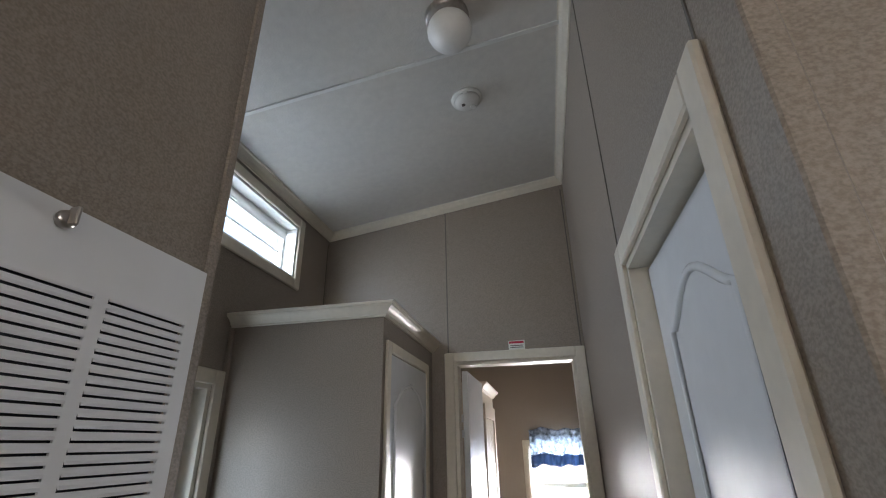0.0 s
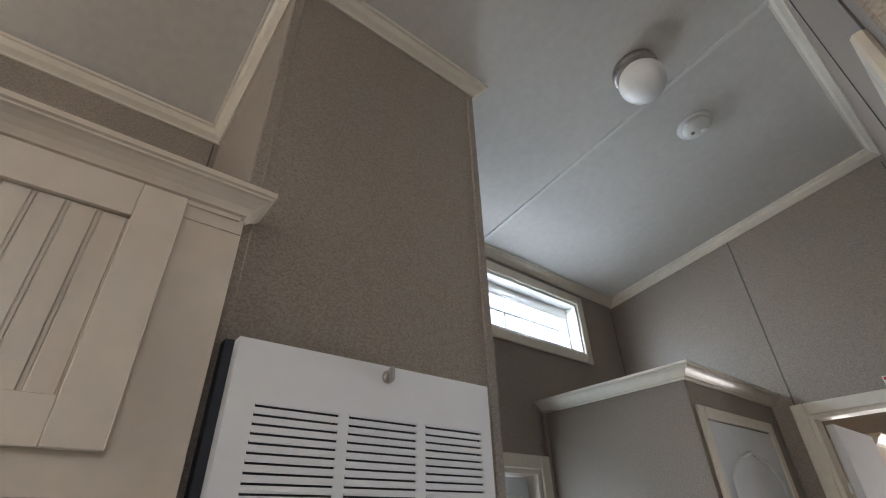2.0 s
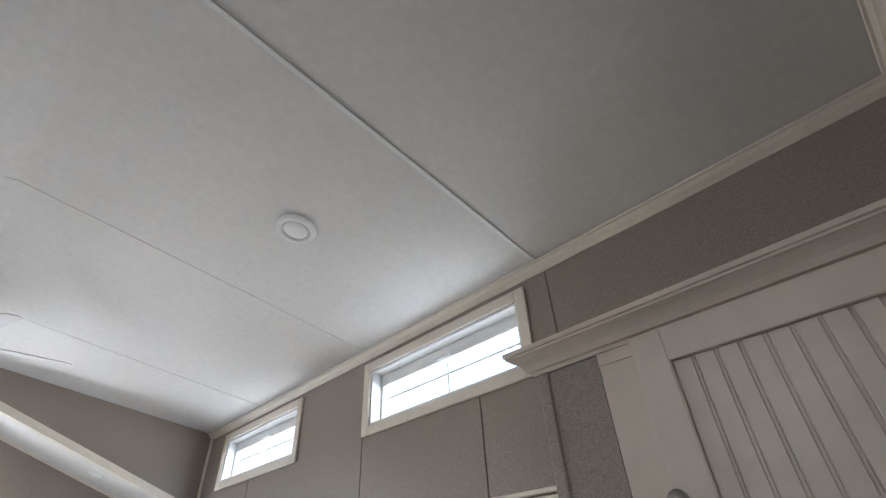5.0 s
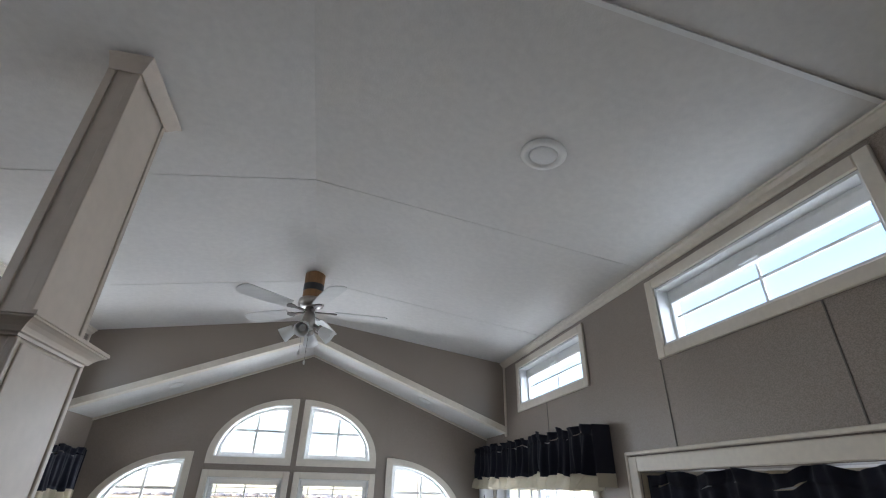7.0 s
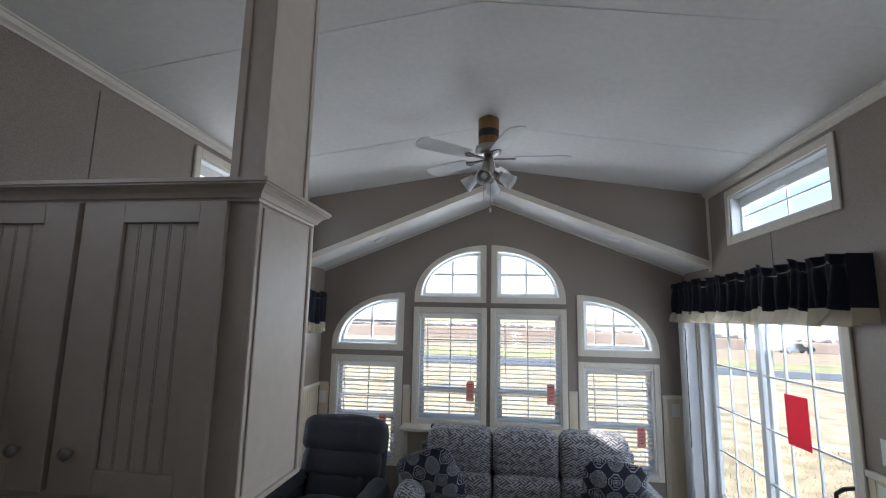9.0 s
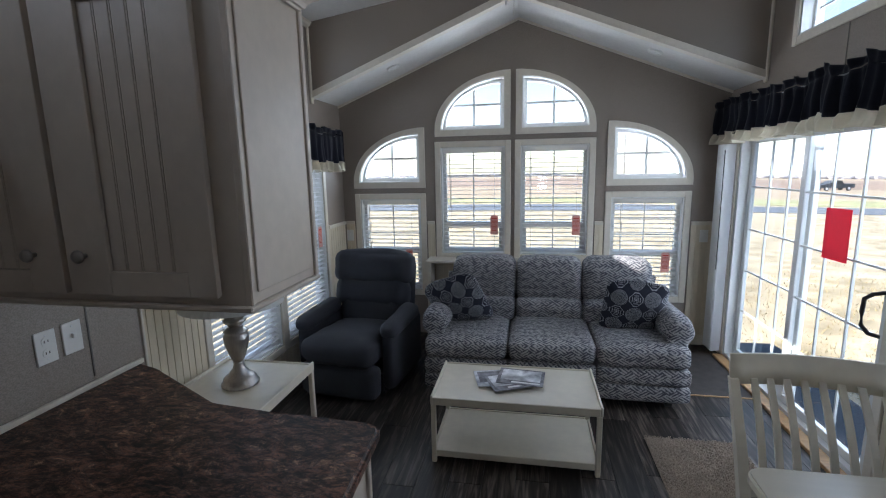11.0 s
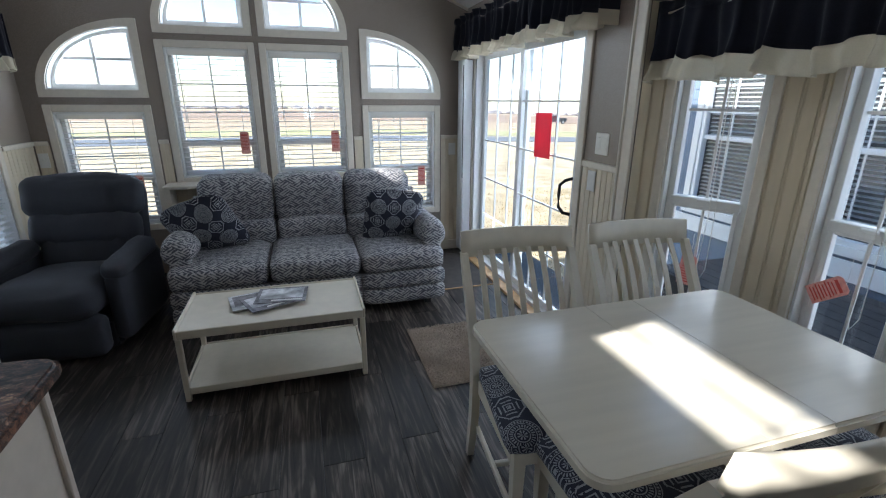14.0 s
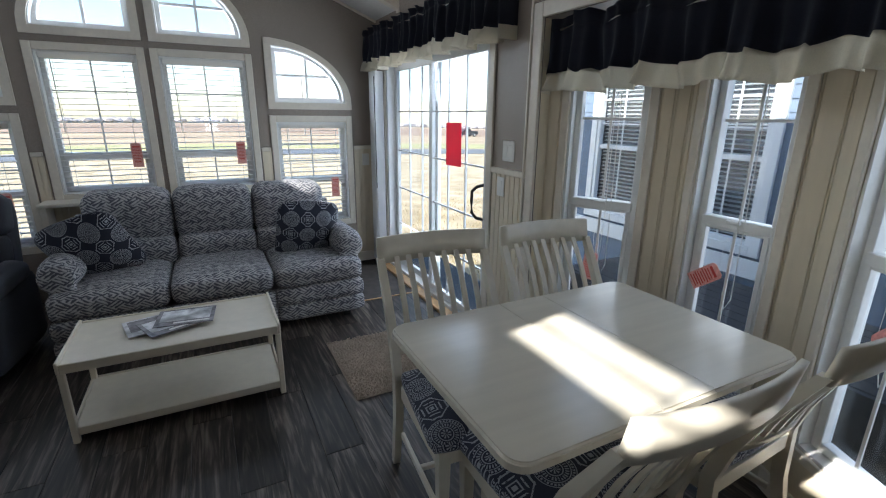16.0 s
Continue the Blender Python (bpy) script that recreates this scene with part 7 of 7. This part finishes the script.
for a, b in NW:
    w, h = b - a, NZ1 - NZ0
    win = part("window", moved(frame_bars(w, h, 0.05, -0.04, 0.03, 0, 0.004), pose(NX - 0.02, (a + b) / 2, NZ0, 0, 0, -90)), WHITE, nb, "white double-hung window with blinds")
    part("frame", moved(frame_bars(w + 0.18, h + 0.18, 0.09, -0.03, 0.015, -0.09, 0.004), pose(NX - 0.005, (a + b) / 2, NZ0, 0, 0, 90)), WHITE, win)
    part("meeting_rail", box(NX - 0.05, NX - 0.01, a + 0.05, b - 0.05, 1.10, 1.15, 0.004), WHITE, win)
    for zz in (1.40, 1.68):
        part("muntin", box(NX - 0.035, NX - 0.025, a + 0.05, b - 0.05, zz - 0.009, zz + 0.009), WHITE, win)
    part("muntin", box(NX - 0.034, NX - 0.026, (a + b) / 2 - 0.009, (a + b) / 2 + 0.009, NZ0 + 0.05, NZ1 - 0.05), WHITE, win)
    g = part("pane", box(NX - 0.042, NX - 0.038, a + 0.04, b - 0.04, NZ0 + 0.04, NZ1 - 0.04), GLASS, win)
    # flat grey slab whose colour imitates the unlit room behind the blinds
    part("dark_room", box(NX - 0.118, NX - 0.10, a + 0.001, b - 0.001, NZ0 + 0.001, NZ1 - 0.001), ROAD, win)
    me_ = None
    zz = NZ0 + 0.07
    while zz < NZ1 - 0.06:
        if me_ is None:
            o = part("slat", moved(box(-0.018, 0.018, a + 0.06, b - 0.06, -0.001, 0.001), pose(0, 0, 0, 0, 20, 0)), SLAT, win)
            o.matrix_basis = pose(NX - 0.075 , 0, zz)
            me_ = o.data
        else:
            ob = new("slat", me_)
            ob.parent = win
            ob.matrix_basis = pose(NX - 0.075, 0, zz)
        zz += 0.045
for y0, y1, lab in ((-8.6, -8.45, ""), (-4.30, -4.05, "")):
    part("trim_board", box(NX - 0.002, NX + 0.028, y0, y1, GZ, 2.7, 0.003), WHITE, nb, "white corner board")
part("skirt_board", box(NX - 0.002, NX + 0.022, -8.45, -4.31, 0.02, 0.20, 0.003), WHITE, nb, "white belt board under the windows")
part("roof", prism([(NX + 0.3, 2.70), (NX - 2.0, 3.6), (NX - 4.3, 2.70), (NX - 4.3, 2.82), (NX - 2.0, 3.74), (NX + 0.3, 2.82)], -8.9, 5.3, "y"), ROOF, nb)
part("soffit_board", box(NX - 0.01, NX + 0.30, -8.9, 5.3, 2.66, 2.699), WHITE, nb)
deck = thing("deck", "dark board deck beside the house next door", "deck", (-3.9, -3.0, GZ))
for k in range(8):
    part("deck_board", box(NX + 0.06 + 0.145 * k, NX + 0.06 + 0.145 * k + 0.138, -5.6, 0.5, -0.06, -0.03, 0.004), DECK, deck)
part("rim_board", box(NX + 0.06 + 1.16, NX + 1.26, -5.6, 0.5, GZ + 0.01, -0.035, 0.004), DECK, deck)
for y in (-3.35, -1.6):
    part("post", box(NX + 1.10, NX + 1.20, y - 0.05, y + 0.05, -0.029, 2.66, 0.005), WHITE, deck, "white porch post")

# pickup truck on the far side of the road
truck = thing("pickup_truck", "dark pickup truck parked beyond the road", "truck", (-49, -88, land(-49, -88)), turn=8, local=True)
body = prism([(-2.7, 0.45), (2.65, 0.45), (2.7, 0.75), (2.6, 1.02), (1.35, 1.10), (0.75, 1.62), (-0.65, 1.66), (-0.85, 1.10), (-2.7, 1.10)], -0.9, 0.9, "y")
bmesh.ops.bevel(body, geom=body.edges[:], offset=0.05, segments=2, affect="EDGES", clamp_overlap=True)
part("body", body, CARPAINT, truck)
for s in (-1, 1):
    part("side_window", prism([(0.72, 1.14), (1.18, 1.14), (0.70, 1.54), (-0.55, 1.56), (-0.65, 1.14)], s * 0.90, s * 0.915, "y"), BLACKP, truck)
    for x in (-1.75, 1.7):
        wh = part("wheel", moved(spin([(0.001, -0.12), (0.30, -0.12), (0.37, -0.09), (0.37, 0.09), (0.30, 0.12), (0.001, 0.12)], 20), pose(x, s * 0.82, 0.37, 90)), BLACKP, truck)
        part("rim", moved(spin([(0.001, 0.121), (0.2, 0.121), (0.2, 0.13), (0.001, 0.13)], 14), pose(x, s * 0.82, 0.37, 90 * -s)), STEEL, wh)
pole = thing("utility_pole", "wooden utility pole beyond the road", "pole", (-14.9, -80, land(-14.9, -80)), local=True)
part("shaft", spin([(0.13, 0), (0.09, 8.6)], 10), POLEGREY, pole)
part("crossarm", box(-0.9, 0.9, -0.05, 0.05, 7.9, 8.0), POLEGREY, pole)

# unseen house added to the east; its taller end keeps the low sun off the side windows
HX = EX + 3.0
sun_blocker = thing("neighbour_house", "unseen house-shaped block added to shade the side windows", "house", (HX + 2, 0.0, GZ))
for y0, y1, z1, holes in ((-6.3, -3.2, 3.95, []), (-3.198, 6.0, 3.08, [(-2.0, -1.0, 0.6, 1.9), (1.6, 2.6, 0.6, 1.9)])):
    bm = bmesh.new()
    for a, b, c, d in cells(y0, y1, GZ, z1, holes):
        box(HX, HX + 0.12, a, b, c, d, bm=bm)
    box(HX + 3.9, HX + 4.0, y0, y1, GZ, z1, bm=bm)
    box(HX + 0.121, HX + 3.899, y0, y0 + 0.1, GZ, z1, bm=bm)
    box(HX + 0.121, HX + 3.899, y1 - 0.1, y1, GZ, z1, bm=bm)
    part("wall", bm, SIDING, sun_blocker)
    part("roof", prism([(HX - 0.02, z1 + 0.001), (HX + 4.0, z1 + 0.001), (HX + 2.0, z1 + 0.4)], y0, y1, "y"), ROOF, sun_blocker)
for y in (-1.5, 2.1):
    win = part("window", box(HX + 0.03, HX + 0.06, y - 0.499, y + 0.499, 0.601, 1.899), GLASS, sun_blocker)
    part("frame", moved(frame_bars(1.14, 1.44, 0.07, -0.02, 0.01, 0, 0.004), pose(HX - 0.012, y, 0.53, 0, 0, 90)), WHITE, win)
